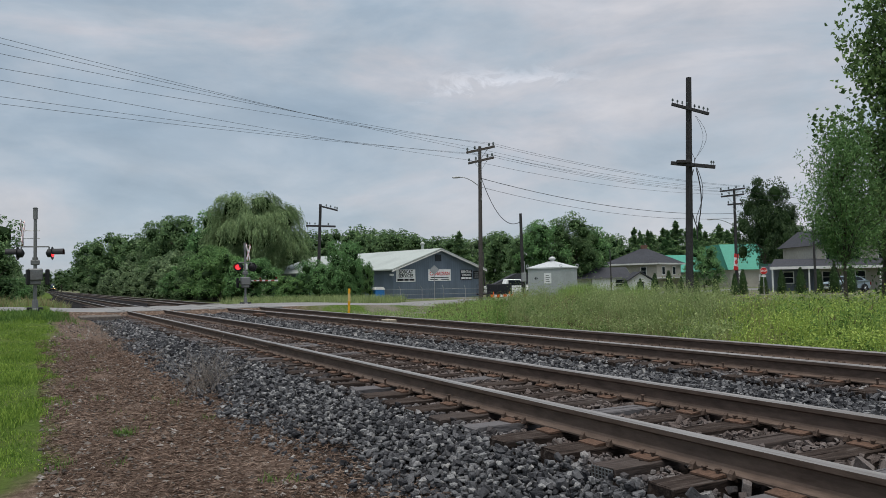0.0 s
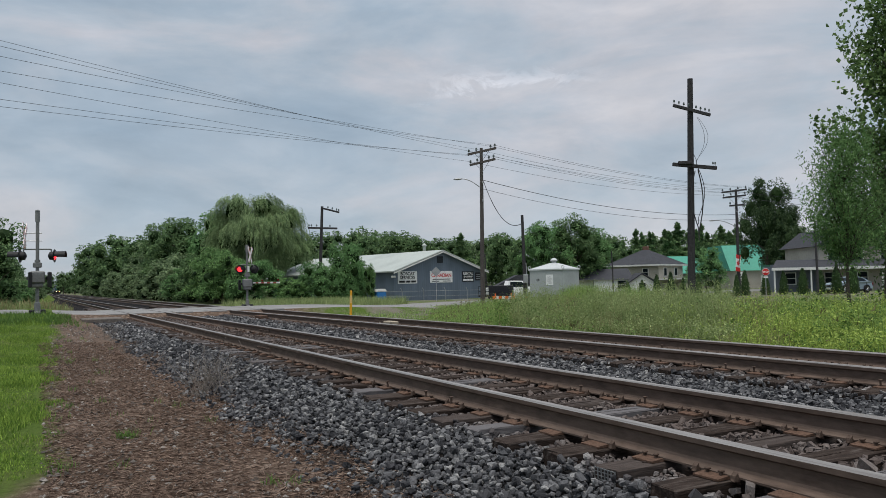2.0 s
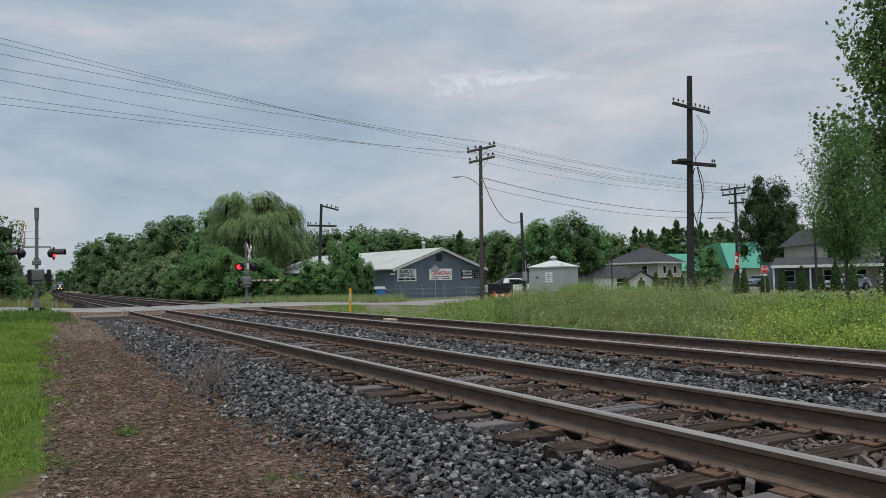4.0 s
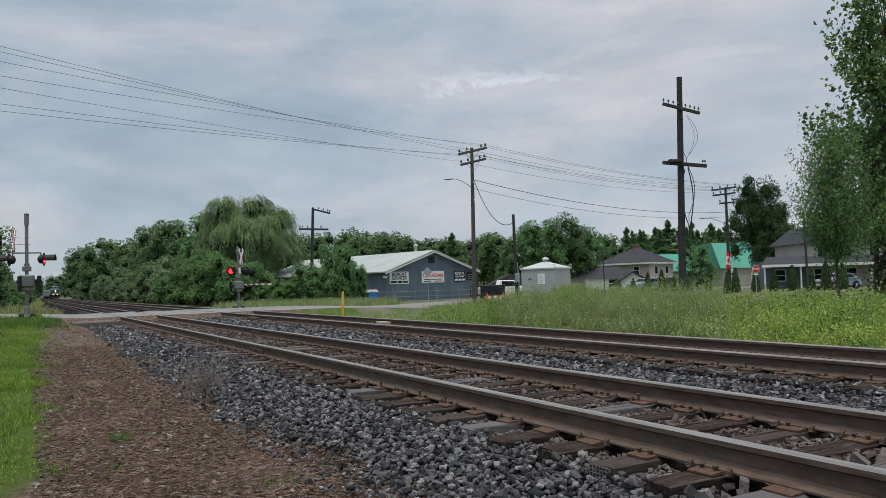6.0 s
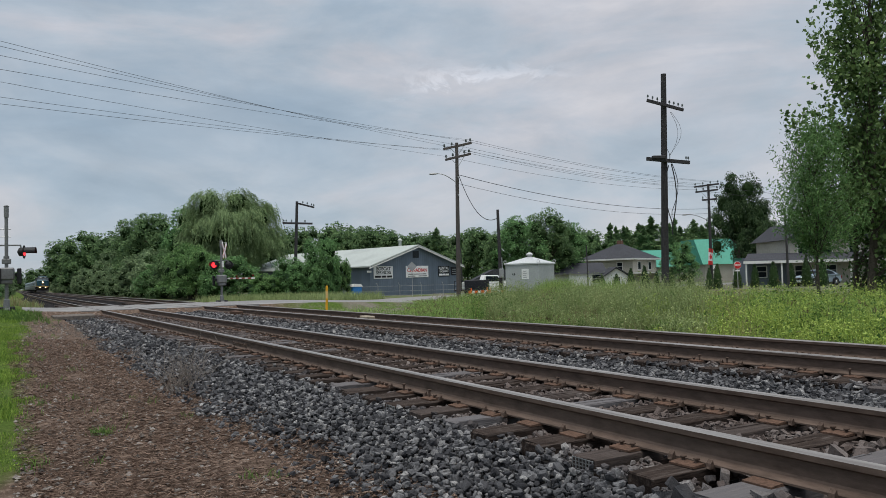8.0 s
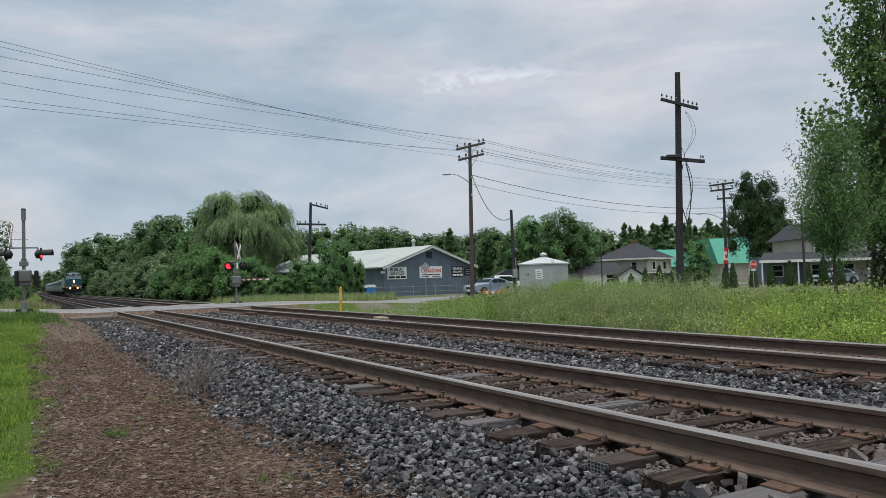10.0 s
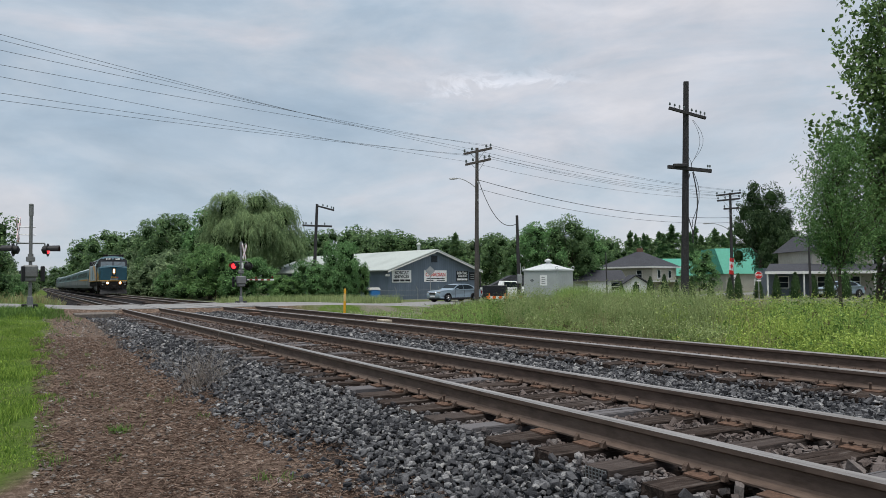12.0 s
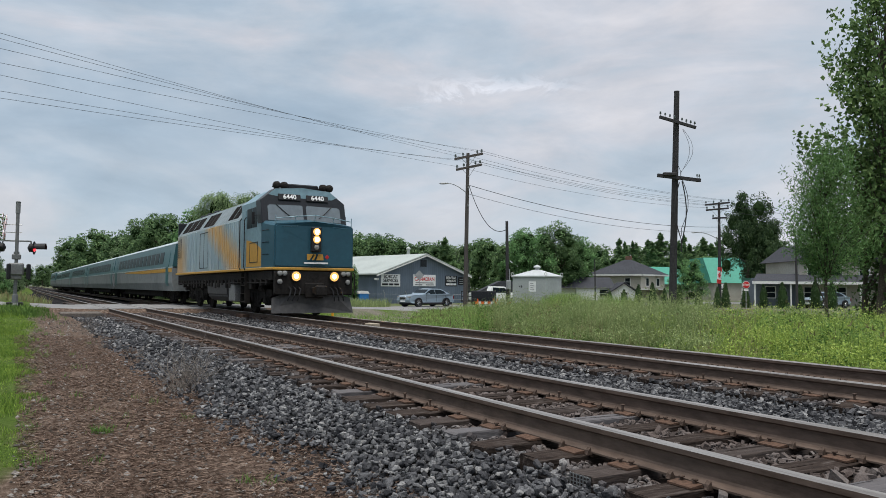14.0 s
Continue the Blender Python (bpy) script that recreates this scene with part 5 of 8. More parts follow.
M_TANK = plain("dusty_grey_tank", (0.070, 0.068, 0.068), 0.65, 0.0, 8, 0.3, 0.1)
M_ROOF = plain("dirty_roof_paint", (0.24, 0.285, 0.30), 0.6, 0.1, 6, 0.35, 0.05, dirt=(0.08, 0.085, 0.085))
M_GLASS = plain("tinted_glass", (0.012, 0.018, 0.022), 0.30, 0.0, 3, 0.2, 0, spec=0.06)
M_WINDSHIELD = plain("windscreen_glass", (0.10, 0.125, 0.14), 0.08, 0.0, 3, 0.2, 0, spec=1.0)
M_COACHGREY = plain("coach_grey_paint", (0.21, 0.225, 0.225), 0.55, 0.0, 4, 0.2, 0.03, dirt=(0.09, 0.095, 0.10), spec=0.1)
M_COACHTEAL = plain("coach_teal_band", (0.048, 0.125, 0.140), 0.32, 0.0, 4, 0.2, 0.02, spec=0.30)
M_COACHROOF = plain("coach_pale_roof", (0.46, 0.52, 0.53), 0.5, 0.2, 4, 0.2, 0.03)
M_LAMP = Shader("headlamp_glow", 0.3).colour((1.0, 0.9, 0.75)).glow((1.0, 0.60, 0.22), 40).m
M_DITCH = Shader("ditch_lamp_glow", 0.3).colour((1.0, 0.88, 0.7)).glow((1.0, 0.56, 0.18), 40).m
# glow for rings added round lit lamps, in place of their warm halo
M_HALO = Shader("lamp_halo_glow", 0.4).colour((0.16, 0.11, 0.06)).glow((1.0, 0.46, 0.12), 1.1).m
M_LENS = plain("lamp_lens", (0.26, 0.26, 0.25), 0.15, 0.0, 30, 0.2, 0)
M_REDLAMP = Shader("red_lamp_glow", 0.3).colour((0.8, 0.02, 0.02)).glow((1.0, 0.03, 0.04), 2.2).m
M_REDLENS = plain("red_lens", (0.16, 0.012, 0.012), 0.2, 0, 30, 0.2, 0)


def letters(text, size, material, parent, m, name="lettering", label="", align="CENTER", depth=0.004):
    cu = bpy.data.curves.new(name, "FONT")
    cu.body, cu.size, cu.align_x, cu.align_y, cu.extrude, cu.offset = text, size, align, "CENTER", depth, size * 0.022
    cu.materials.append(material)
    ob = new(name, cu)
    ob.parent = parent
    ob.matrix_basis = m
    return tagged(ob, label)


FRONT = Matrix.Rotation(radians(90), 4, "X")    # lettering that faces -y


def wheelset_mesh():
    bm = bmesh.new()
    for s in (-1, 1):
        m = Matrix.Translation((s * 0.70, 0, 0)) @ Matrix.Rotation(radians(90 * s), 4, "Y")
        lathe(bm, ((0.10, -0.05), (0.40, -0.05), (0.535, -0.06), (0.535, -0.03), (0.508, -0.02), (0.50, 0.075), (0.44, 0.075), (0.40, 0.03), (0.16, 0.04), (0.12, 0.09), (0.05, 0.10)), 28, m)
    rod(bm, (-0.7, 0, 0), (0.7, 0, 0), 0.09, 0.09, 10)
    bmesh.ops.recalc_face_normals(bm, faces=bm.faces[:])
    return mesh_of(bm, "wheelset", M_UNDER)


WHEELSET = wheelset_mesh()


def bogie(parent, y, base=2.74, wheel=0.508, frame_z=0.72):
    """A two-axle truck: side frames with swing hangers, springs, axle boxes, brake cylinders."""
    b = new("bogie")
    b.parent = parent
    b.matrix_basis = pose(0, y, 0)
    bm = bmesh.new()
    for s in (-1, 1):
        x = s * 1.02
        prism(bm, ((-base / 2 - 0.55, frame_z - 0.02), (-base / 2 - 0.3, frame_z - 0.12), (-0.75, frame_z - 0.12), (-0.5, frame_z - 0.30), (0.5, frame_z - 0.30), (0.75, frame_z - 0.12), (base / 2 + 0.3, frame_z - 0.12), (base / 2 + 0.55, frame_z - 0.02), (base / 2 + 0.5, frame_z + 0.16), (-base / 2 - 0.5, frame_z + 0.16)),
              -0.06, 0.06, Matrix.Translation((x, 0, 0)) @ Matrix.Rotation(radians(90), 4, "Z"))
        for a in (-base / 2, base / 2):
            box(bm, x - 0.10, x + 0.12, a - 0.15, a + 0.15, wheel - 0.17, wheel + 0.17, 0.03)
            rod(bm, (x + s * 0.10, a, wheel), (x + s * 0.18, a, wheel), 0.12, 0.10, 12)
            for k in (-0.24, 0.24):
                rod(bm, (x, a + k, wheel + 0.0), (x, a + k, frame_z + 0.02), 0.075, 0.075, 10)
        for k in (-0.35, 0.0, 0.35):
            rod(bm, (x + s * 0.04, k, frame_z - 0.42), (x + s * 0.04, k, frame_z + 0.05), 0.07, 0.07, 8)
        box(bm, x - 0.05, x + 0.10, -0.55, 0.55, frame_z - 0.46, frame_z - 0.38, 0.02)
        for k in (-1, 1):
            rod(bm, (x + s * 0.1, k * 0.75, frame_z + 0.20), (x + s * 0.1, k * 1.15, frame_z + 0.20), 0.11, 0.11, 10)
            tube(bm, [(x + s * 0.12, k * 1.1, frame_z + 0.2), (x + s * 0.16, k * 1.45, frame_z + 0.05), (x + s * 0.14, k * 1.55, frame_z - 0.3)], 0.022, 5)
    box(bm, -1.0, 1.0, -0.25, 0.25, frame_z - 0.2, frame_z + 0.15, 0.03)
    part("truck_frame", bm, M_UNDER, b)
    for a in (-base / 2, base / 2):
        part("wheelset", WHEELSET, None, b, at=pose(0, a, wheel))
    return b


def locomotive():
    """A blunt-nosed diesel locomotive; its nose is at y = 0, its tail behind at +y, z from the rail."""
    loco = thing("locomotive", Matrix(), "teal, grey-blue and yellow diesel passenger locomotive with lit lamps", "locomotive")
    # nose
    bm = bmesh.new()
    vs = prism(bm, ((-1.50, 1.62), (1.50, 1.62), (1.50, 3.02), (1.42, 3.10), (0, 3.20), (-1.42, 3.10), (-1.50, 3.02)), 0.0, 1.15)
    for v in vs:
        if v.co.y < 0.5:
            v.co.y = 0.10 * abs(v.co.x) / 1.5
            v.co.x *= 0.92
            v.co.z -= 0.05 if v.co.z > 2.9 else 0
        elif v.co.z > 2.9:
            v.co.z += 0.10
    bmesh.ops.bevel(bm, geom=[e for e in bm.edges if all(v.co.y < 0.3 for v in e.verts)], offset=0.05, segments=2, affect="EDGES")
    part("nose", bm, M_TEAL, loco, "flat teal nose")
    for s in (-1, 1):
        bm = bmesh.new()
        tube(bm, [(s * 0.62, 0.03, 2.98), (s * 0.64, -0.02, 2.97), (s * 1.10, 0.02, 2.95), (s * 1.12, 0.07, 2.95)], 0.013, 6)
        part("nose_grab_iron", bm, M_TEAL, loco)
        for z in (2.05, 2.45, 2.85):
            bm = bmesh.new()
            tube(bm, [(s * 1.43, 0.55, z), (s * 1.50, 0.55, z), (s * 1.53, 0.95, z), (s * 1.46, 0.95, z)], 0.014, 6)
            part("ladder_rung", bm, M_BLACK, loco)
    # cab: black front over the windscreens, grey sides
    outline = ((-1.50, 1.62), (1.50, 1.62), (1.50, 3.92), (0.98, 4.34), (0.0, 4.42), (-0.98, 4.34), (-1.50, 3.92))
    bm = bmesh.new()
    vs = prism(bm, outline, 1.12, 3.75)
    for v in vs:
        if v.co.y < 2 and v.co.z > 3.5:
            v.co.y += 0.26
    part("cab", bm, M_CABGREY, loco, "grey-blue cab side paint")
    bm = bmesh.new()
    vs = prism(bm, ((-1.515, 3.12), (1.515, 3.12), (1.515, 3.93), (0.99, 4.36), (0.0, 4.44), (-0.99, 4.36), (-1.515, 3.93)), 1.05, 1.62)
    for v in vs:
        v.co.y += 0.26 * max(0, (v.co.z - 3.12)) / 0.8
    bmesh.ops.bevel(bm, geom=bm.edges[:], offset=0.02, segments=1, affect="EDGES")
    front = part("cab_front", bm, M_CABBLACK, loco, "black cab front above the nose")
    tilt = math.degrees(math.atan2(0.26, 0.8))

    def on_front(x, z, proud=0.012):
        return Matrix.Translation((x, 1.05 + 0.26 * (z - 3.12) / 0.8 - proud, z)) @ Matrix.Rotation(radians(-tilt), 4, "X")

    for s in (-1, 1):
        bm = bmesh.new()
        o = ((0.06, -0.26), (1.30, -0.30), (1.30, 0.22), (1.22, 0.28), (0.10, 0.30), (0.06, 0.26))
        prism(bm, [(s * a, b) for a, b in (o if s > 0 else o[::-1])], -0.01, 0.03)
        w = part("windscreen", bm, M_WINDSHIELD, front, "reflecting windscreen pane", at=on_front(0, 3.50))
        bm = bmesh.new()
        tube(bm, [(s * 1.0, -0.03, 0.30), (s * 0.72, -0.035, 0.02), (s * 0.50, -0.03, -0.16)], 0.012, 5)
        part("wiper", bm, M_BLACK, front, at=on_front(0, 3.50))
        bm = bmesh.new()
        box(bm, -0.40, 0.40, -0.02, 0.02, -0.12, 0.12, 0.015)
        nb = part("number_board", bm, M_BLACK, front, "black number board with white figures", at=on_front(s * 0.50, 4.06, 0.03))
        letters("6440", 0.235, M_WHITE, nb, Matrix.Translation((0, -0.034, 0)) @ FRONT)
    # side windows, door and rails of the cab
    for s in (-1, 1):
        for y0, y1 in ((1.72, 2.30), (2.36, 2.95)):
            bm = bmesh.new()
            box(bm, s * 1.50 - 0.012, s * 1.50 + 0.012, y0, y1, 3.02, 3.72, 0.01)
            part("cab_window", bm, M_GLASS, loco, "dark sliding cab window")
        bm = bmesh.new()
        box(bm, s * 1.505 - 0.01, s * 1.505 + 0.01, 3.10, 3.62, 1.70, 3.70, 0.008)
        part("cab_door", bm, M_CABGREY, loco, "grey-blue cab door")
        bm = bmesh.new()
        for y in (3.04, 3.68):
            tube(bm, [(s * 1.52, y, 1.55), (s * 1.58, y, 1.65), (s * 1.58, y, 3.35), (s * 1.52, y, 3.45)], 0.018, 6)
        part("grab_rail", bm, M_BLACK, loco)
        bm = bmesh.new()
        for k in range(4):
            box(bm, s * 1.42 - 0.10, s * 1.42 + 0.10, 3.10, 3.62, 0.42 + 0.29 * k, 0.45 + 0.29 * k)
        for y in (3.08, 3.64):
            box(bm, s * 1.42 - 0.10, s * 1.42 + 0.10, y - 0.015, y + 0.015, 0.40, 1.50)
        part("steps", bm, M_UNDER, loco)
        # the yellow patch under the cab window
        bm = bmesh.new()
        prism(bm, [(a, b) for a, b in ((1.16, 1.66), (3.0, 1.66), (3.0, 2.62), (2.0, 2.50), (1.16, 2.25))], -0.004, 0.004, Matrix.Translation((s * 1.505, 0, 0)) @ Matrix.Rotation(radians(90), 4, "Z"))
        part("paint_patch", bm, M_TRAIN_YELLOW, loco, "yellow paint sweep below the cab window")
        bm = bmesh.new()
        for a, b, c, d in ((1.55, 2.55, 2.48, 2.51), (1.55, 2.55, 1.80, 1.83), (1.55, 1.58, 1.80, 2.5), (2.52, 2.55, 1.80, 2.5)):
            box(bm, s * 1.512 - 0.006, s * 1.512 + 0.006, a, b, c, d)
        part("hatch_outline", bm, M_BLACK, loco)
    # long hood
    bm = bmesh.new()
    prism(bm, ((-1.47, 1.62), (1.47, 1.62), (1.47, 3.45), (-1.47, 3.45)), 3.75, 16.15)
    hood = part("long_hood", bm, M_HOOD, loco, "ribbed hood with worn grey-blue and yellow paint")
    bm = bmesh.new()
    prism(bm, ((-1.47, 3.45), (1.47, 3.45), (0.98, 4.22), (0.0, 4.32), (-0.98, 4.22)), 3.76, 16.14)
    part("hood_roof", bm, M_ROOF, loco, "sloping grey roof")
    rng = random.Random(4)
    for s in (-1, 1):
        y = 3.95
        k = 0
        while y < 16.0:
            if not (9.2 < y < 11.0):
                bm = bmesh.new()
                box(bm, s * 1.475 - 0.035, s * 1.475 + 0.035, y, y + 0.05, 1.66, 3.42, 0.008)
                part("rib", bm, M_HOOD, hood)
            y += 0.30 if y < 7.0 or y > 13.6 else 0.62
        bm = bmesh.new()
        for a, b, c, d in ((9.30, 10.90, 3.28, 3.31), (9.30, 10.90, 1.75, 1.78), (9.30, 9.33, 1.75, 3.3), (10.87, 10.90, 1.75, 3.3), (10.09, 10.11, 1.75, 3.3)):
            box(bm, s * 1.476 - 0.006, s * 1.476 + 0.006, a, b, c, d)
        part("hood_door", bm, M_BLACK, hood, "pair of hood doors")
        bm = bmesh.new()
        box(bm, s * 1.478 - 0.006, s * 1.478 + 0.006, 15.2, 16.0, 2.35, 3.3)
        for k in range(9):
            box(bm, s * 1.488 - 0.012, s * 1.488 + 0.012, 15.22, 15.98, 2.40 + 0.1 * k, 2.43 + 0.1 * k)
        part("louvre", bm, M_CABBLACK, hood, "black louvred grille")
        # openings and grilles in the roof slope
        slope = Matrix.Translation((s * 1.225, 0, 3.835)) @ Matrix.Rotation(s * math.atan2(0.49, 0.77) * -1, 4, "Y")
        for y0, y1 in ((4.6, 5.3), (5.45, 6.15), (8.6, 10.6), (11.4, 12.6), (12.8, 14.0), (14.2, 15.4)):
            bm = bmesh.new()
            box(bm, -0.012, 0.012, y0, y1, -0.34, 0.30, 0.0, slope)
            for k in range(3):
                box(bm, -0.03, 0.03, y0 + (y1 - y0) * (k + 0.5) / 3 - 0.012, y0 + (y1 - y0) * (k + 0.5) / 3 + 0.012, -0.34, 0.30, 0.0, slope)
            part("roof_grille", bm, M_UNDER, loco, "black air intake in the roof slope")
    for y in (12.2, 13.7, 15.1):
        bm = bmesh.new()
        lathe(bm, ((0.60, 4.22), (0.60, 4.44), (0.54, 4.50), (0.2, 4.46)), 24, Matrix.Translation((0, y, 0)))
        part("radiator_fan", bm, M_CABBLACK, loco, "round black roof fan")
    bm = bmesh.new()
    box(bm, -0.35, 0.35, 7.0, 8.6, 4.25, 4.48, 0.04)
    part("exhaust", bm, M_CABBLACK, loco, "sooty exhaust stack")
    bm = bmesh.new()
    box(bm, -1.45, 1.45, 16.12, 16.3, 1.62, 4.15, 0.04)
    part("rear_wall", bm, M_CABBLACK, loco)
    # sill stripe and underframe
    bm = bmesh.new()
    prism(bm, ((-1.53, 1.53), (1.53, 1.53), (1.53, 1.62), (-1.53, 1.62)), 1.2, 16.3)
    for v in prism(bm, ((-1.53, 1.53), (1.53, 1.53), (1.53, 1.62), (-1.53, 1.62)), 0.08, 1.2):
        if v.co.y < 1:
            v.co.x *= 0.925
    bmesh.ops.bevel(bm, geom=bm.edges[:], offset=0.015, segments=1, affect="EDGES")
    part("sill", bm, M_TRAIN_YELLOW, loco, "yellow sill stripe")
    bm = bmesh.new()
    box(bm, -1.40, 1.40, 0.25, 16.2, 1.20, 1.50)
    for s in (-1, 1):
        for k in range(26):
            y = 0.7 + 0.6 * k
            h = rng.uniform(0.12, 0.34)
            box(bm, s * 1.36 - 0.08, s * 1.36 + 0.08, y, y + rng.uniform(0.15, 0.4), 1.22 - h, 1.24)
        tube(bm, [(s * 1.42, 0.6, 1.12), (s * 1.42, 6.0, 1.10)], 0.03, 6)
        tube(bm, [(s * 1.42, 9.8, 1.12), (s * 1.42, 16.0, 1.10)], 0.03, 6)
    part("underframe", bm, M_UNDER, loco, "sooty black underframe")
    bm = bmesh.new()
    prism(bm, ((-1.15, 0.38), (1.15, 0.38), (1.38, 0.62), (1.42, 1.18), (-1.42, 1.18), (-1.38, 0.62)), 6.1, 9.6)
    bmesh.ops.bevel(bm, geom=bm.edges[:], offset=0.06, segments=2, affect="EDGES")
    part("fuel_tank", bm, M_TANK, loco, "dusty dark grey fuel tank")
    for s in (-1, 1):
        bm = bmesh.new()
        box(bm, s * 1.2 - 0.22, s * 1.2 + 0.22, 4.9, 5.75, 0.42, 1.16, 0.03)
        part("battery_box", bm, M_DARKGALV, loco, "pale grey equipment box")
    bogie(loco, 3.15)
    bogie(loco, 12.9)
    # front plate, plough, coupler, hoses
    bm = bmesh.new()
    box(bm, -1.36, 1.36, 0.10, 0.22, 0.72, 1.50, 0.03)
    part("front_plate", bm, M_UNDER, loco, "black front plate")
    bm = bmesh.new()
    vs = prism(bm, ((-1.42, 0.12), (1.42, 0.12), (1.35, 0.62), (0.55, 0.86), (-0.55, 0.86), (-1.35, 0.62)), -0.22, -0.16)
    for v in vs:
        v.co.y += 0.36 * (abs(v.co.x) / 1.42) + (v.co.z - 0.12) * 0.35
    part("plough", bm, M_TANK, loco, "dark grey pilot plough")
    bm = bmesh.new()
    box(bm, -0.11, 0.11, -0.55, 0.2, 0.74, 0.98, 0.03)
    box(bm, -0.20, 0.17, -0.72, -0.42, 0.68, 1.04, 0.06)
    box(bm, -0.32, 0.32, 0.02, 0.12, 0.62, 1.12, 0.03)
    part("coupler", bm, M_UNDER, loco, "iron knuckle coupler")
    for s in (-1, 1):
        for k in range(3):
            x = s * (0.55 + 0.16 * k)
            bm = bmesh.new()
            tube(bm, [(x, 0.10, 0.98), (x + 0.02, -0.10, 0.90), (x + 0.05 * s, -0.16, 0.68), (x + 0.10 * s, -0.10, 0.52)], 0.022, 6)
            part("air_hose", bm, M_BLACK, loco)
        bm = bmesh.new()
        tube(bm, [(s * 1.38, 0.06, 0.70), (s * 1.38, -0.05, 0.78), (s * 1.38, -0.05, 1.42), (s * 1.38, 0.06, 1.48)], 0.018, 6)
        part("grab_iron", bm, M_UNDER, loco)
        face = Matrix.Rotation(radians(90), 4, "X")
        bm = bmesh.new()
        lathe(bm, ((0.17, -0.10), (0.17, 0.05), (0.16, 0.06), (0.155, 0.03)), 20, Matrix.Translation((s * 0.66, 0.05, 1.33)) @ face)
        house = part("ditch_lamp", bm, M_BLACK, loco, "lit ditch lamp in a black housing")
        bm = bmesh.new()
        lathe(bm, ((0.100, -0.01), (0.075, 0.03), (0.03, 0.045)), 20, Matrix.Translation((s * 0.66, 0.0, 1.33)) @ face)
        part("lens", bm, M_DITCH, house, "glowing lens")
        # added ring that glows as the ditch lamp's halo
        bm = bmesh.new()
        lathe(bm, ((0.154, 0.030), (0.12, 0.022), (0.090, 0.012)), 20, Matrix.Translation((s * 0.66, 0.0, 1.33)) @ face)
        part("reflector", bm, M_HALO, house, "warm glowing halo ring round the lamp")
        for x, z in ((1.18, 1.42), (1.02, 1.42), (1.18, 1.15)):
            bm = bmesh.new()
            lathe(bm, ((0.085, -0.08), (0.085, 0.02), (0.07, 0.045), (0.03, 0.06)), 14, Matrix.Translation((s * x, 0.06, z)) @ face)
            part("marker_lamp", bm, M_LENS, loco, "unlit round marker lamp")
    # headlamp cluster on the nose
    bm = bmesh.new()
    box(bm, -0.17, 0.17, -0.10, 0.06, 2.14, 2.96, 0.03)
    cluster = part("headlamp_housing", bm, M_BLACK, loco, "black upright headlamp housing")
    face = Matrix.Rotation(radians(90), 4, "X")
    for z, mat, label in ((2.80, M_LAMP, "glowing lamp"), (2.55, M_LAMP, "glowing lamp"), (2.29, M_LENS, "unlit clear lamp")):
        bm = bmesh.new()
        lathe(bm, ((0.088, 0.0), (0.07, 0.02), (0.03, 0.03)), 20, Matrix.Translation((0, -0.10, z)) @ face)
        part("lamp", bm, mat, cluster, label)
        # lit lamps get an added glowing ring as a halo
        if mat is M_LAMP:
            bm = bmesh.new()
            lathe(bm, ((0.130, 0.0), (0.125, 0.012), (0.088, 0.016)), 20, Matrix.Translation((0, -0.10, z)) @ face)
            part("reflector", bm, M_HALO, cluster, "warm glowing halo ring round the lamp")
    # the railway's emblem as plain shapes, and a bar for its name
    bm = bmesh.new()
    for x0, x1, x2, x3 in ((-0.40, -0.29, -0.22, -0.14), ):
        prism(bm, ((x1, 1.90), (x2, 1.90), (x3 + 0.06, 2.10), (x0 + 0.10, 2.10)), -0.012, 0.012)
    prism(bm, ((-0.12, 1.90), (-0.05, 1.90), (0.02, 2.10), (-0.05, 2.10)), -0.012, 0.012)
    prism(bm, ((0.02, 1.90), (0.28, 1.90), (0.25, 2.10), (0.09, 2.10)), -0.012, 0.012)
    part("emblem", bm, M_TRAIN_YELLOW, loco, "yellow emblem in slanted strokes", at=pose(0, 0.0, -0.03))
    bm = bmesh.new()
    prism(bm, ((0.33, 2.0), (0.40, 1.93), (0.47, 2.0), (0.40, 2.09)), -0.012, 0.012)
    part("red_mark", bm, M_RED, loco, "small red mark", at=pose(0, 0.0, -0.03))
    bm = bmesh.new()
    box(bm, -0.40, 0.44, -0.012, 0.01, 1.745, 1.80)
    part("name_bar", bm, M_WHITE, loco, "thin white line of lettering", at=pose(0, 0.01, 0))
    # nose rail and horns
    bm = bmesh.new()
    tube(bm, [(-1.32, 0.25, 3.22), (-0.66, 0.10, 3.30), (0, 0.06, 3.36), (0.66, 0.10, 3.30), (1.32, 0.25, 3.22)], 0.016, 6)
    for x in (-1.32, -0.66, 0.0, 0.66, 1.32):
        rod(bm, (x, 0.17, 3.05), (x, 0.17 - 0.08 * (1 - abs(x) / 1.6), 3.33), 0.014, 0.014, 6)
    part("nose_rail", bm, M_CABGREY, loco)
    bm = bmesh.new()
    box(bm, -0.42, 0.72, 1.8, 2.5, 4.40, 4.60, 0.04)
    part("roof_unit", bm, M_CABBLACK, loco, "black cooling unit on the cab roof")
    for x in (-0.86, -0.60, 0.82, 1.06):
        bm = bmesh.new()
        lathe(bm, ((0.03, 0.35), (0.05, 0.1), (0.12, -0.02), (0.14, -0.06)), 14, Matrix.Translation((x, 1.75, 4.50)) @ face @ Matrix.Rotation(radians(180), 4, "X"))
        rod(bm, (x, 1.9, 4.2), (x, 1.9, 4.5), 0.03, 0.03, 6)
        lathe(bm, ((0.04, -0.10), (0.125, -0.06), (0.13, 0.04), (0.05, 0.10)), 14, Matrix.Translation((x, 1.62, 4.50)) @ face)
        part("horn", bm, M_UNDER, loco, "dark roof horn")
    for s in (-1, 1):
        bm = bmesh.new()
        box(bm, s * 1.66 - 0.05, s * 1.66 + 0.05, 1.62, 1.66, 3.10, 3.52, 0.01)
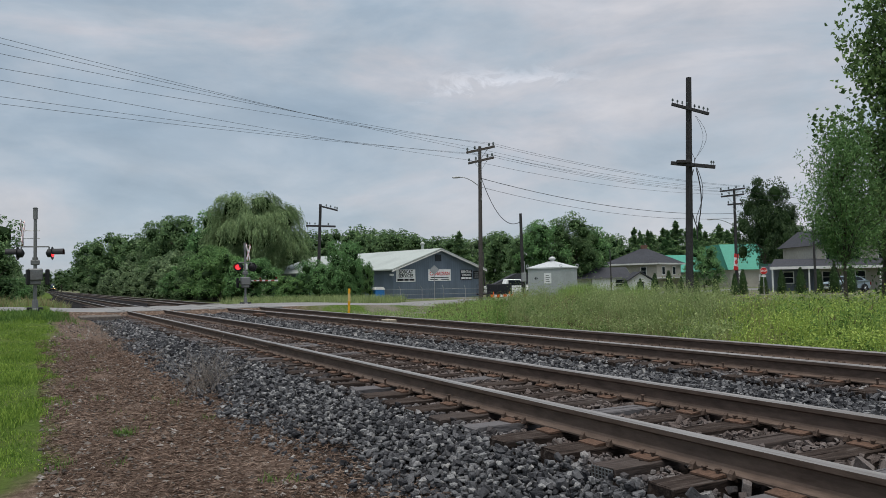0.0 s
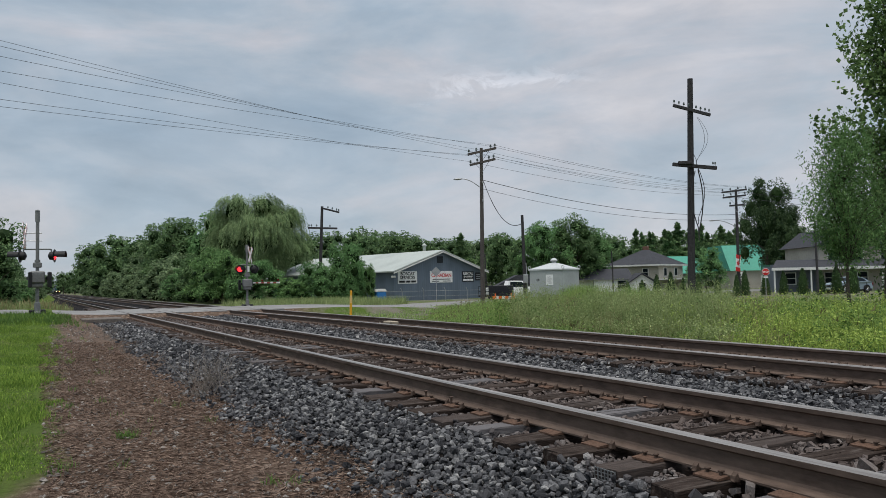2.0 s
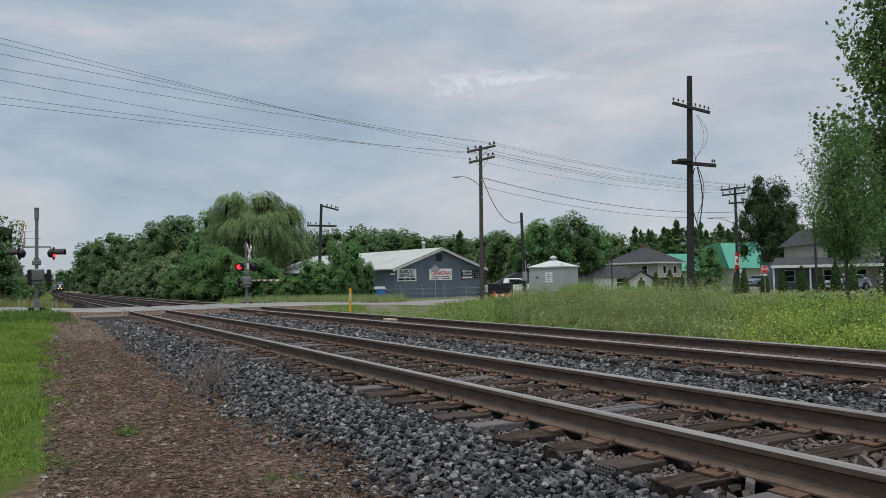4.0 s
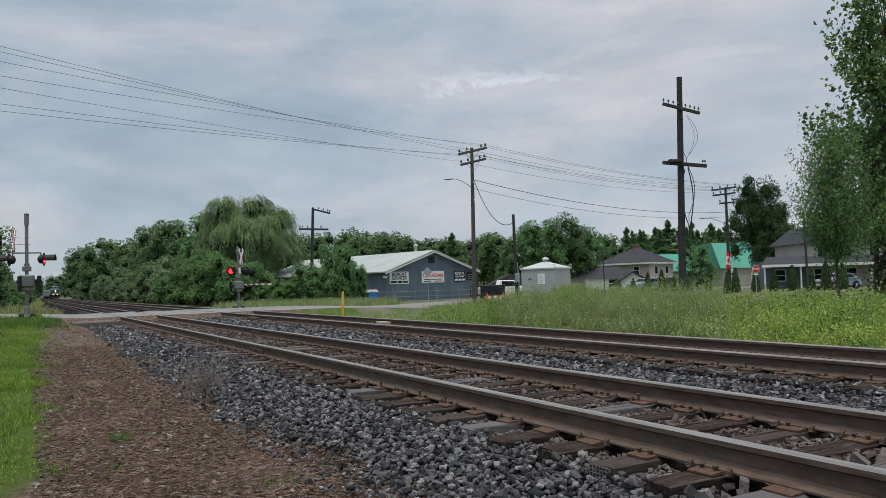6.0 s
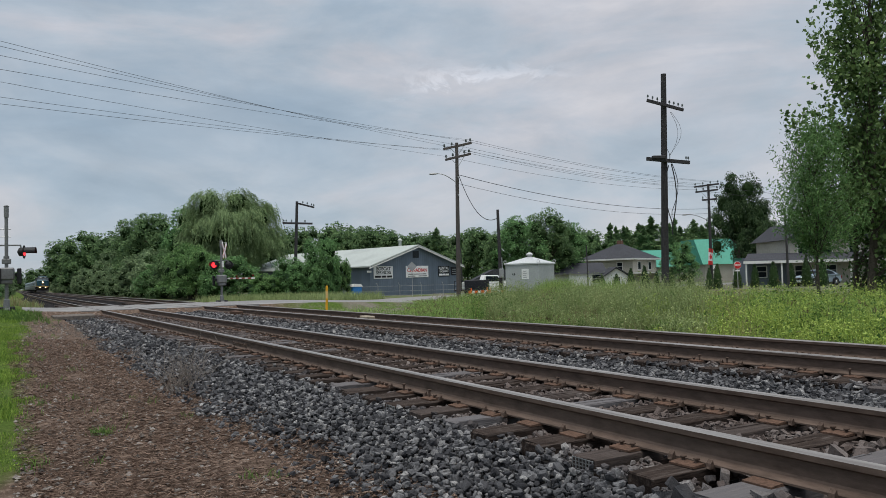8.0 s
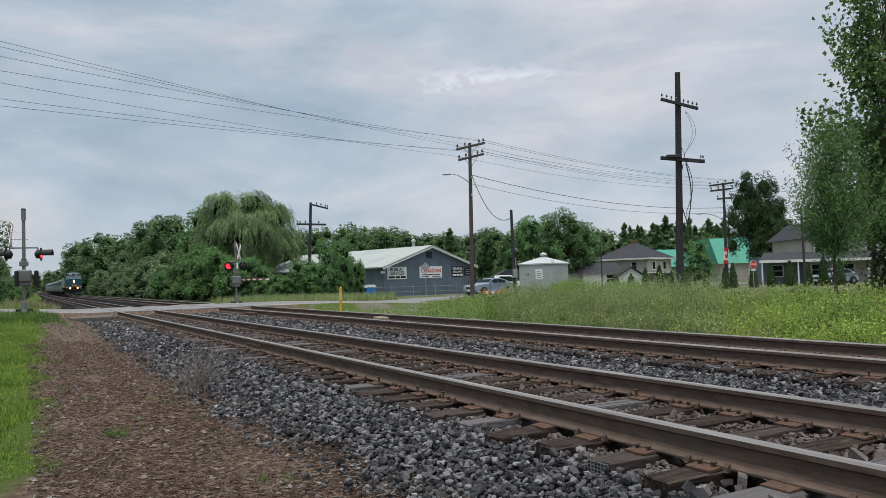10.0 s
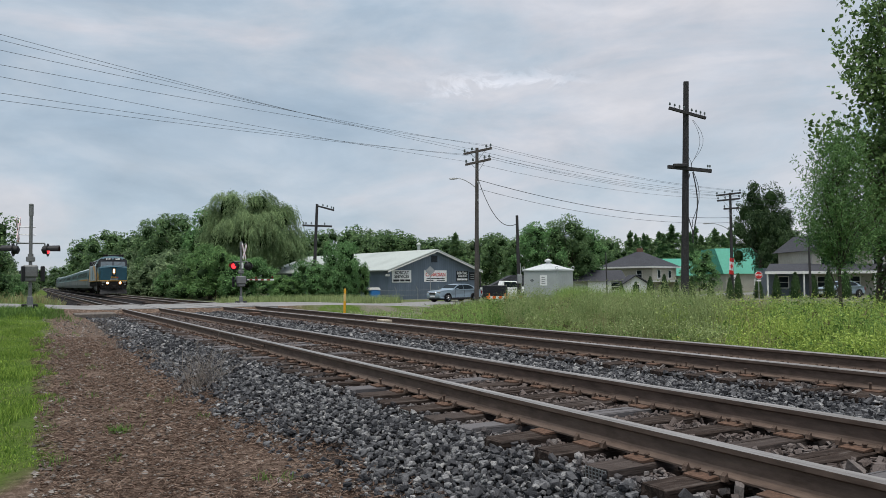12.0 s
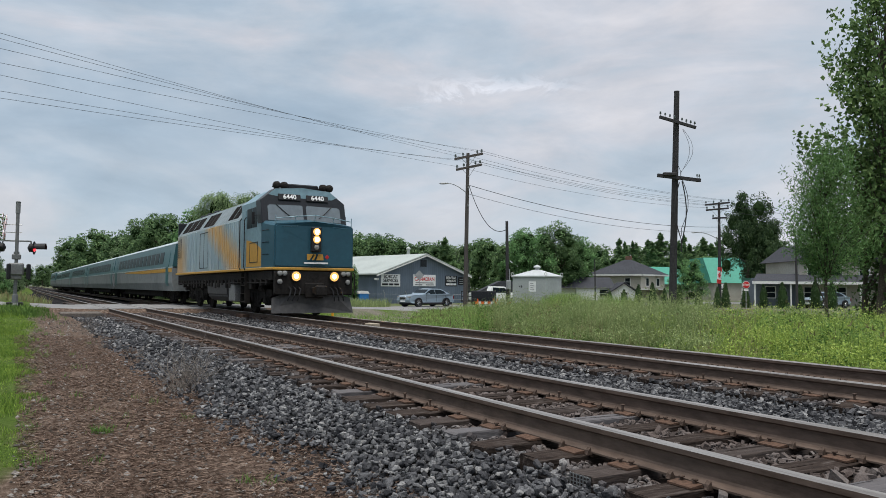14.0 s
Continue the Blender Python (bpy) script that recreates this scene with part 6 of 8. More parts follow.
        tube(bm, [(s * 1.5, 1.66, 3.4), (s * 1.64, 1.64, 3.4)], 0.012, 5)
        part("mirror", bm, M_BLACK, loco)
    return loco


def coach(sweep, last):
    """A low tapered passenger coach, its front end at y = 0."""
    L = 25.7
    top = thing("passenger_coach", Matrix(), "grey passenger coach with teal window band" + (" and yellow stripe" if sweep else ""), "railway coach", "coaches of the train")
    hi = 0.30 if last else 0.0
    bm = bmesh.new()
    prism(bm, ((-1.48, 0.72), (1.48, 0.72), (1.58, 1.15), (1.58, 1.92), (-1.58, 1.92), (-1.58, 1.15)), 0.0, L)
    part("lower_side", bm, M_COACHGREY, top, "plain grey lower side")
    bm = bmesh.new()
    prism(bm, ((-1.575, 1.98), (1.575, 1.98), (1.42, 3.16 + hi), (-1.42, 3.16 + hi)), 0.01, L - 0.01)
    band = part("window_band", bm, M_COACHTEAL, top, "dark teal window band")
    bm = bmesh.new()
    prism(bm, ((-1.43, 3.16 + hi), (1.43, 3.16 + hi), (1.22, 3.32 + hi), (0.7, 3.42 + hi), (0, 3.45 + hi), (-0.7, 3.42 + hi), (-1.22, 3.32 + hi)), 0.02, L - 0.02)
    part("roof", bm, M_COACHROOF, top, "pale grey roof")
    bm = bmesh.new()
    for s in (-1, 1):
        box(bm, s * 1.575 - 0.015, s * 1.575 + 0.015, 0.0, L, 1.92, 1.98)
    part("waist_line", bm, M_COACHROOF, top, "thin pale waist line")
    if sweep:
        bm = bmesh.new()
        for s in (-1, 1):
            prism(bm, ((0.1, 1.70), (10.0, 1.72), (18.5, 1.84), (18.5, 1.90), (0.1, 1.90)), -0.004, 0.004, Matrix.Translation((s * 1.585, 0, 0)) @ Matrix.Rotation(radians(90), 4, "Z"))
        part("stripe", bm, M_TRAIN_YELLOW, top, "tapering yellow stripe")
    lean = math.atan2(0.155, 1.18 + hi)
    for s in (-1, 1):
        for k in range(13):
            y = 3.0 + 1.56 * k
            bm = bmesh.new()
            box(bm, -0.012, 0.012, y, y + 1.22, -0.34, 0.30, 0.0, Matrix.Translation((s * 1.502, 0, 2.52 + hi / 2)) @ Matrix.Rotation(-s * lean, 4, "Y"))
            part("window", bm, M_GLASS, band, "dark coach window")
        for y in (1.1, L - 1.9):
            bm = bmesh.new()
            o = ((1.55, 0.98), (1.592, 1.15), (1.592, 1.96), (1.474, 2.86), (1.44, 2.86), (1.54, 1.96))
            prism(bm, [(s * p, q) for p, q in (o if s < 0 else o[::-1])], y, y + 0.80)
            part("door", bm, M_COACHTEAL, top, "teal coach door")
    bm = bmesh.new()
    box(bm, -1.25, 1.25, 4.5, L - 4.5, 0.36, 0.74, 0.05)
    box(bm, -0.9, 0.9, -0.32, L + 0.32, 0.78, 1.0)
    box(bm, -0.55, 0.55, -0.34, 0.0, 0.9, 3.0)
    part("underbody", bm, M_UNDER, top, "dark underbody and gangway")
    bogie(top, 2.7, 2.3, 0.45, 0.58)
    bogie(top, L - 2.7, 2.3, 0.45, 0.58)
    return top


LOCO = locomotive()
COACHES = [coach(True, False)]
plain_coach = coach(False, False)
COACHES += [plain_coach] + [copy_thing(plain_coach, Matrix()) for _ in range(3)]
COACHES.append(coach(False, True))


# ---- poles and wires ----
def leaning(bm, foot, head, r0, r1):
    rod(bm, foot, head, r0, r1, 14)


def insulator_bm(scale=1.0):
    bm = bmesh.new()
    lathe(bm, ((0.012, -0.10), (0.012, 0.0), (0.05, 0.0), (0.055, 0.03), (0.035, 0.05), (0.048, 0.075), (0.035, 0.11), (0.015, 0.13)), 10)
    for v in bm.verts:
        v.co *= scale
    return bm


INSULATOR = mesh_of(insulator_bm(), "insulator", M_GLASS_INS)


def crossarm(parent, a, b, pins, thick=0.055, mat=None, swap=1.0):
    """A wooden crossarm from a to b with its insulators on top."""
    a, b = Vector(a), Vector(b)
    bm = bmesh.new()
    turn = (b - a).to_track_quat("X", "Z").to_matrix().to_4x4()
    L = (b - a).length
    box(bm, 0, L, -thick, thick, -thick * 1.25, thick * 1.25, 0.008, Matrix.Translation(a) @ turn)
    arm = part("crossarm", bm, mat or M_POLE, parent, "weathered wooden crossarm")
    for k in pins:
        part("insulator", INSULATOR, None, arm, at=Matrix.Translation(a.lerp(b, k) + Vector((0, 0, thick + 0.10))) @ Matrix.Diagonal((swap, swap, swap, 1)))
    return arm


def sag_points(a, b, sag, n=18):
    a, b = Vector(a), Vector(b)
    return [a.lerp(b, k / n) - Vector((0, 0, 4 * sag * (k / n) * (1 - k / n))) for k in range(n + 1)]


def wire(name, points, radius, label, group, mat=None):
    cu = bpy.data.curves.new(name, "CURVE")
    cu.dimensions, cu.bevel_depth, cu.bevel_resolution = "3D", radius, 1
    sp = cu.splines.new("POLY")
    sp.points.add(len(points) - 1)
    for p, q in zip(sp.points, points):
        p.co = (*q, 1)
    cu.materials.append(mat or M_WIRE)
    return tagged(new(name, cu), label, "wire", group)


def telegraph_pole_near():
    foot, head = Vector((25.0, 24.2, -0.2)), Vector((24.93, 23.75, 10.2))
    pole = thing("telegraph_pole", Matrix(), "dark weathered railway telegraph pole with two crossarms", "utility pole", "railway telegraph poles")
    bm = bmesh.new()
    leaning(bm, foot, head, 0.175, 0.115)
    part("shaft", bm, M_POLE, pole)
    crossarm(pole, (24.12, 23.98, 9.02), (25.56, 23.28, 8.58), (0.03, 0.16, 0.29, 0.42, 0.62, 0.74, 0.86, 0.97), 0.05, None, 0.85)
    crossarm(pole, (24.10, 24.10, 6.50), (25.82, 23.28, 6.31), (0.92, 0.97), 0.06, None, 0.8)
    bm = bmesh.new()
    box(bm, -0.3, 0.3, -0.08, 0.08, -0.07, 0.07, 0.02, Matrix.Translation((24.55, 23.82, 6.55)) @ Matrix.Rotation(radians(-26), 4, "Z"))
    part("cable_clamp", bm, M_POLE, pole)
    c = Vector((24.97, 23.7, 0))
    for k, (dx, z0, z1, w) in enumerate(((-0.26, 6.2, 3.4, 0.022), (0.22, 6.25, 3.2, 0.024), (0.30, 6.3, 3.9, 0.014), (-0.30, 8.7, 6.4, 0.010), (0.52, 8.5, 6.4, 0.007), (0.38, 8.5, 6.35, 0.007))):
        bm = bmesh.new()
        pts = []
        for i in range(9):
            t = i / 8
            out = dx * (math.sin(math.pi * min(1, t * 1.15)) * 0.9 + 0.25 * (1 - t))
            pts.append(c + Vector((out * 0.88, -out * 0.47 - 0.1, z0 + (z1 - z0) * t)))
        tube(bm, pts, w, 6)
        part("hanging_cable", bm, M_WIRE, pole, "loose black cable hanging down the pole")


def telegraph_pole_far():
    pole = thing("telegraph_pole", Matrix(), "dark telegraph pole with one broken crossarm", "utility pole", "railway telegraph poles")
    bm = bmesh.new()
    leaning(bm, (26.95, 78.6, -0.2), (27.21, 78.1, 10.15), 0.20, 0.14)
    part("shaft", bm, M_POLE, pole)
    crossarm(pole, (27.15, 78.0, 9.95), (28.8, 77.2, 9.45), (0.35, 0.6, 0.85, 0.97), 0.07, None, 1.6)
    crossarm(pole, (25.8, 78.7, 7.87), (28.6, 77.3, 7.74), (0.04, 0.12, 0.3, 0.75), 0.08, None, 1.6)


def utility_pole(label, foot, head, arms, lamp, grey, r=0.17):
    pole = thing("utility_pole", Matrix(), label, "utility pole", "street utility poles")
    bm = bmesh.new()
    leaning(bm, foot, head, r, r * 0.66)
    part("shaft", bm, M_POLE_GREY if grey else M_POLE, pole)
    for a, b, pins in arms:
        crossarm(pole, a, b, pins, 0.07, M_POLE_GREY if grey else None, 1.7)
        m = (Vector(a) + Vector(b)) / 2
        bm = bmesh.new()
        for e in (a, b):
            q = m.lerp(Vector(e), 0.55)
            tube(bm, [q, m - Vector((0, 0, 0.75))], 0.018, 5)
        part("brace", bm, M_GALV, pole)
    if lamp:
        root, tip = Vector(lamp[0]), Vector(lamp[1])
        bm = bmesh.new()
        pts = [root.lerp(tip, t) + Vector((0, 0, 0.55 * math.sin(t * 1.9))) for t in (0, 0.2, 0.4, 0.6, 0.8, 0.95)]
        tube(bm, pts, 0.035, 7)
        arm = part("lamp_arm", bm, M_GALV, pole, "curved steel lamp arm")
        bm = bmesh.new()
        d = (tip - root).normalized()
        q = pts[-1]
        turn = Vector((d.x, d.y, -0.05)).to_track_quat("X", "Z").to_matrix().to_4x4()
        lathe(bm, ((0.05, 0), (0.11, 0.1), (0.15, 0.35), (0.12, 0.6), (0.03, 0.72)), 12, Matrix.Translation(q) @ turn @ Matrix.Rotation(radians(90), 4, "Y") @ Matrix.Diagonal((0.55, 1, 1, 1)))
        part("lamp_head", bm, M_GALV, arm, "grey cobra-head street lamp, unlit")
    return pole


B_FOOT, B_HEAD = Vector((31.1, 51.75, -0.2)), Vector((30.87, 51.07, 12.15))
D_HEAD = Vector((64.54, 55.77, 10.8))
B_ARM1, B_ARM2 = ((29.92, 51.55, 11.66), (31.90, 50.5, 12.12)), ((30.04, 51.5, 10.82), (31.83, 50.55, 11.26))
D_ARM1, D_ARM2 = ((63.2, 56.45, 10.50), (65.5, 55.2, 10.78)), ((63.3, 56.4, 9.95), (65.45, 55.3, 10.18))


def poles():
    telegraph_pole_near()
    telegraph_pole_far()
    pole = utility_pole("tall grey-brown utility pole with double crossarms and street lamp", B_FOOT, B_HEAD, [(*B_ARM1, (0.04, 0.30, 0.8, 0.95)), (*B_ARM2, (0.04, 0.30, 0.75, 0.93))], ((30.95, 51.2, 8.95), (29.5, 51.9, 9.25)), True, 0.19)
    for z in (8.2, 9.6):
        bm = bmesh.new()
        box(bm, -0.06, 0.06, -0.22, -0.15, -0.08, 0.08, 0.02, Matrix.Translation(B_FOOT.lerp(B_HEAD, z / 12.3)))
        part("bracket", bm, M_GALV, pole)
    utility_pole("leaning utility pole with crossarms and street lamp behind the verge", (65.0, 56.2, -0.2), D_HEAD, [(*D_ARM1, (0.04, 0.35, 0.65, 0.96)), (*D_ARM2, (0.04, 0.35, 0.96)), ((63.9, 56.1, 9.1), (65.3, 55.4, 9.2), (0.05, 0.95))], ((64.7, 56.0, 6.9), (62.6, 57.0, 7.1)), False, 0.18)
    pole = utility_pole("short bare leaning service pole with meter box", (31.72, 46.7, -0.2), (31.45, 46.49, 6.5), [], None, False, 0.15)
    bm = bmesh.new()
    box(bm, -0.22, 0.12, -0.30, -0.12, -0.33, 0.33, 0.03, Matrix.Translation((31.6, 46.6, 1.85)))
    part("meter_box", bm, M_GALV, pole, "pale grey electric meter box")
    bm = bmesh.new()
    tube(bm, [(31.72, 46.4, 0), (31.68, 46.38, 1.5), (31.62, 46.4, 3.0)], 0.035, 6)
    part("conduit", bm, M_GALV, pole)
    # thin poles in the background
    for r, d, h, r0 in ((5.6, 105, 5.6, 0.10), (21.4, 98, 5.4, 0.10), (31.0, 64, 6.4, 0.11)):
        x, y = street(r, d)
        ob = utility_pole("thin weathered pole among the houses", (x, y, -0.2), (x - 0.1, y, h), [], None, False, r0)
    # wires from the road's far side over the tracks to the pole by the barn and on to the next
    spans = []
    for k, t in enumerate((0.04, 0.30, 0.80, 0.95)):
        a = Vector(B_ARM1[0]).lerp(Vector(B_ARM1[1]), t) + Vector((0, 0, 0.25))
        spans.append((a, Vector((-21.2, 24.8 - 0.55 * k, (12.45, 11.74, 10.62, 9.47)[k])), 0.5, 0.008))
        spans.append((a, Vector(D_ARM1[0]).lerp(Vector(D_ARM1[1]), t) + Vector((0, 0, 0.25)), 0.5, 0.010))
    for k, t in enumerate((0.04, 0.75, 0.93)):
        a = Vector(B_ARM2[0]).lerp(Vector(B_ARM2[1]), t) + Vector((0, 0, 0.25))
        spans.append((a, Vector((-21.2, 24.4 - 0.7 * k, (9.97, 8.38, 7.69)[k])), 0.45, 0.008))
        spans.append((a, Vector(D_ARM2[0]).lerp(Vector(D_ARM2[1]), t) + Vector((0, 0, 0.25)), 0.6, 0.010))
    for a, b, sag, r in spans:
        wire("overhead_wire", sag_points(a, b, sag), r, "thin dark overhead wire", "overhead wires")
    p = B_FOOT.lerp(B_HEAD, 0.80)
    wire("cable", sag_points(p, (64.6, 55.9, 8.2), 0.9), 0.021, "thick black overhead cable", "overhead wires")
    wire("cable", sag_points(p - Vector((0, 0, 0.7)), (64.6, 55.9, 7.7), 0.9), 0.014, "thin black overhead cable", "overhead wires")
    wire("service_wire", sag_points(p + Vector((0.1, -0.1, -0.1)), (31.45, 46.5, 5.9), 1.3), 0.026, "black service cable drooping to the short pole", "overhead wires")
    wire("overhead_wire", sag_points(D_HEAD - Vector((0, 0, 0.2)), (110, 58, 10.5), 0.5), 0.018, "thin dark overhead wire", "overhead wires")
    wire("overhead_wire", sag_points(D_HEAD - Vector((0, 0, 0.8)), (110, 58, 9.8), 0.5), 0.018, "thin dark overhead wire", "overhead wires")
    # the pole that carries the wires on the other side of the tracks
    utility_pole("utility pole beside the lane across the tracks", (-21.3, 23.8, -0.2), (-21.2, 23.8, 12.4), [((-21.2, 25.0, 12.0), (-21.2, 22.6, 12.0), (0.1, 0.9)), ((-21.2, 24.8, 10.2), (-21.2, 22.8, 10.2), (0.1, 0.9))], None, True, 0.17)


poles()


# ---- crossing signals ----
def flasher(parent, m, lit, facing):
    """A round black lamp with its background and long hood; facing +1 shows the lens, -1 the back."""
    bm = bmesh.new()
    lathe(bm, ((0.05, -0.22), (0.16, -0.16), (0.17, 0.0), (0.26, 0.0), (0.26, 0.012), (0.17, 0.012)), 20, m)
    head = part("flasher", bm, M_BLACK, parent, "round black flasher lamp")
    bm = bmesh.new()
    lathe(bm, ((0.155, 0.014), (0.12, 0.045), (0.03, 0.06)), 18, m)
    part("lens", bm, M_REDLAMP if lit else M_REDLENS, head, "glowing red lens" if lit else "dull red lens")
    bm = bmesh.new()
    n = 12
    ring = []
    for k in range(n + 1):
        a = math.pi * (k / n) * 1.15 - 0.08 * math.pi
        ring.append([bm.verts.new(m @ Vector((math.cos(a) * r, math.sin(a) * r, z))) for r, z in ((0.175, 0.01), (0.185, 0.42), (0.175, 0.42), (0.165, 0.01))])
    for a, b in zip(ring, ring[1:]):
        for i in range(4):
            bm.faces.new((a[i], b[i], b[(i + 1) % 4], a[(i + 1) % 4]))
    part("hood", bm, M_BLACK, head, "long black lamp hood")
    return head


def crossbuck(parent, m):
    bm = bmesh.new()
    for k, s in enumerate((-1, 1)):
        box(bm, -0.61, 0.61, -0.008, 0.008, -0.115, 0.115, 0.0, m @ Matrix.Translation((0, 0.018 * s, 0)) @ Matrix.Rotation(radians(45 * s), 4, "Y"))
    sign = part("crossbuck", bm, M_WHITE, parent, "white crossed boards with red edges")
    bm = bmesh.new()
    for k, s in enumerate((-1, 1)):
        for e in (-1, 1):
            box(bm, -0.61, 0.61, -0.012, 0.012, e * 0.105 - 0.008, e * 0.105 + 0.008, 0.0, m @ Matrix.Translation((0, 0.018 * s, 0)) @ Matrix.Rotation(radians(45 * s), 4, "Y"))
    part("edging", bm, M_RED, sign, "red edge strip")


def signal_mast(m, label, high, turn, arm_turn, gate_up, lit, ways, gone=(), reach=0.5):
    s = thing("crossing_signal", m, label, "crossing signal", "crossing signals")
    bm = bmesh.new()
    rod(bm, (0, 0, 0.1), (0, 0, high - 0.45), 0.065, 0.062, 14)
    rod(bm, (0, 0, high - 0.45), (0, 0, high), 0.085, 0.085, 14)
    part("mast", bm, M_DARKGALV, s, "galvanised steel mast")
    bm = bmesh.new()
    lathe(bm, ((0.24, 0.0), (0.24, 0.05), (0.12, 0.12), (0.10, 0.42), (0.075, 0.45)), 16)
    part("mast_base", bm, M_DARKGALV, s)
    for k in range(4):
        bm = bmesh.new()
        x, y = 0.2 * (1 if k % 2 else -1), 0.2 * (1 if k > 1 else -1)
        box(bm, x - 0.09, x + 0.09, y - 0.09, y + 0.09, -0.18, 0.16, 0.03)
        part("footing_bolt", bm, M_BLACK, s)
    # gate mechanism with counterweights
    bm = bmesh.new()
    box(bm, -0.27, 0.27, -0.22, 0.22, 1.18, 1.66, 0.05)
    box(bm, -0.20, 0.20, -0.18, 0.18, 1.02, 1.20, 0.04)
    part("gate_mechanism", bm, M_DARKGALV, s, "grey gate motor housing")
    rz = Matrix.Rotation(radians(arm_turn), 4, "Z")
    for e in (-1, 1):
        bm = bmesh.new()
        box(bm, -0.55, 0.12, e * 0.34 - 0.03, e * 0.34 + 0.03, 1.32, 1.46, 0.02, rz)
        box(bm, -0.62, -0.36, e * 0.34 - 0.06, e * 0.34 + 0.06, 1.02, 1.62, 0.03, rz)
        part("counterweight", bm, M_BLACK, s, "dark gate counterweight")
    if gate_up is not None:
        for k in range(9):
            bm = bmesh.new()
            box(bm, 0.2 + 0.62 * k, 0.2 + 0.62 * (k + 1), 0.30, 0.33, 1.40 - 0.006 * k, 1.48 - 0.006 * k, 0.0, rz)
            part("gate_arm", bm, M_GATERED if k % 2 else M_WHITE, s, "red stripe" if k % 2 else "white stripe")
        for k in (2.2, 5.5):
            bm = bmesh.new()
            lathe(bm, ((0.03, 0), (0.045, 0.04), (0.04, 0.09), (0.015, 0.1)), 10, rz @ Matrix.Translation((k, 0.32, 1.49)))
            part("gate_lamp", bm, M_REDLENS, s, "small red gate lamp")
    # lamp arms
    bm = bmesh.new()
    t = Matrix.Rotation(radians(turn), 4, "Z")
    for e in (-1, 1):
        tube(bm, [t @ Vector((0, e * 0.05, 2.52)), t @ Vector((0, e * reach * 0.97, 2.52)), t @ Vector((0, e * reach, 2.40))], 0.03, 7)
    part("lamp_arm", bm, M_DARKGALV, s)
    for e in (-1, 1):
        spot = t @ Vector((0, e * reach, 2.26))
        for k, way in enumerate(ways):
            d = Matrix.Translation(spot) @ Matrix.Rotation(radians(way), 4, "Z") @ Matrix.Translation((0.10, 0, 0)) @ Matrix.Rotation(radians(90), 4, "Y") @ Matrix.Rotation(radians(90), 4, "Z")
            if (e, k) not in gone:
                flasher(s, d, lit == (e, k), 1)
    bm = bmesh.new()
    box(bm, -0.16, 0.16, -0.10, 0.10, 1.80, 2.0, 0.03)
    rod(bm, (0, 0, 1.95), (0, 0, 2.1), 0.1, 0.1, 12)
    part("junction_box", bm, M_DARKGALV, s)
    return s, t


def signals():
    s, t = signal_mast(pose(0.14, 34.0, 0.76), "galvanised crossing mast with black-hooded flashers", 4.05, -100, 100, None, (1, 0), (-15, 165), ((1, 1), (-1, 0)))
    crossbuck(s, Matrix.Translation((-0.44, 0.05, 3.05)) @ Matrix.Rotation(radians(83), 4, "Z"))
    for z in (2.85, 3.15):
        bm = bmesh.new()
        tube(bm, [(0.16, 0, z), (-0.5, 0.0, z)], 0.018, 5)
        part("sign_bracket", bm, M_GALV, s)
    bm = bmesh.new()
    lathe(bm, ((0.10, 0), (0.16, 0.05), (0.16, 0.10), (0.04, 0.2)), 14, Matrix.Translation((0, 0, 4.0)) @ Matrix.Diagonal((0.6, 0.6, 0.4, 1)))
    part("bell", bm, M_DARKGALV, s, "grey crossing bell")
    s, t = signal_mast(pose(11.3, 46.1, 0.46), "crossing mast with lowered striped gate and lit red flashers", 3.72, 60, -90, 0, (1, 0), (-120, 60), ((-1, 0), ), 0.4)
    crossbuck(s, Matrix.Translation((0.12, -0.30, 3.10)) @ Matrix.Rotation(radians(62), 4, "Z"))
    bm = bmesh.new()
    tube(bm, [(0, 0, 3.55), (0.1, -0.45, 3.55)], 0.025, 6)
    part("sign_bracket", bm, M_GALV, s)
    bm = bmesh.new()
    box(bm, -0.03, 0.03, -0.45, -0.22, 2.1, 2.45, 0.01)
    part("track_plate", bm, M_WHITE, s, "small white plate")


signals()


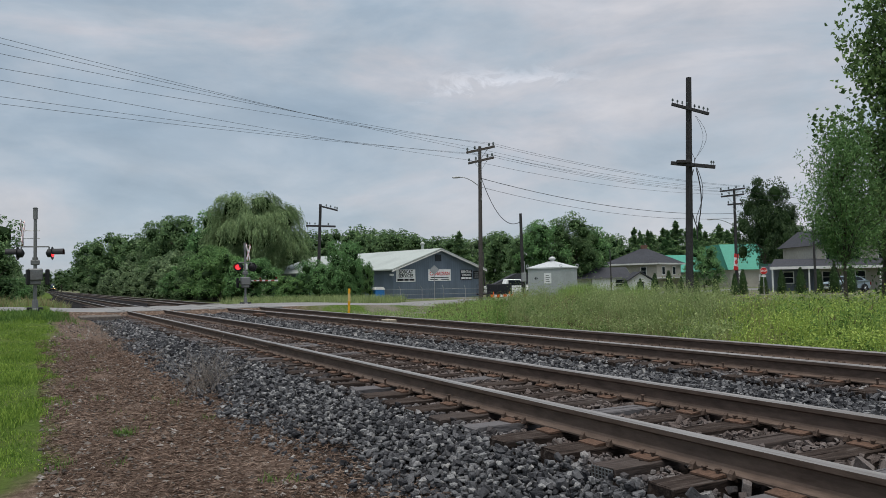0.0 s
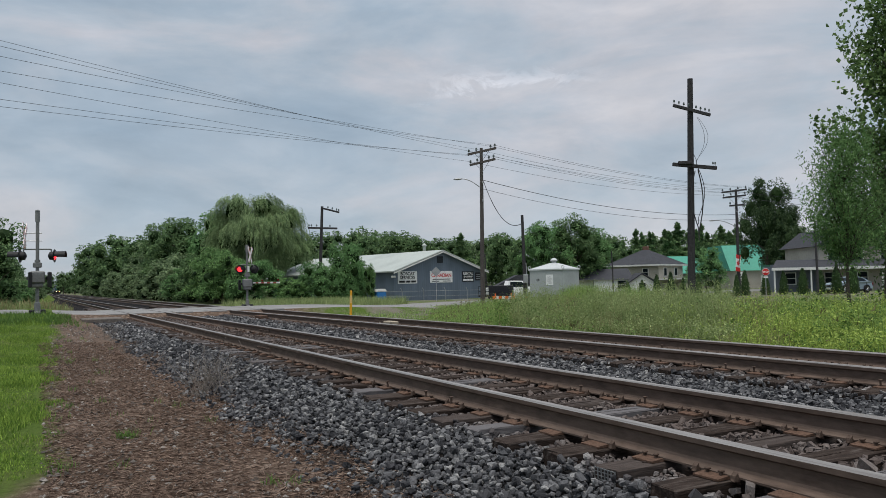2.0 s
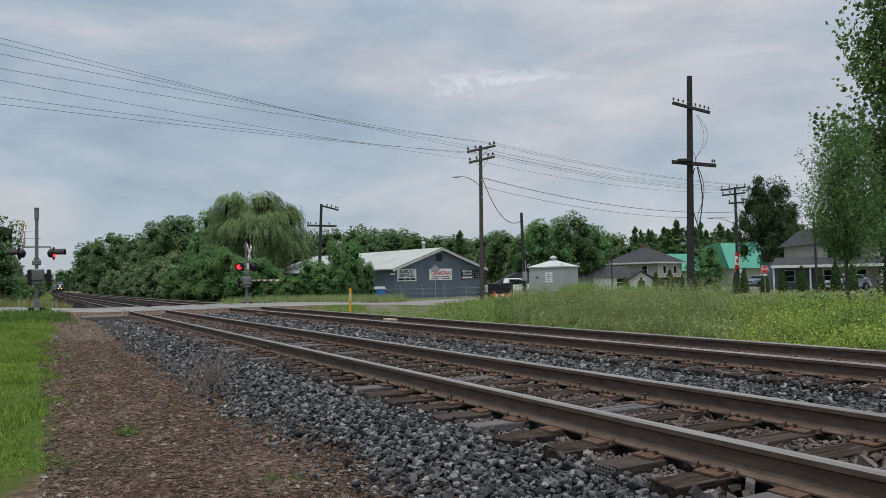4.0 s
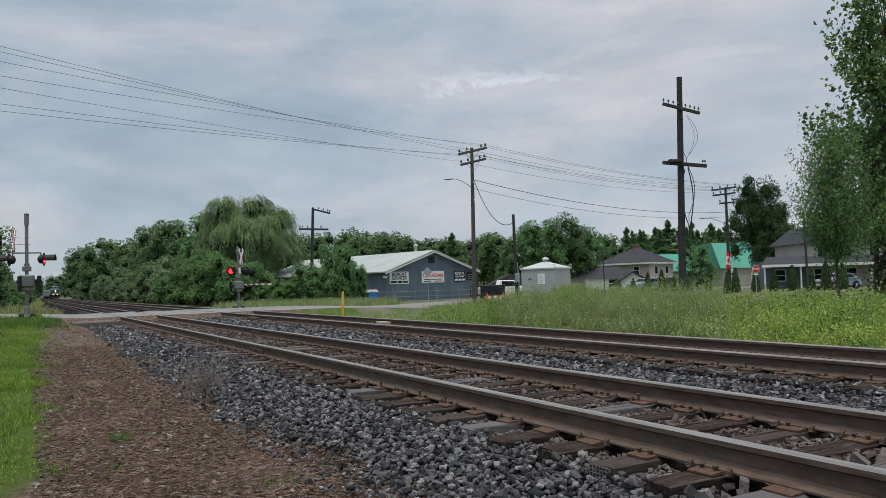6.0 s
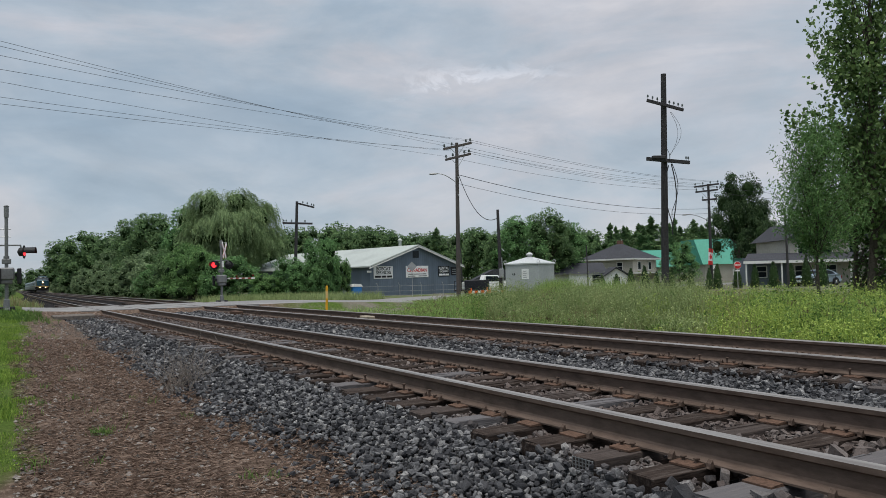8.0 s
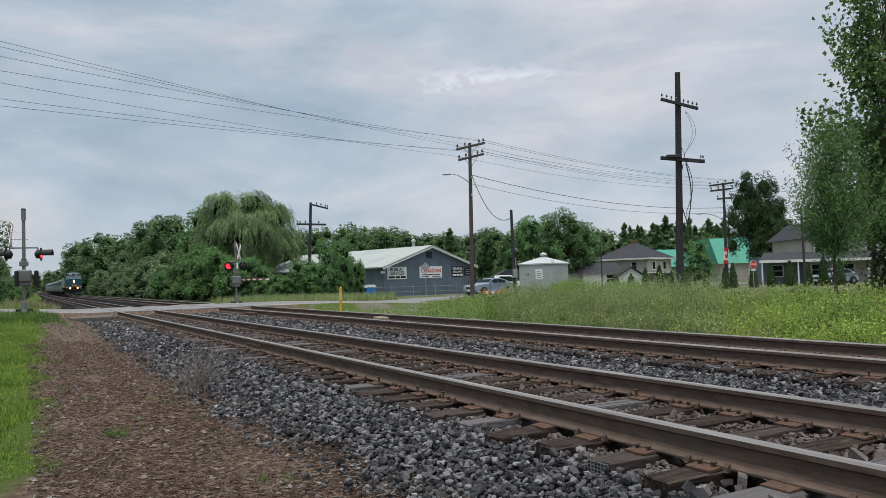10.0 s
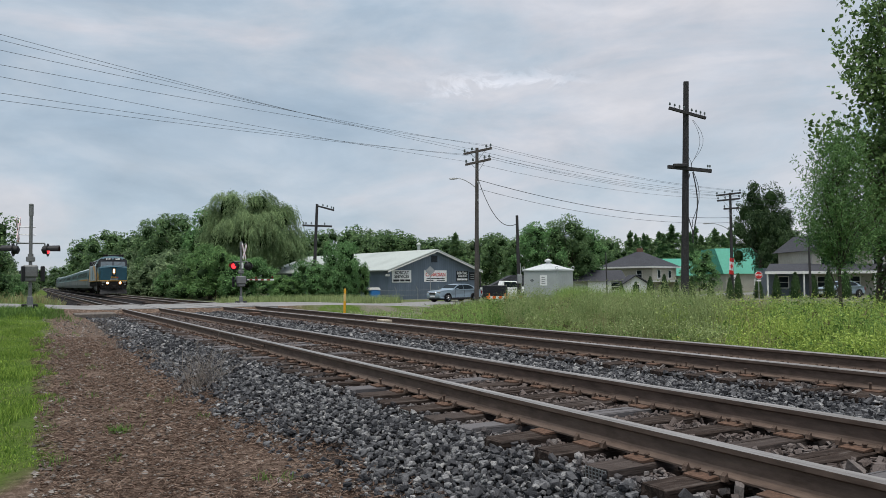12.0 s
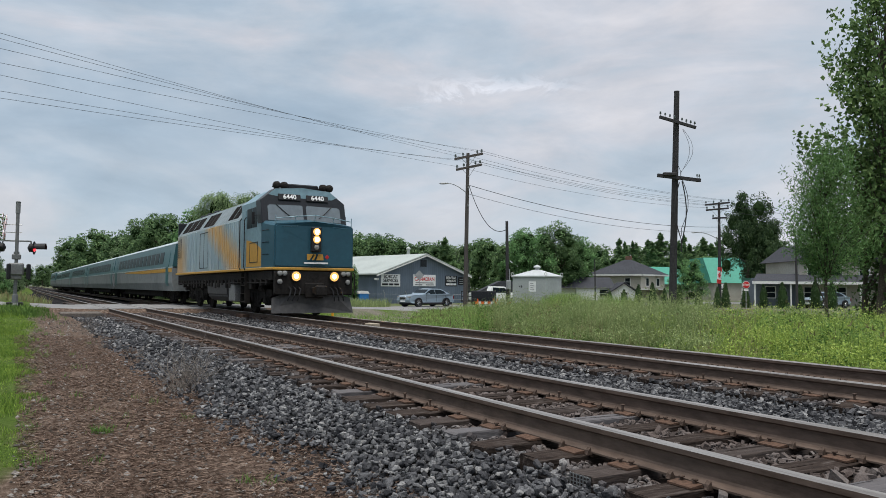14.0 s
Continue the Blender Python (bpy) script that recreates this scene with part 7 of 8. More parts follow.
# ---- trackside things ----
def cabinet():
    """The grey metal signal house: low hip roof, vent, lifting eyes, door."""
    x, y = street(6.05, 42.6)
    c = thing("signal_cabinet", pose(x, y, 0.0, 0, 0, GRID - 38), "grey metal signal house with low hipped roof and vent", "signal cabinet")
    w, d, h = 1.05, 0.90, 2.22
    bm = bmesh.new()
    box(bm, -w, w, -d, d, 0.05, h, 0.02)
    part("wall", bm, M_CAB, c, "pale grey steel walls")
    bm = bmesh.new()
    lo = [bm.verts.new((sx * (w + 0.05), sy * (d + 0.05), z)) for z in (h, h + 0.07) for sx, sy in ((-1, -1), (1, -1), (1, 1), (-1, 1))]
    hi = [bm.verts.new((sx * 0.12, sy * 0.12, h + 0.42)) for sx, sy in ((-1, -1), (1, -1), (1, 1), (-1, 1))]
    for i in range(4):
        j = (i + 1) % 4
        bm.faces.new((lo[i], lo[j], lo[4 + j], lo[4 + i]))
        bm.faces.new((lo[4 + i], lo[4 + j], hi[j], hi[i]))
    bm.faces.new(hi)
    bm.faces.new(lo[3::-1])
    part("roof", bm, M_CABROOF, c, "pale hipped steel roof")
    bm = bmesh.new()
    lathe(bm, ((0.12, h + 0.36), (0.12, h + 0.50), (0.20, h + 0.52), (0.20, h + 0.58), (0.10, h + 0.66), (0.04, h + 0.68)), 18)
    part("vent", bm, M_CABROOF, c, "round roof vent")
    for sx in (-1, 1):
        for sy in (-1, 1):
            bm = bmesh.new()
            pts = [(sx * w + 0.08 * math.cos(a), sy * d, h + 0.16 + 0.08 * math.sin(a)) for a in (k * math.pi / 6 for k in range(13))]
            tube(bm, pts, 0.018, 5)
            part("lifting_eye", bm, M_CABROOF, c)
    bm = bmesh.new()
    box(bm, -w - 0.02, -w, -0.55, 0.45, 0.15, 2.05, 0.006)
    door = part("door", bm, M_CAB, c, "flush grey steel door")
    bm = bmesh.new()
    box(bm, -w - 0.06, -w - 0.02, 0.28, 0.34, 1.0, 1.2, 0.008)
    part("handle", bm, M_BLACK, door)
    bm = bmesh.new()
    box(bm, 0.0, 0.44, -d - 0.012, -d - 0.003, 1.42, 1.98, 0.0)
    plate = part("notice", bm, M_WHITE, c, "white notice with dark lines")
    bm = bmesh.new()
    for k in range(4):
        box(bm, 0.10, 0.34 - 0.05 * (k % 2), -d - 0.016, -d - 0.012, 1.51 + 0.11 * k, 1.535 + 0.11 * k)
    part("writing_bar", bm, M_BLACK, plate)
    bm = bmesh.new()
    prism(bm, ((-0.62, 1.70), (-0.54, 1.78), (-0.54, 1.62)), -d - 0.012, -d - 0.003)
    prism(bm, ((-0.40, 1.70), (-0.48, 1.62), (-0.48, 1.78)), -d - 0.012, -d - 0.003)
    part("mark", bm, M_BLACK, c, "small black bow-tie mark")
    bm = bmesh.new()
    for sy in (-1, 1):
        box(bm, -w, w, sy * 0.8 - 0.08, sy * 0.8 + 0.08, -0.15, 0.05)
    part("skid", bm, M_DARKGALV, c)


M_CAB = plain("cabinet_grey_paint", (0.40, 0.42, 0.42), 0.5, 0.1, 10, 0.12, 0.05)
M_CABROOF = plain("cabinet_roof_paint", (0.50, 0.52, 0.52), 0.5, 0.15, 10, 0.15, 0.05)
cabinet()


def marker_post():
    x, y = 12.4, 32.0
    m = thing("marker_post", pose(x, y, float(lie(x, y)) - 0.05, 0, 1.5, 0), "slim yellow plastic cable marker post", "marker post")
    bm = bmesh.new()
    lathe(bm, ((0.055, 0.0), (0.055, 1.24), (0.052, 1.30), (0.03, 1.34)), 12)
    part("post", bm, M_YELLOW, m)
    bm = bmesh.new()
    lathe(bm, ((0.0565, 0.78), (0.0565, 1.12)), 12)
    part("sticker", bm, plain("sticker_orange", (0.75, 0.50, 0.20), 0.5, 0, 60, 0.4, 0), m, "faded label band")


marker_post()


def derail_box():
    """The pale switch boxes beside the far rails."""
    for x, y, w, mat in ((FAR_X + 0.12, 20.6, 0.30, M_TIMBER), (FAR_X - 0.75, 29.3, 0.5, M_RUST)):
        bm = bmesh.new()
        box(bm, -0.12, 0.12, -w, w, 0, 0.14, 0.02)
        for k in range(3):
            box(bm, -0.125, -0.118, -w + 0.1 + 0.34 * k, -w + 0.2 + 0.34 * k, 0.05, 0.10)
        tagged(part("rail_box", bm, mat, at=pose(x + (0.35 if mat is M_TIMBER else -0.3), y, 0.40)), "small pale box bolted beside the rail", "track fitting")


M_TIMBER = plain("pale_timber", (0.36, 0.31, 0.24), 0.9, 0, 12, 0.35, 0.4)
derail_box()


def slab():
    bm = bmesh.new()
    box(bm, 1.7, 3.2, 33.2, 34.9, 0.2, 0.50, 0.03)
    tagged(part("concrete_slab", bm, plain("stained_concrete", (0.15, 0.132, 0.118), 0.95, 0, 14, 0.4, 0.4, world=True)), "old concrete slab beside the crossing", "slab")
    for k, (x0, x1) in enumerate(((3.82, 5.12), (8.11, 9.41))):
        for j in range(4):
            bm = bmesh.new()
            box(bm, x0, x1, 35.95 + 2.02 * j, 37.93 + 2.02 * j, 0.50, 0.594, 0.012)
            part("crossing_panel", bm, M_PANEL, ROAD, "worn grey panel between the rails")
    for x in (3.25, 6.0, 7.5, 10.2):
        bm = bmesh.new()
        box(bm, x - 0.36, x + 0.36, 35.9, 44.0, 0.50, 0.592, 0.012)
        part("crossing_panel", bm, M_PANEL, ROAD, "worn grey panel beside the rails")


M_PANEL = plain("crossing_panel", (0.24, 0.235, 0.23), 0.9, 0, 25, 0.3, 0.3, world=True)
slab()


# ---- barn ----
def ribbed(name, colour, pitch, rough=0.5):
    """Metal sheeting with fine upright ribs in its relief."""
    s = Shader(name, rough, 0.1)
    c = s.ramp(s.noise(1.3, 5, 0.6, stretch=(1, 1, 0.3), world=False), (0.3, tuple(v * 0.8 for v in colour)), (0.7, tuple(v * 1.12 for v in colour)))
    w = s.node("ShaderNodeTexWave", Scale=1 / pitch / 3.0, Distortion=0.0)
    w.bands_direction = "X"
    s.l.new(s.where((1, 1, 0), world=False), w.inputs["Vector"])
    s.colour(s.mix(s.span(w.outputs["Fac"], 0.75, 1.0, 0, 0.35), c, tuple(v * 0.6 for v in colour)))
    s.bump(w.outputs["Fac"], 0.5, 0.02)
    return s.m


M_BARN = ribbed("blue_grey_siding", (0.118, 0.152, 0.196), 0.3)
M_BARNROOF = plain("pale_metal_roof", (0.40, 0.43, 0.40), 0.5, 0.1, 5, 0.12, 0.03)
M_TRIM = plain("white_trim", (0.66, 0.66, 0.64), 0.6, 0, 12, 0.12, 0.03)


def barn():
    m = Matrix.Translation((31.1, 68.4, 0)) @ Matrix.Rotation(math.atan2(0.227, 0.973), 4, "Z")
    b = thing("barn", m, "blue-grey metal-sided barn with pale low roof and signs", "barn")
    W, L, E, R = 12.0, 24.0, 2.95, 4.95
    bm = bmesh.new()
    prism(bm, ((0, -0.1), (W, -0.1), (W, E), (W / 2, R), (0, E)), 0, L)
    part("wall", bm, M_BARN, b, "blue-grey ribbed siding")
    for s in (0, 1):
        bm = bmesh.new()
        x0, x1 = (-0.45, W / 2) if s == 0 else (W + 0.45, W / 2)
        dz = (R - E) / (W / 2) * 0.45
        o = ((x0, E - dz + 0.03), (x1, R + 0.03), (x1, R + 0.15), (x0, E - dz + 0.15))
        prism(bm, o if s == 0 else o[::-1], -0.5, L + 0.5)
        part("roof", bm, M_BARNROOF, b, "pale metal roof sheet")
        bm = bmesh.new()
        prism(bm, [(x, z - 0.16) for x, z in (o if s == 0 else o[::-1])], -0.53, -0.49)
        part("bargeboard", bm, M_TRIM, b, "pale roof edge board")
    bm = bmesh.new()
    box(bm, 5.55, 6.35, -0.04, 0.0, 3.75, 4.45)
    for k in range(6):
        box(bm, 5.58, 6.32, -0.07, -0.03, 3.80 + 0.11 * k, 3.86 + 0.11 * k)
    part("louvre", bm, M_BARNDARK, b, "dark gable louvre")
    for x0, x1, z0, z1, mat, lines in ((0.42, 2.85, 1.70, 2.92, M_WHITE, "b"), (4.56, 7.6, 1.75, 2.93, M_WHITE, "c"), (9.0, 10.65, 1.78, 2.88, M_SIGNBLACK, "r"), (10.85, 11.75, 1.9, 2.75, M_SIGNBLACK, "x")):
        bm = bmesh.new()
        box(bm, x0, x1, -0.05, -0.005, z0, z1, 0.006)
        sign = part("sign", bm, mat, b, {"b": "white board with black lettering", "c": "white board with red lettering", "r": "black board with white lettering", "x": "small dark board"}[lines])
        c = (x0 + x1) / 2
        ink = M_BLACK if mat is M_WHITE else M_WHITE
        if lines == "b":
            letters("BOBCAT", 0.46, ink, sign, Matrix.Translation((c, -0.055, z1 - 0.26)) @ FRONT)
            letters("SERVICES", 0.46, ink, sign, Matrix.Translation((c, -0.055, z1 - 0.64)) @ FRONT)
        if lines == "c":
            letters("CANADIAN", 0.52, M_RED, sign, Matrix.Translation((c, -0.055, z1 - 0.46)) @ FRONT)
        if lines == "r":
            letters("RENTAL", 0.40, ink, sign, Matrix.Translation((c, -0.055, z1 - 0.24)) @ FRONT)
            letters("ENQUIRIES", 0.26, ink, sign, Matrix.Translation((c, -0.055, z1 - 0.57)) @ FRONT)
        bm = bmesh.new()
        w = (x1 - x0) / 2
        if lines == "c":
            box(bm, c - w * 0.8, c + w * 0.8, -0.058, -0.05, z0 + 0.30, z0 + 0.38)
            box(bm, c - w * 0.85, c - w * 0.2, -0.058, -0.05, z0 + 0.10, z0 + 0.18)
            box(bm, c + w * 0.1, c + w * 0.85, -0.058, -0.05, z0 + 0.10, z0 + 0.18)
        elif lines == "x":
            for k in range(3):
                box(bm, c - w * 0.6, c + w * 0.6, -0.058, -0.05, z0 + 0.15 + 0.22 * k, z0 + 0.22 + 0.22 * k)
        else:
            box(bm, c - w * 0.88, c - w * 0.25, -0.058, -0.05, z0 + 0.10, z0 + 0.30)
            box(bm, c - w * 0.17, c + w * 0.28, -0.058, -0.05, z0 + 0.10, z0 + 0.30)
            box(bm, c + w * 0.36, c + w * 0.88, -0.058, -0.05, z0 + 0.10, z0 + 0.30)
        part("writing_bar", bm, M_GALV if lines == "x" else ink, sign)
    for x in (-0.25,):
        bm = bmesh.new()
        box(bm, -0.35, 0.02, -0.25, 0.05, 2.3, 2.5, 0.03)
        part("wall_lamp", bm, M_TRIM, b, "white wall lamp")
    bm = bmesh.new()
    rod(bm, (6.4, 3, 5.0), (6.4, 3, 5.7), 0.16, 0.16, 10)
    lathe(bm, ((0.26, 5.65), (0.26, 5.75), (0.05, 5.95)), 12, Matrix.Translation((6.4, 3, 0)))
    part("roof_vent", bm, M_BARNROOF, b)


M_BARNDARK = plain("dark_louvre_paint", (0.035, 0.042, 0.05), 0.6, 0, 10, 0.2, 0.05)
M_SIGNBLACK = plain("black_sign_board", (0.018, 0.020, 0.024), 0.5, 0, 10, 0.2, 0.02)
barn()


# ---- houses ----
M_SHINGLE = plain("dark_shingles", (0.060, 0.062, 0.070), 0.9, 0, 7, 0.3, 0.3)
M_GREENROOF = plain("green_metal_roof", (0.060, 0.27, 0.195), 0.5, 0.05, 3, 0.12, 0.05)
M_SIDING = plain("beige_siding", (0.42, 0.395, 0.345), 0.75, 0, 6, 0.15, 0.1)
M_WHITEWALL = plain("white_siding", (0.74, 0.74, 0.72), 0.75, 0, 6, 0.12, 0.1)
M_GREYWALL = plain("blue_grey_clapboard", (0.13, 0.15, 0.18), 0.7, 0, 6, 0.15, 0.1)
M_BRICK = plain("brown_brick", (0.17, 0.10, 0.075), 0.9, 0, 16, 0.3, 0.2)


def window_on(house, x, z, w, h, y, frame_mat=None, parent_wall=None):
    """A framed sash window on a wall that faces -y."""
    bm = bmesh.new()
    for a, b, c, d in ((-w / 2 - 0.09, -w / 2, -h / 2 - 0.09, h / 2 + 0.09), (w / 2, w / 2 + 0.09, -h / 2 - 0.09, h / 2 + 0.09), (-w / 2, w / 2, h / 2, h / 2 + 0.09), (-w / 2, w / 2, -h / 2 - 0.09, -h / 2), (-w / 2, w / 2, -0.03, 0.03)):
        box(bm, a, b, -0.05, 0.03, c, d)
    fr = part("window", bm, frame_mat or M_TRIM, house, "white sash window", at=pose(x, y, z))
    bm = bmesh.new()
    box(bm, -w / 2, w / 2, -0.005, 0.02, -h / 2, h / 2)
    part("pane", bm, M_GLASS, fr, "dark window glass")


def hip_roof(bm, x0, x1, y0, y1, z0, z1, ridge):
    """A hipped roof over a rectangle; ridge: half its ridge's length."""
    cx, cy = (x0 + x1) / 2, (y0 + y1) / 2
    e = [bm.verts.new(p) for p in ((x0, y0, z0), (x1, y0, z0), (x1, y1, z0), (x0, y1, z0))]
    if (x1 - x0) >= (y1 - y0):
        t = [bm.verts.new((cx - ridge, cy, z1)), bm.verts.new((cx + ridge, cy, z1))]
        fs = ((e[0], e[1], t[1], t[0]), (e[1], e[2], t[1]), (e[2], e[3], t[0], t[1]), (e[3], e[0], t[0]))
    else:
        t = [bm.verts.new((cx, cy - ridge, z1)), bm.verts.new((cx, cy + ridge, z1))]
        fs = ((e[0], e[1], t[0]), (e[1], e[2], t[1], t[0]), (e[2], e[3], t[1]), (e[3], e[0], t[0], t[1]))
    for f in fs:
        bm.faces.new(f)
    b = [bm.verts.new(v.co - Vector((0, 0, 0.22))) for v in e]
    for i in range(4):
        j = (i + 1) % 4
        bm.faces.new((e[i], b[i], b[j], e[j]))
    bm.faces.new(b[::-1])
    bmesh.ops.recalc_face_normals(bm, faces=bm.faces[:])


def at_grid(right, ahead, turn=0.0):
    x, y = street(right, ahead)
    return pose(x, y, 0, 0, 0, GRID + turn)


def houses():
    # two-storey house with dark hipped roof; its corner points towards the road
    h = thing("house", at_grid(32.8, 118, -42), "two-storey beige house with dark hipped roof and chimney", "house")
    bm = bmesh.new()
    box(bm, -8.6, 0, 0, 8.4, -0.1, 3.85)
    part("wall", bm, M_SIDING, h, "beige siding")
    bm = bmesh.new()
    hip_roof(bm, -9.2, 0.6, -0.6, 9.0, 3.95, 6.4, 0.6)
    part("roof", bm, M_SHINGLE, h, "dark shingle hipped roof")
    bm = bmesh.new()
    box(bm, -9.22, 0.62, -0.62, -0.58, 3.72, 3.96)
    box(bm, 0.58, 0.62, -0.62, 9.0, 3.72, 3.96)
    part("fascia", bm, M_TRIM, h)
    for x in (-6.6, -2.2):
        window_on(h, x, 2.75, 0.85, 1.15, -0.01)
    # right-hand wall
    for y in (2.2, 5.9):
        bm = bmesh.new()
        box(bm, -0.02, 0.04, y - 0.55, y + 0.55, 2.05, 3.45)
        w = part("window", bm, M_TRIM, h, "white window frame")
        bm = bmesh.new()
        box(bm, 0.03, 0.055, y - 0.42, y + 0.42, 2.18, 3.32)
        part("pane", bm, M_GLASS, w)
    bm = bmesh.new()
    box(bm, 0.0, 2.0, -0.4, 9.0, 1.55, 1.72)
    box(bm, 1.7, 1.9, 8.6, 8.8, -0.1, 1.6)
    box(bm, 1.7, 1.9, -0.2, 0.0, -0.1, 1.6)
    part("porch_roof", bm, M_TRIM, h, "low white porch roof")
    bm = bmesh.new()
    box(bm, -4.9, -4.1, 4.4, 5.2, 5.6, 7.0, 0.03)
    part("chimney", bm, M_BRICK, h, "brown brick chimney")
    # white single-storey building in front of it
    h = thing("garage", at_grid(20.9, 108, 0), "low white building with dark gable roof", "building")
    bm = bmesh.new()
    box(bm, 0, 5.2, 0, 7, -0.1, 1.75)
    box(bm, -3.0, 0, 1.0, 7, -0.1, 1.75)
    part("wall", bm, M_WHITEWALL, h, "white walls")
    bm = bmesh.new()
    prism(bm, ((-0.1, 0), (7.4, 0), (3.65, 1.6)), -3.3, 5.6, Matrix.Translation((0, -0.2, 1.7)) @ Matrix.Rotation(radians(90), 4, "Z") @ Matrix.Diagonal((1, -1, 1, 1)))
    part("roof", bm, M_SHINGLE, h, "dark shingle roof")
    window_on(h, 3.9, 0.95, 1.2, 1.1, -0.02)
    h = thing("annex", at_grid(25.3, 106, 0), "small white gabled annex", "building")
    bm = bmesh.new()
    prism(bm, ((0, -0.1), (3.7, -0.1), (3.7, 1.15), (1.85, 2.35), (0, 1.15)), 0, 4)
    part("wall", bm, M_WHITEWALL, h)
    bm = bmesh.new()
    prism(bm, ((-0.3, 1.05), (1.85, 2.42), (4.0, 1.05), (4.0, 1.2), (1.85, 2.58), (-0.3, 1.2)), -0.35, 4)
    part("roof", bm, M_SHINGLE, h, "dark roof with pale edge")
    window_on(h, 1.85, 0.7, 0.9, 0.9, -0.02)
    # green-roofed building
    h = thing("green_roof_building", at_grid(34.6, 128, 0), "long beige building with green metal roof", "building")
    bm = bmesh.new()
    box(bm, 0, 17.8, 0, 14, -0.1, 2.6)
    part("wall", bm, M_SIDING, h, "beige walls")
    bm = bmesh.new()
    prism(bm, ((-0.5, 2.5), (14.5, 2.5), (7.0, 5.6)), -1.2, 18.3, Matrix.Rotation(radians(90), 4, "Z") @ Matrix.Diagonal((1, -1, 1, 1)))
    part("roof", bm, M_GREENROOF, h, "green ribbed metal roof")
    h = thing("green_roof_building", at_grid(43.0, 115, 0), "tall beige building with steep green roof", "building")
    bm = bmesh.new()
    box(bm, 0, 7.5, 0, 12, -0.1, 2.75)
    part("wall", bm, M_SIDING, h, "beige walls")
    bm = bmesh.new()
    prism(bm, ((-0.5, 2.65), (12.5, 2.65), (9.0, 6.6), (3.0, 6.6)), -0.5, 7.9, Matrix.Rotation(radians(90), 4, "Z") @ Matrix.Diagonal((1, -1, 1, 1)))
    part("roof", bm, M_GREENROOF, h, "steep green metal roof")
    bm = bmesh.new()
    box(bm, 4.2, 6.4, -0.05, 0.0, 0, 1.9)
    part("door", bm, M_TRIM, h, "white door panel")
    # house with porch behind the sapling
    h = thing("porch_house", at_grid(34.4, 80, 0), "pale house with long porch and white trim", "house")
    bm = bmesh.new()
    box(bm, 4.6, 15, 0, 8, -0.1, 4.8)
    part("wall", bm, M_SIDING, h, "pale siding")
    bm = bmesh.new()
    box(bm, 0, 4.55, 0.1, 3.0, -0.1, 2.9)
    part("wing_wall", bm, M_GREYWALL, h, "blue-grey clapboard wing under the porch")
    bm = bmesh.new()
    vs = prism(bm, ((-1.4, 2.35), (14.5, 2.35), (14.5, 2.5), (-1.4, 2.5)), -2.4, 0.2)
    for v in vs:
        if v.co.y > 0:
            v.co.z += 0.85
            if v.co.x < 0:
                v.co.x += 1.6
    part("porch_roof", bm, M_SHINGLE, h, "dark sloping porch roof")
    bm = bmesh.new()
    box(bm, -1.42, 14.5, -2.45, -2.38, 2.25, 2.52)
    part("gutter", bm, M_TRIM, h, "white eaves board")
    for x in (-1.1, 2.6, 6.2, 9.8, 13.4):
        bm = bmesh.new()
        box(bm, x - 0.065, x + 0.065, -2.33, -2.20, -0.1, 2.3, 0.01)
        part("porch_post", bm, M_TRIM, h, "white porch post")
    for x, z in ((1.5, 1.4), (5.6, 1.4), (9.0, 1.4), (6.0, 3.75), (8.6, 3.75), (11.5, 3.75)):
        window_on(h, x, z, 1.0, 1.1, -0.02)
    bm = bmesh.new()
    prism(bm, ((4.1, 4.7), (15.5, 4.7), (13, 6.6), (6.6, 6.6)), -0.5, 8.5)
    part("roof", bm, M_SHINGLE, h, "dark shingle roof")


houses()


# ---- signs, fences and small things by the street ----
M_SKYBLUE = plain("blue_plastic", (0.035, 0.17, 0.42), 0.45, 0, 10, 0.15, 0.03)
M_ORANGE = plain("orange_plastic", (0.75, 0.14, 0.025), 0.5, 0, 10, 0.2, 0.03)


def sign_post(name, right, ahead, label, top):
    x, y = street(right, ahead)
    s = thing(name, pose(x, y, 0, 0, 0, GRID), label, "road sign")
    bm = bmesh.new()
    box(bm, -0.03, 0.03, -0.03, 0.03, -0.1, top, 0.008)
    part("post", bm, M_GALV, s)
    return s


def disc(outline, thick=0.012):
    bm = bmesh.new()
    prism(bm, outline, -thick, 0)
    return bm


def ngon(n, r, turn):
    return [(r * math.cos(turn + 2 * math.pi * k / n), r * math.sin(turn + 2 * math.pi * k / n)) for k in range(n)]


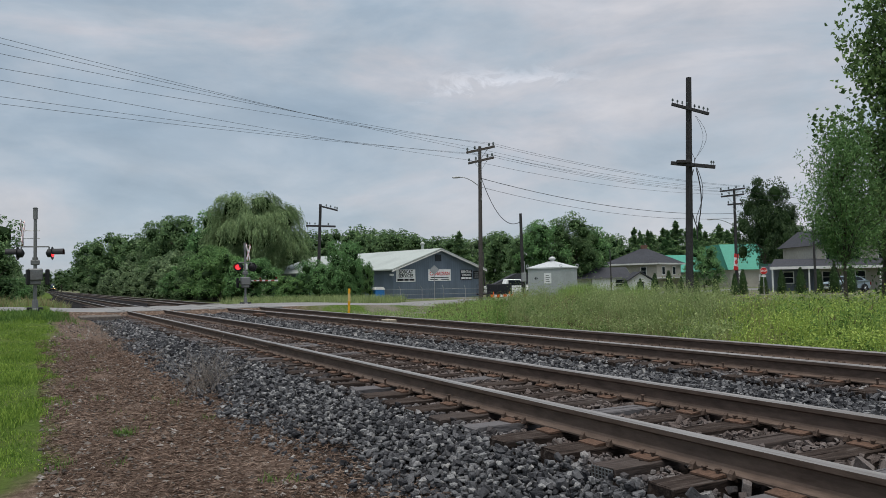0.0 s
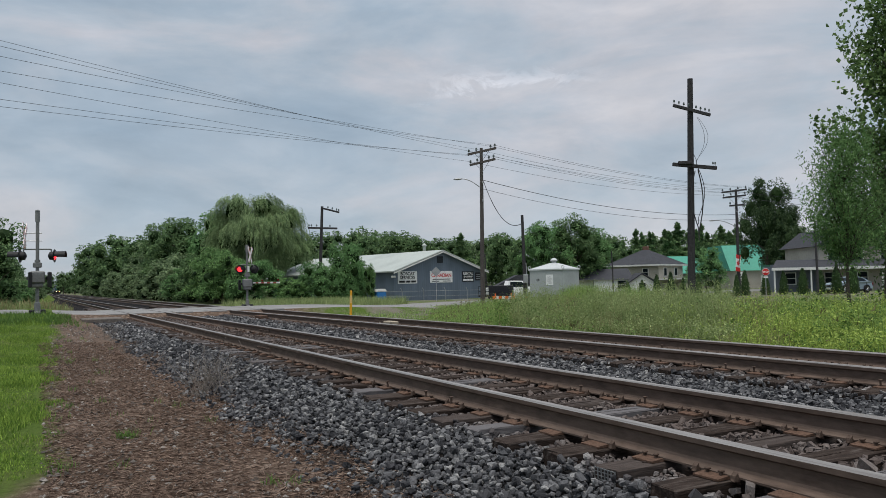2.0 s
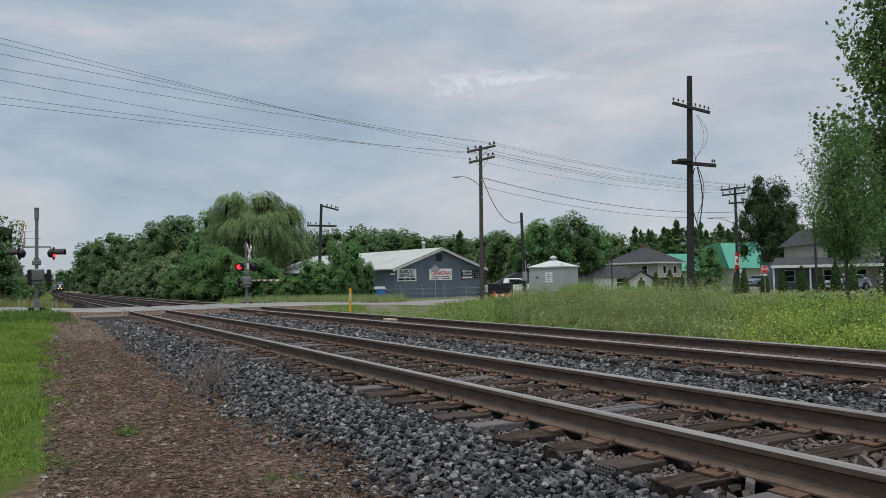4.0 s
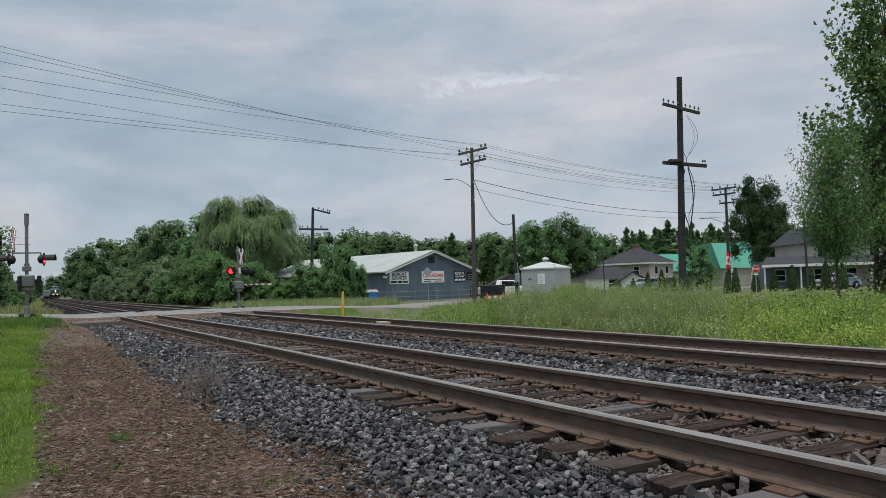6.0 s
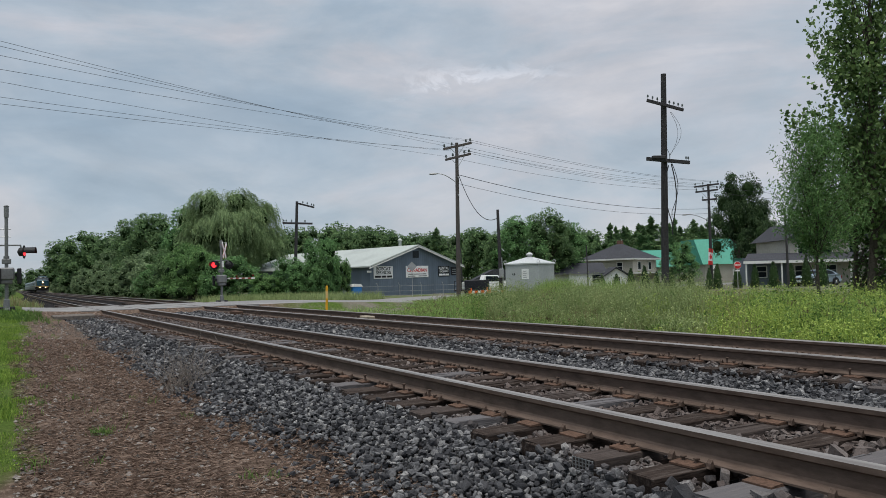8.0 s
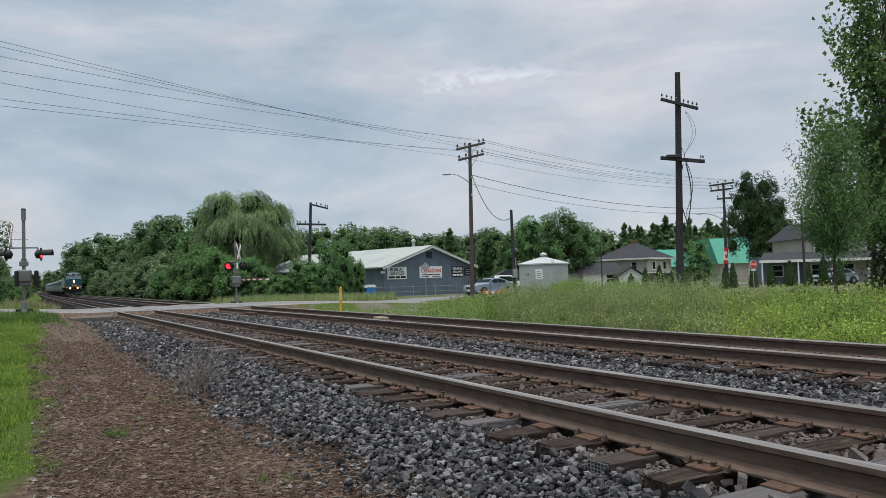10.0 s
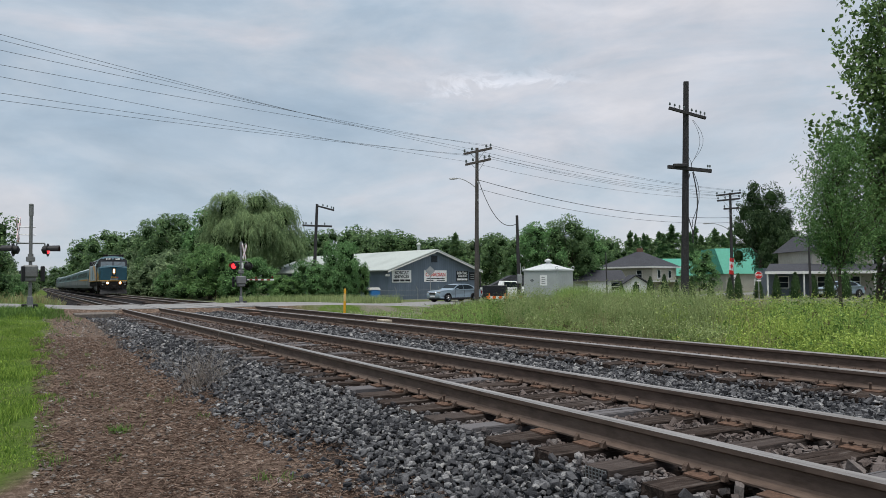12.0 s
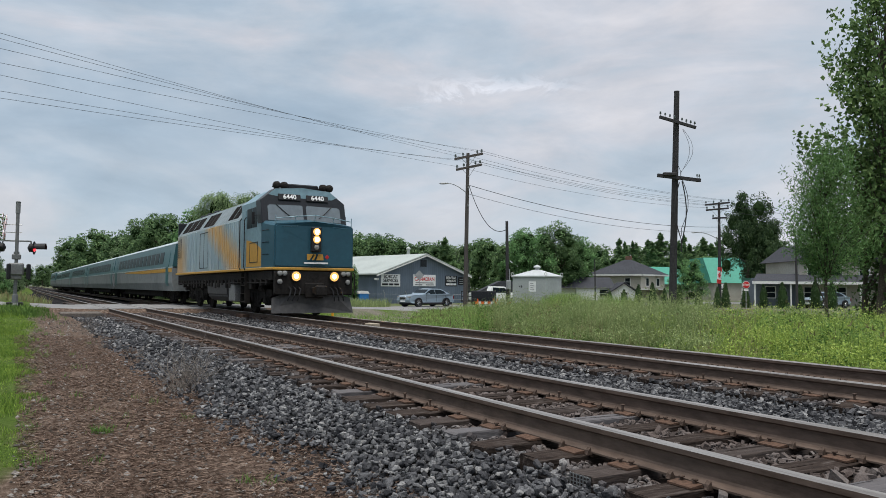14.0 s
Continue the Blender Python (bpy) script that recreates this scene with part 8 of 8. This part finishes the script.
def street_signs():
    s = sign_post("stop_sign", 27.5, 66, "red octagonal stop sign on a post", 2.35)
    face = part("sign_face", disc(ngon(8, 0.34, math.pi / 8)), M_WHITE, s, at=pose(0, -0.04, 2.05))
    part("red_field", disc(ngon(8, 0.31, math.pi / 8)), M_RED, face, at=pose(0, -0.013, 0))
    letters("STOP", 0.22, M_WHITE, face, Matrix.Translation((0, -0.03, 0)) @ FRONT)
    part("tab", disc(((-0.2, -0.07), (0.2, -0.07), (0.2, 0.07), (-0.2, 0.07))), M_WHITE, s, "small sign under it", at=pose(0, -0.04, 1.6))
    part("name_plate", disc(((-0.4, -0.09), (0.4, -0.09), (0.4, 0.09), (-0.4, 0.09))), M_TEALSIGN, s, "blank dark name plate", at=pose(0, -0.03, 2.55))
    # on the leaning pole: flag banner and speed limit
    x, y = street(30.55, 80.0)
    b = thing("flag_banner", pose(x, y, 0, 0, 8, GRID + 42), "red and white flag banner on the pole", "banner")
    flag = part("cloth", disc(((-0.95, -0.88), (0.0, -0.80), (0.0, 0.88), (-0.95, 0.84)), 0.01), M_WHITE, b, at=pose(-0.2, -0.1, 3.05))
    part("red_band", disc(((-0.95, 0.46), (0.0, 0.48), (0.0, 0.89), (-0.95, 0.85)), 0.01), M_RED, flag, at=pose(0, -0.011, 0))
    part("red_band", disc(((-0.95, -0.89), (0.0, -0.81), (0.0, -0.42), (-0.95, -0.46)), 0.01), M_RED, flag, at=pose(0, -0.011, 0))
    leaf = [(-0.47 + 1.0 * a, b) for a, b in ((0, -0.38), (0.02, -0.2), (0.2, -0.22), (0.17, -0.12), (0.3, 0.06), (0.2, 0.08), (0.2, 0.16), (0.09, 0.06), (0.12, 0.26), (0.05, 0.24), (0, 0.36), (-0.05, 0.24), (-0.12, 0.26), (-0.09, 0.06), (-0.2, 0.16), (-0.2, 0.08), (-0.3, 0.06), (-0.17, -0.12), (-0.2, -0.22), (-0.02, -0.2))]
    part("leaf", disc(leaf, 0.01), M_RED, flag, at=pose(0, -0.011, 0))
    x, y = street(30.62, 80.0)
    s = thing("speed_sign", pose(x, y, 0, 0, 0, GRID), "white speed limit sign on the pole", "road sign")
    f = part("sign_face", disc(((-0.32, -0.38), (0.32, -0.38), (0.32, 0.38), (-0.32, 0.38))), M_WHITE, s, at=pose(0.26, 0.08, 1.85))
    letters("50", 0.52, M_BLACK, f, Matrix.Translation((0, -0.02, -0.08)) @ FRONT)
    # diamond warning sign seen from behind, before the barn
    s = sign_post("warning_sign", -0.85, 71.5, "grey back of a diamond warning sign", 2.9)
    part("sign_face", disc(ngon(4, 0.46, 0), 0.01), M_GALV, s, at=pose(0, -0.05, 2.75))
    # chain-link fence with slanted tops in front of the barn
    f = thing("chain_link_fence", pose(0, 0, 0), "low chain-link fence before the barn", "fence")
    prev = None
    for k in range(9):
        x, y = street(-8.2 + 2.05 * k, 72.6)
        bm = bmesh.new()
        tube(bm, [(x, y, -0.1), (x, y, 1.0), (x - 0.2, y - 0.1, 1.28)], 0.03, 6)
        part("post", bm, M_GALV, f)
        if prev:
            bm = bmesh.new()
            for z in (0.97, 0.5, 0.1):
                tube(bm, [(*prev, z), (x, y, z)], 0.014, 5)
            part("rail", bm, M_GALV, f)
        prev = (x, y)
    # blue rain barrel
    x, y = street(-6.2, 72.8)
    b = thing("blue_bin", pose(x, y, 0), "blue plastic shed box with white lid", "bin")
    bm = bmesh.new()
    box(bm, -0.5, 0.5, -0.4, 0.4, 0, 1.0, 0.08)
    part("body", bm, M_SKYBLUE, b)
    bm = bmesh.new()
    prism(bm, ((-0.55, 1.0), (0.55, 1.0), (0.35, 1.25), (-0.35, 1.25)), -0.42, 0.42)
    part("lid", bm, M_WHITEWALL, b, "pale lid")


M_TEALSIGN = plain("dark_green_plate", (0.03, 0.10, 0.07), 0.5, 0, 10, 0.15, 0.02)
street_signs()


def barricades():
    """Orange and white roadwork barriers beside the pole."""
    for r, d, turn in ((4.2, 56.0, 10), (5.6, 55.5, -15)):
        x, y = street(r, d)
        b = thing("barricade", pose(x, y, 0.0, 0, 0, GRID + turn), "orange and white striped road barricade", "barricade", "road barricades")
        for e in (-1, 1):
            bm = bmesh.new()
            for s in (-1, 1):
                rod(bm, (e * 0.6, s * 0.35, 0), (e * 0.6, s * 0.03, 0.82), 0.022, 0.022, 6)
            part("leg", bm, M_ORANGE, b)
        for z in (0.42,):
            for k in range(7):
                bm = bmesh.new()
                box(bm, -0.85 + 0.243 * k, -0.85 + 0.243 * (k + 1), -0.06, -0.03, z, z + 0.2)
                part("stripe", bm, M_WHITE if k % 2 else M_ORANGE, b)


def yard_things():
    # a dark flat-bed trailer and a white pick-up among the weeds behind the service pole
    x, y = street(4.6, 70)
    t = thing("trailer", pose(x, y, 0, 0, 0, GRID), "dark utility trailer with side rails", "trailer")
    bm = bmesh.new()
    box(bm, -1.6, 1.6, 0, 1.6, 0.35, 0.5, 0.02)
    for z in (0.8, 1.25):
        box(bm, -1.6, 1.6, -0.02, 0.03, z, z + 0.06)
    for k in range(6):
        box(bm, -1.6 + 0.63 * k, -1.55 + 0.63 * k, -0.02, 0.03, 0.5, 1.3)
    box(bm, -0.6, 1.6, 0.4, 1.5, 0.5, 1.35, 0.05)
    part("bed", bm, M_SIGNBLACK, t)
    for s in (-0.4, 0.5):
        bm = bmesh.new()
        lathe(bm, ((0.1, -0.1), (0.33, -0.1), (0.35, 0), (0.33, 0.1), (0.1, 0.1)), 16, Matrix.Translation((s, -0.1, 0.33)) @ Matrix.Rotation(radians(90), 4, "X"))
        part("wheel", bm, M_BLACK, t)
    x, y = street(6.9, 76)
    p = thing("pickup_truck", pose(x, y, 0, 0, 0, GRID + 8), "white parked pick-up truck partly behind weeds", "truck")
    bm = bmesh.new()
    prism(bm, ((-2.6, 0.45), (2.5, 0.45), (2.5, 1.0), (2.3, 1.08), (1.2, 1.12), (0.75, 1.75), (-0.6, 1.78), (-0.8, 1.15), (-2.6, 1.12)), 0, 1.85)
    bmesh.ops.bevel(bm, geom=bm.edges[:], offset=0.05, segments=1, affect="EDGES")
    part("body", bm, M_WHITE, p)
    bm = bmesh.new()
    prism(bm, ((-0.5, 1.15), (1.0, 1.15), (0.68, 1.65), (-0.5, 1.68)), -0.01, 0.02)
    part("side_window", bm, M_GLASS, p)
    for s in (-1.7, 1.65):
        bm = bmesh.new()
        lathe(bm, ((0.1, -0.1), (0.36, -0.1), (0.38, 0), (0.36, 0.1), (0.1, 0.1)), 18, Matrix.Translation((s, 0.05, 0.38)) @ Matrix.Rotation(radians(90), 4, "X"))
        part("wheel", bm, M_BLACK, p)
    # low dark roof behind them
    h = thing("shed", at_grid(6.3, 92, 0), "low dark-roofed shed behind the yard", "building")
    bm = bmesh.new()
    box(bm, 0, 6, 0, 5, -0.1, 1.2)
    part("wall", bm, M_WHITEWALL, h)
    bm = bmesh.new()
    prism(bm, ((-0.4, 1.15), (6.4, 1.15), (3.6, 2.5), (2.4, 2.5)), -0.4, 5.4)
    part("roof", bm, M_SHINGLE, h, "dark shingle roof")
    # parked car by the porch house
    x, y = street(36.8, 70.5)
    c = copy_thing(SEDAN, pose(x, y, 0, 0, 0, GRID + 25))
    tagged(c, "pale parked car half hidden behind weeds", "car")


def cedar_row():
    rng = np.random.default_rng(7)
    base = thing("cedar_shrub", Matrix(), "small dark upright cedar shrub in a row", "shrub", "row of cedars")
    n = 900
    z = 1.75 * rng.random(n)
    r = 0.42 * (1 - (z / 1.9) ** 1.8) * rng.uniform(0.5, 1.05, n)
    a = rng.uniform(0, 6.28, n)
    v, f = leaf_quads(rng, np.stack([r * np.cos(a), r * np.sin(a), z + 0.03], -1), (0.10, 0.2), 0.5, -1.5)
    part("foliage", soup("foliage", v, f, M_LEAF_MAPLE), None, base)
    # a dark core added to paint the shade within the shrub
    bm = bmesh.new()
    lathe(bm, ((0.26, 0.05), (0.32, 0.5), (0.24, 1.2), (0.05, 1.65)), 10)
    part("inner_leaves", bm, M_SHADE_CORE, base)
    bm = bmesh.new()
    rod(bm, (0, 0, -0.1), (0, 0, 0.4), 0.04, 0.03, 6)
    part("trunk", bm, M_BARK, base)
    for r, d, s in ((16.6, 70, 0.9), (17.9, 70, 0.95), (20.9, 76, 1.1), (22.3, 76, 1.15), (23.5, 76, 0.9), (25.0, 76, 1.05), (26.2, 74, 1.0), (26.5, 68, 1.15), (28.3, 68, 1.0), (29.9, 68, 1.1), (31.6, 68, 1.2), (33.2, 68, 1.1), (34.6, 68, 1.25), (25.0, 66, 0.95), (35.0, 66, 1.2)):
        put(base, *street(r, d), 0, rng.uniform(0, 360), s * rng.uniform(0.9, 1.1), s * rng.uniform(0.9, 1.15))
    scrap(base)


# ---- the sedan that rolls up to the crossing ----
M_CARPAINT = plain("silver_blue_car_paint", (0.30, 0.37, 0.43), 0.28, 0.45, 4, 0.08, 0)
M_TYRE = plain("tyre_rubber", (0.02, 0.02, 0.021), 0.85, 0, 40, 0.2, 0.1)
M_CHROME = plain("chrome", (0.62, 0.63, 0.64), 0.18, 0.9, 20, 0.1, 0)


def sedan():
    """A long-bonneted sedan facing -x, its middle at the origin."""
    car = thing("sedan", Matrix(), "silver-blue four-door sedan waiting at the crossing", "car")
    side = ((-2.48, 0.38), (-2.50, 0.62), (-2.42, 0.86), (-2.10, 0.93), (-1.05, 1.00), (-0.95, 1.0), (1.62, 1.04), (2.30, 1.02), (2.48, 0.92), (2.50, 0.5), (2.42, 0.32), (-2.2, 0.28))
    bm = bmesh.new()
    a = prism(bm, side[::-1], -0.93, 0.93)
    for v in a:
        if v.co.z > 0.9:
            v.co.y *= 0.93
        if abs(v.co.x) > 2.3:
            v.co.y *= 0.86
    bmesh.ops.bevel(bm, geom=bm.edges[:], offset=0.05, segments=2, affect="EDGES")
    part("body", bm, M_CARPAINT, car, "silver-blue body")
    bm = bmesh.new()
    box(bm, -2.25, 2.3, -0.78, 0.78, 0.16, 0.40, 0.04)
    box(bm, -1.12, 1.06, -0.91, 0.91, 0.19, 0.36, 0.03)
    part("underbody", bm, M_BLACK, car, "dark sills and underbody")
    bm = bmesh.new()
    vs = prism(bm, ((-1.06, 0.97), (2.12, 1.01), (1.62, 1.26), (1.18, 1.43), (0.72, 1.50), (0.15, 1.50), (-0.16, 1.46), (-0.42, 1.35)), -0.82, 0.82)
    for v in vs:
        if v.co.z > 1.3:
            v.co.y *= 0.76
    bmesh.ops.bevel(bm, geom=bm.edges[:], offset=0.04, segments=2, affect="EDGES")
    part("roof", bm, M_CARPAINT, car, "silver-blue roof")
    for s in (-1, 1):
        for o in (((-0.76, 1.04), (0.30, 1.05), (0.30, 1.42), (-0.05, 1.40), (-0.35, 1.29)), ((0.36, 1.05), (1.55, 1.08), (1.30, 1.28), (0.98, 1.40), (0.36, 1.42))):
            bm = bmesh.new()
            vs = prism(bm, o, -0.012, 0.012)
            for v in vs:
                v.co.y += s * (0.825 - 0.19 * max(0, (v.co.z - 1.0)) / 0.48 * 1.0)
            part("side_window", bm, M_GLASS, car)
        for x in (-1.56, 1.50):
            face = Matrix.Translation((x, s * 0.80, 0.355)) @ Matrix.Rotation(radians(-90 * s), 4, "X")
            bm = bmesh.new()
            lathe(bm, ((0.22, -0.12), (0.33, -0.12), (0.355, -0.09), (0.355, 0.09), (0.33, 0.12), (0.24, 0.12)), 24, face)
            w = part("wheel", bm, M_TYRE, car)
            bm = bmesh.new()
            lathe(bm, ((0.24, 0.10), (0.235, 0.122), (0.20, 0.11), (0.07, 0.10), (0.05, 0.13), (0.02, 0.135)), 20, face)
            rim = part("rim", bm, M_CHROME, w, "bright alloy rim")
            bm = bmesh.new()
            lathe(bm, ((0.37, -0.05), (0.395, 0.132), (0.38, 0.134), (0.36, 0.12)), 24, face)
            part("wheel_arch", bm, M_BLACK, car)
            bm = bmesh.new()
            for k in range(7):
                a = 2 * math.pi * k / 7
                rod(bm, face @ Vector((0.05 * math.cos(a), 0.05 * math.sin(a), 0.135)), face @ Vector((0.21 * math.cos(a), 0.21 * math.sin(a), 0.13)), 0.018, 0.022, 5)
            part("spoke", bm, M_CHROME, w)
        bm = bmesh.new()
        box(bm, -0.66, -0.50, s * 0.98 - 0.09, s * 0.98 + 0.09, 1.02, 1.14, 0.03)
        part("mirror", bm, M_CARPAINT, car)
        bm = bmesh.new()
        box(bm, -2.46, -2.30, s * 0.66 - 0.16, s * 0.66 + 0.16, 0.70, 0.86, 0.03)
        part("headlight", bm, M_LENS, car, "clear headlight")
        bm = bmesh.new()
        box(bm, 2.36, 2.50, s * 0.70 - 0.11, s * 0.70 + 0.11, 0.60, 0.92, 0.03)
        part("tail_light", bm, M_REDLENS, car, "red tail light")
        bm = bmesh.new()
        for x in (-0.78, 0.32, 1.40):
            box(bm, x - 0.006, x + 0.006, s * 0.925 - 0.012, s * 0.925 + 0.012, 0.42, 0.98)
        part("door_seam", bm, M_BLACK, car)
    bm = bmesh.new()
    vs = prism(bm, ((-0.92, 1.02), (-0.88, 1.02), (-0.30, 1.42), (-0.34, 1.42)), -0.70, 0.70)
    for v in vs:
        v.co.x -= 0.03
    part("windscreen", bm, M_GLASS, car)
    bm = bmesh.new()
    box(bm, -2.53, -2.44, -0.40, 0.40, 0.56, 0.82, 0.04)
    grille = part("grille", bm, M_CHROME, car, "chrome-framed egg-crate grille")
    bm = bmesh.new()
    for k in range(6):
        box(bm, -2.54, -2.52, -0.34 + 0.125 * k, -0.26 + 0.125 * k, 0.60, 0.78)
    part("grille_opening", bm, M_BLACK, grille)
    bm = bmesh.new()
    box(bm, -2.52, -2.48, -0.28, 0.28, 0.40, 0.52)
    part("blank_plate", bm, M_WHITE, car, "plain pale plate")
    return car


SEDAN = sedan()
yard_things()
barricades()
cedar_row()


# ---- what moves ----
def on_track(y):
    """A pose on the far track."""
    turn = math.degrees(math.atan2(float(bend(y + 5)) - float(bend(y - 5)), 10.0))
    return pose(FAR_X + float(bend(y)), y, RAIL, 0, 0, -turn)


def motions():
    speed, nose = 35.0, 24.2
    times = [k * 0.5 for k in range(29)]
    for vehicle, back in [(LOCO, 0.0)] + [(c, 16.95 + 26.1 * k) for k, c in enumerate(COACHES)]:
        walk(vehicle, [(t, on_track(nose + back + speed * (14.0 - t))) for t in times])
    # the sedan comes along the road, slows and rolls to a stop
    rows = ((0.0, 128, 76.5), (2.0, 105, 72.5), (4.0, 83, 68.5), (6.0, 61, 64.4), (7.0, 51.5, 62.4), (8.0, 44.8, 60.9), (9.0, 40.6, 59.8), (9.8, 37.8, 59.0), (10.5, 35.6, 58.4), (11.0, 34.2, 57.9),
            (11.5, 33.0, 57.5), (12.0, 32.2, 57.2), (12.5, 31.4, 57.0), (13.0, 30.9, 56.8), (13.5, 30.5, 56.7), (14.0, 30.2, 56.6))
    walk(SEDAN, [(t, pose(x, y, road_height(x) + 0.015, 0, 0, 13)) for t, x, y in rows])


motions()
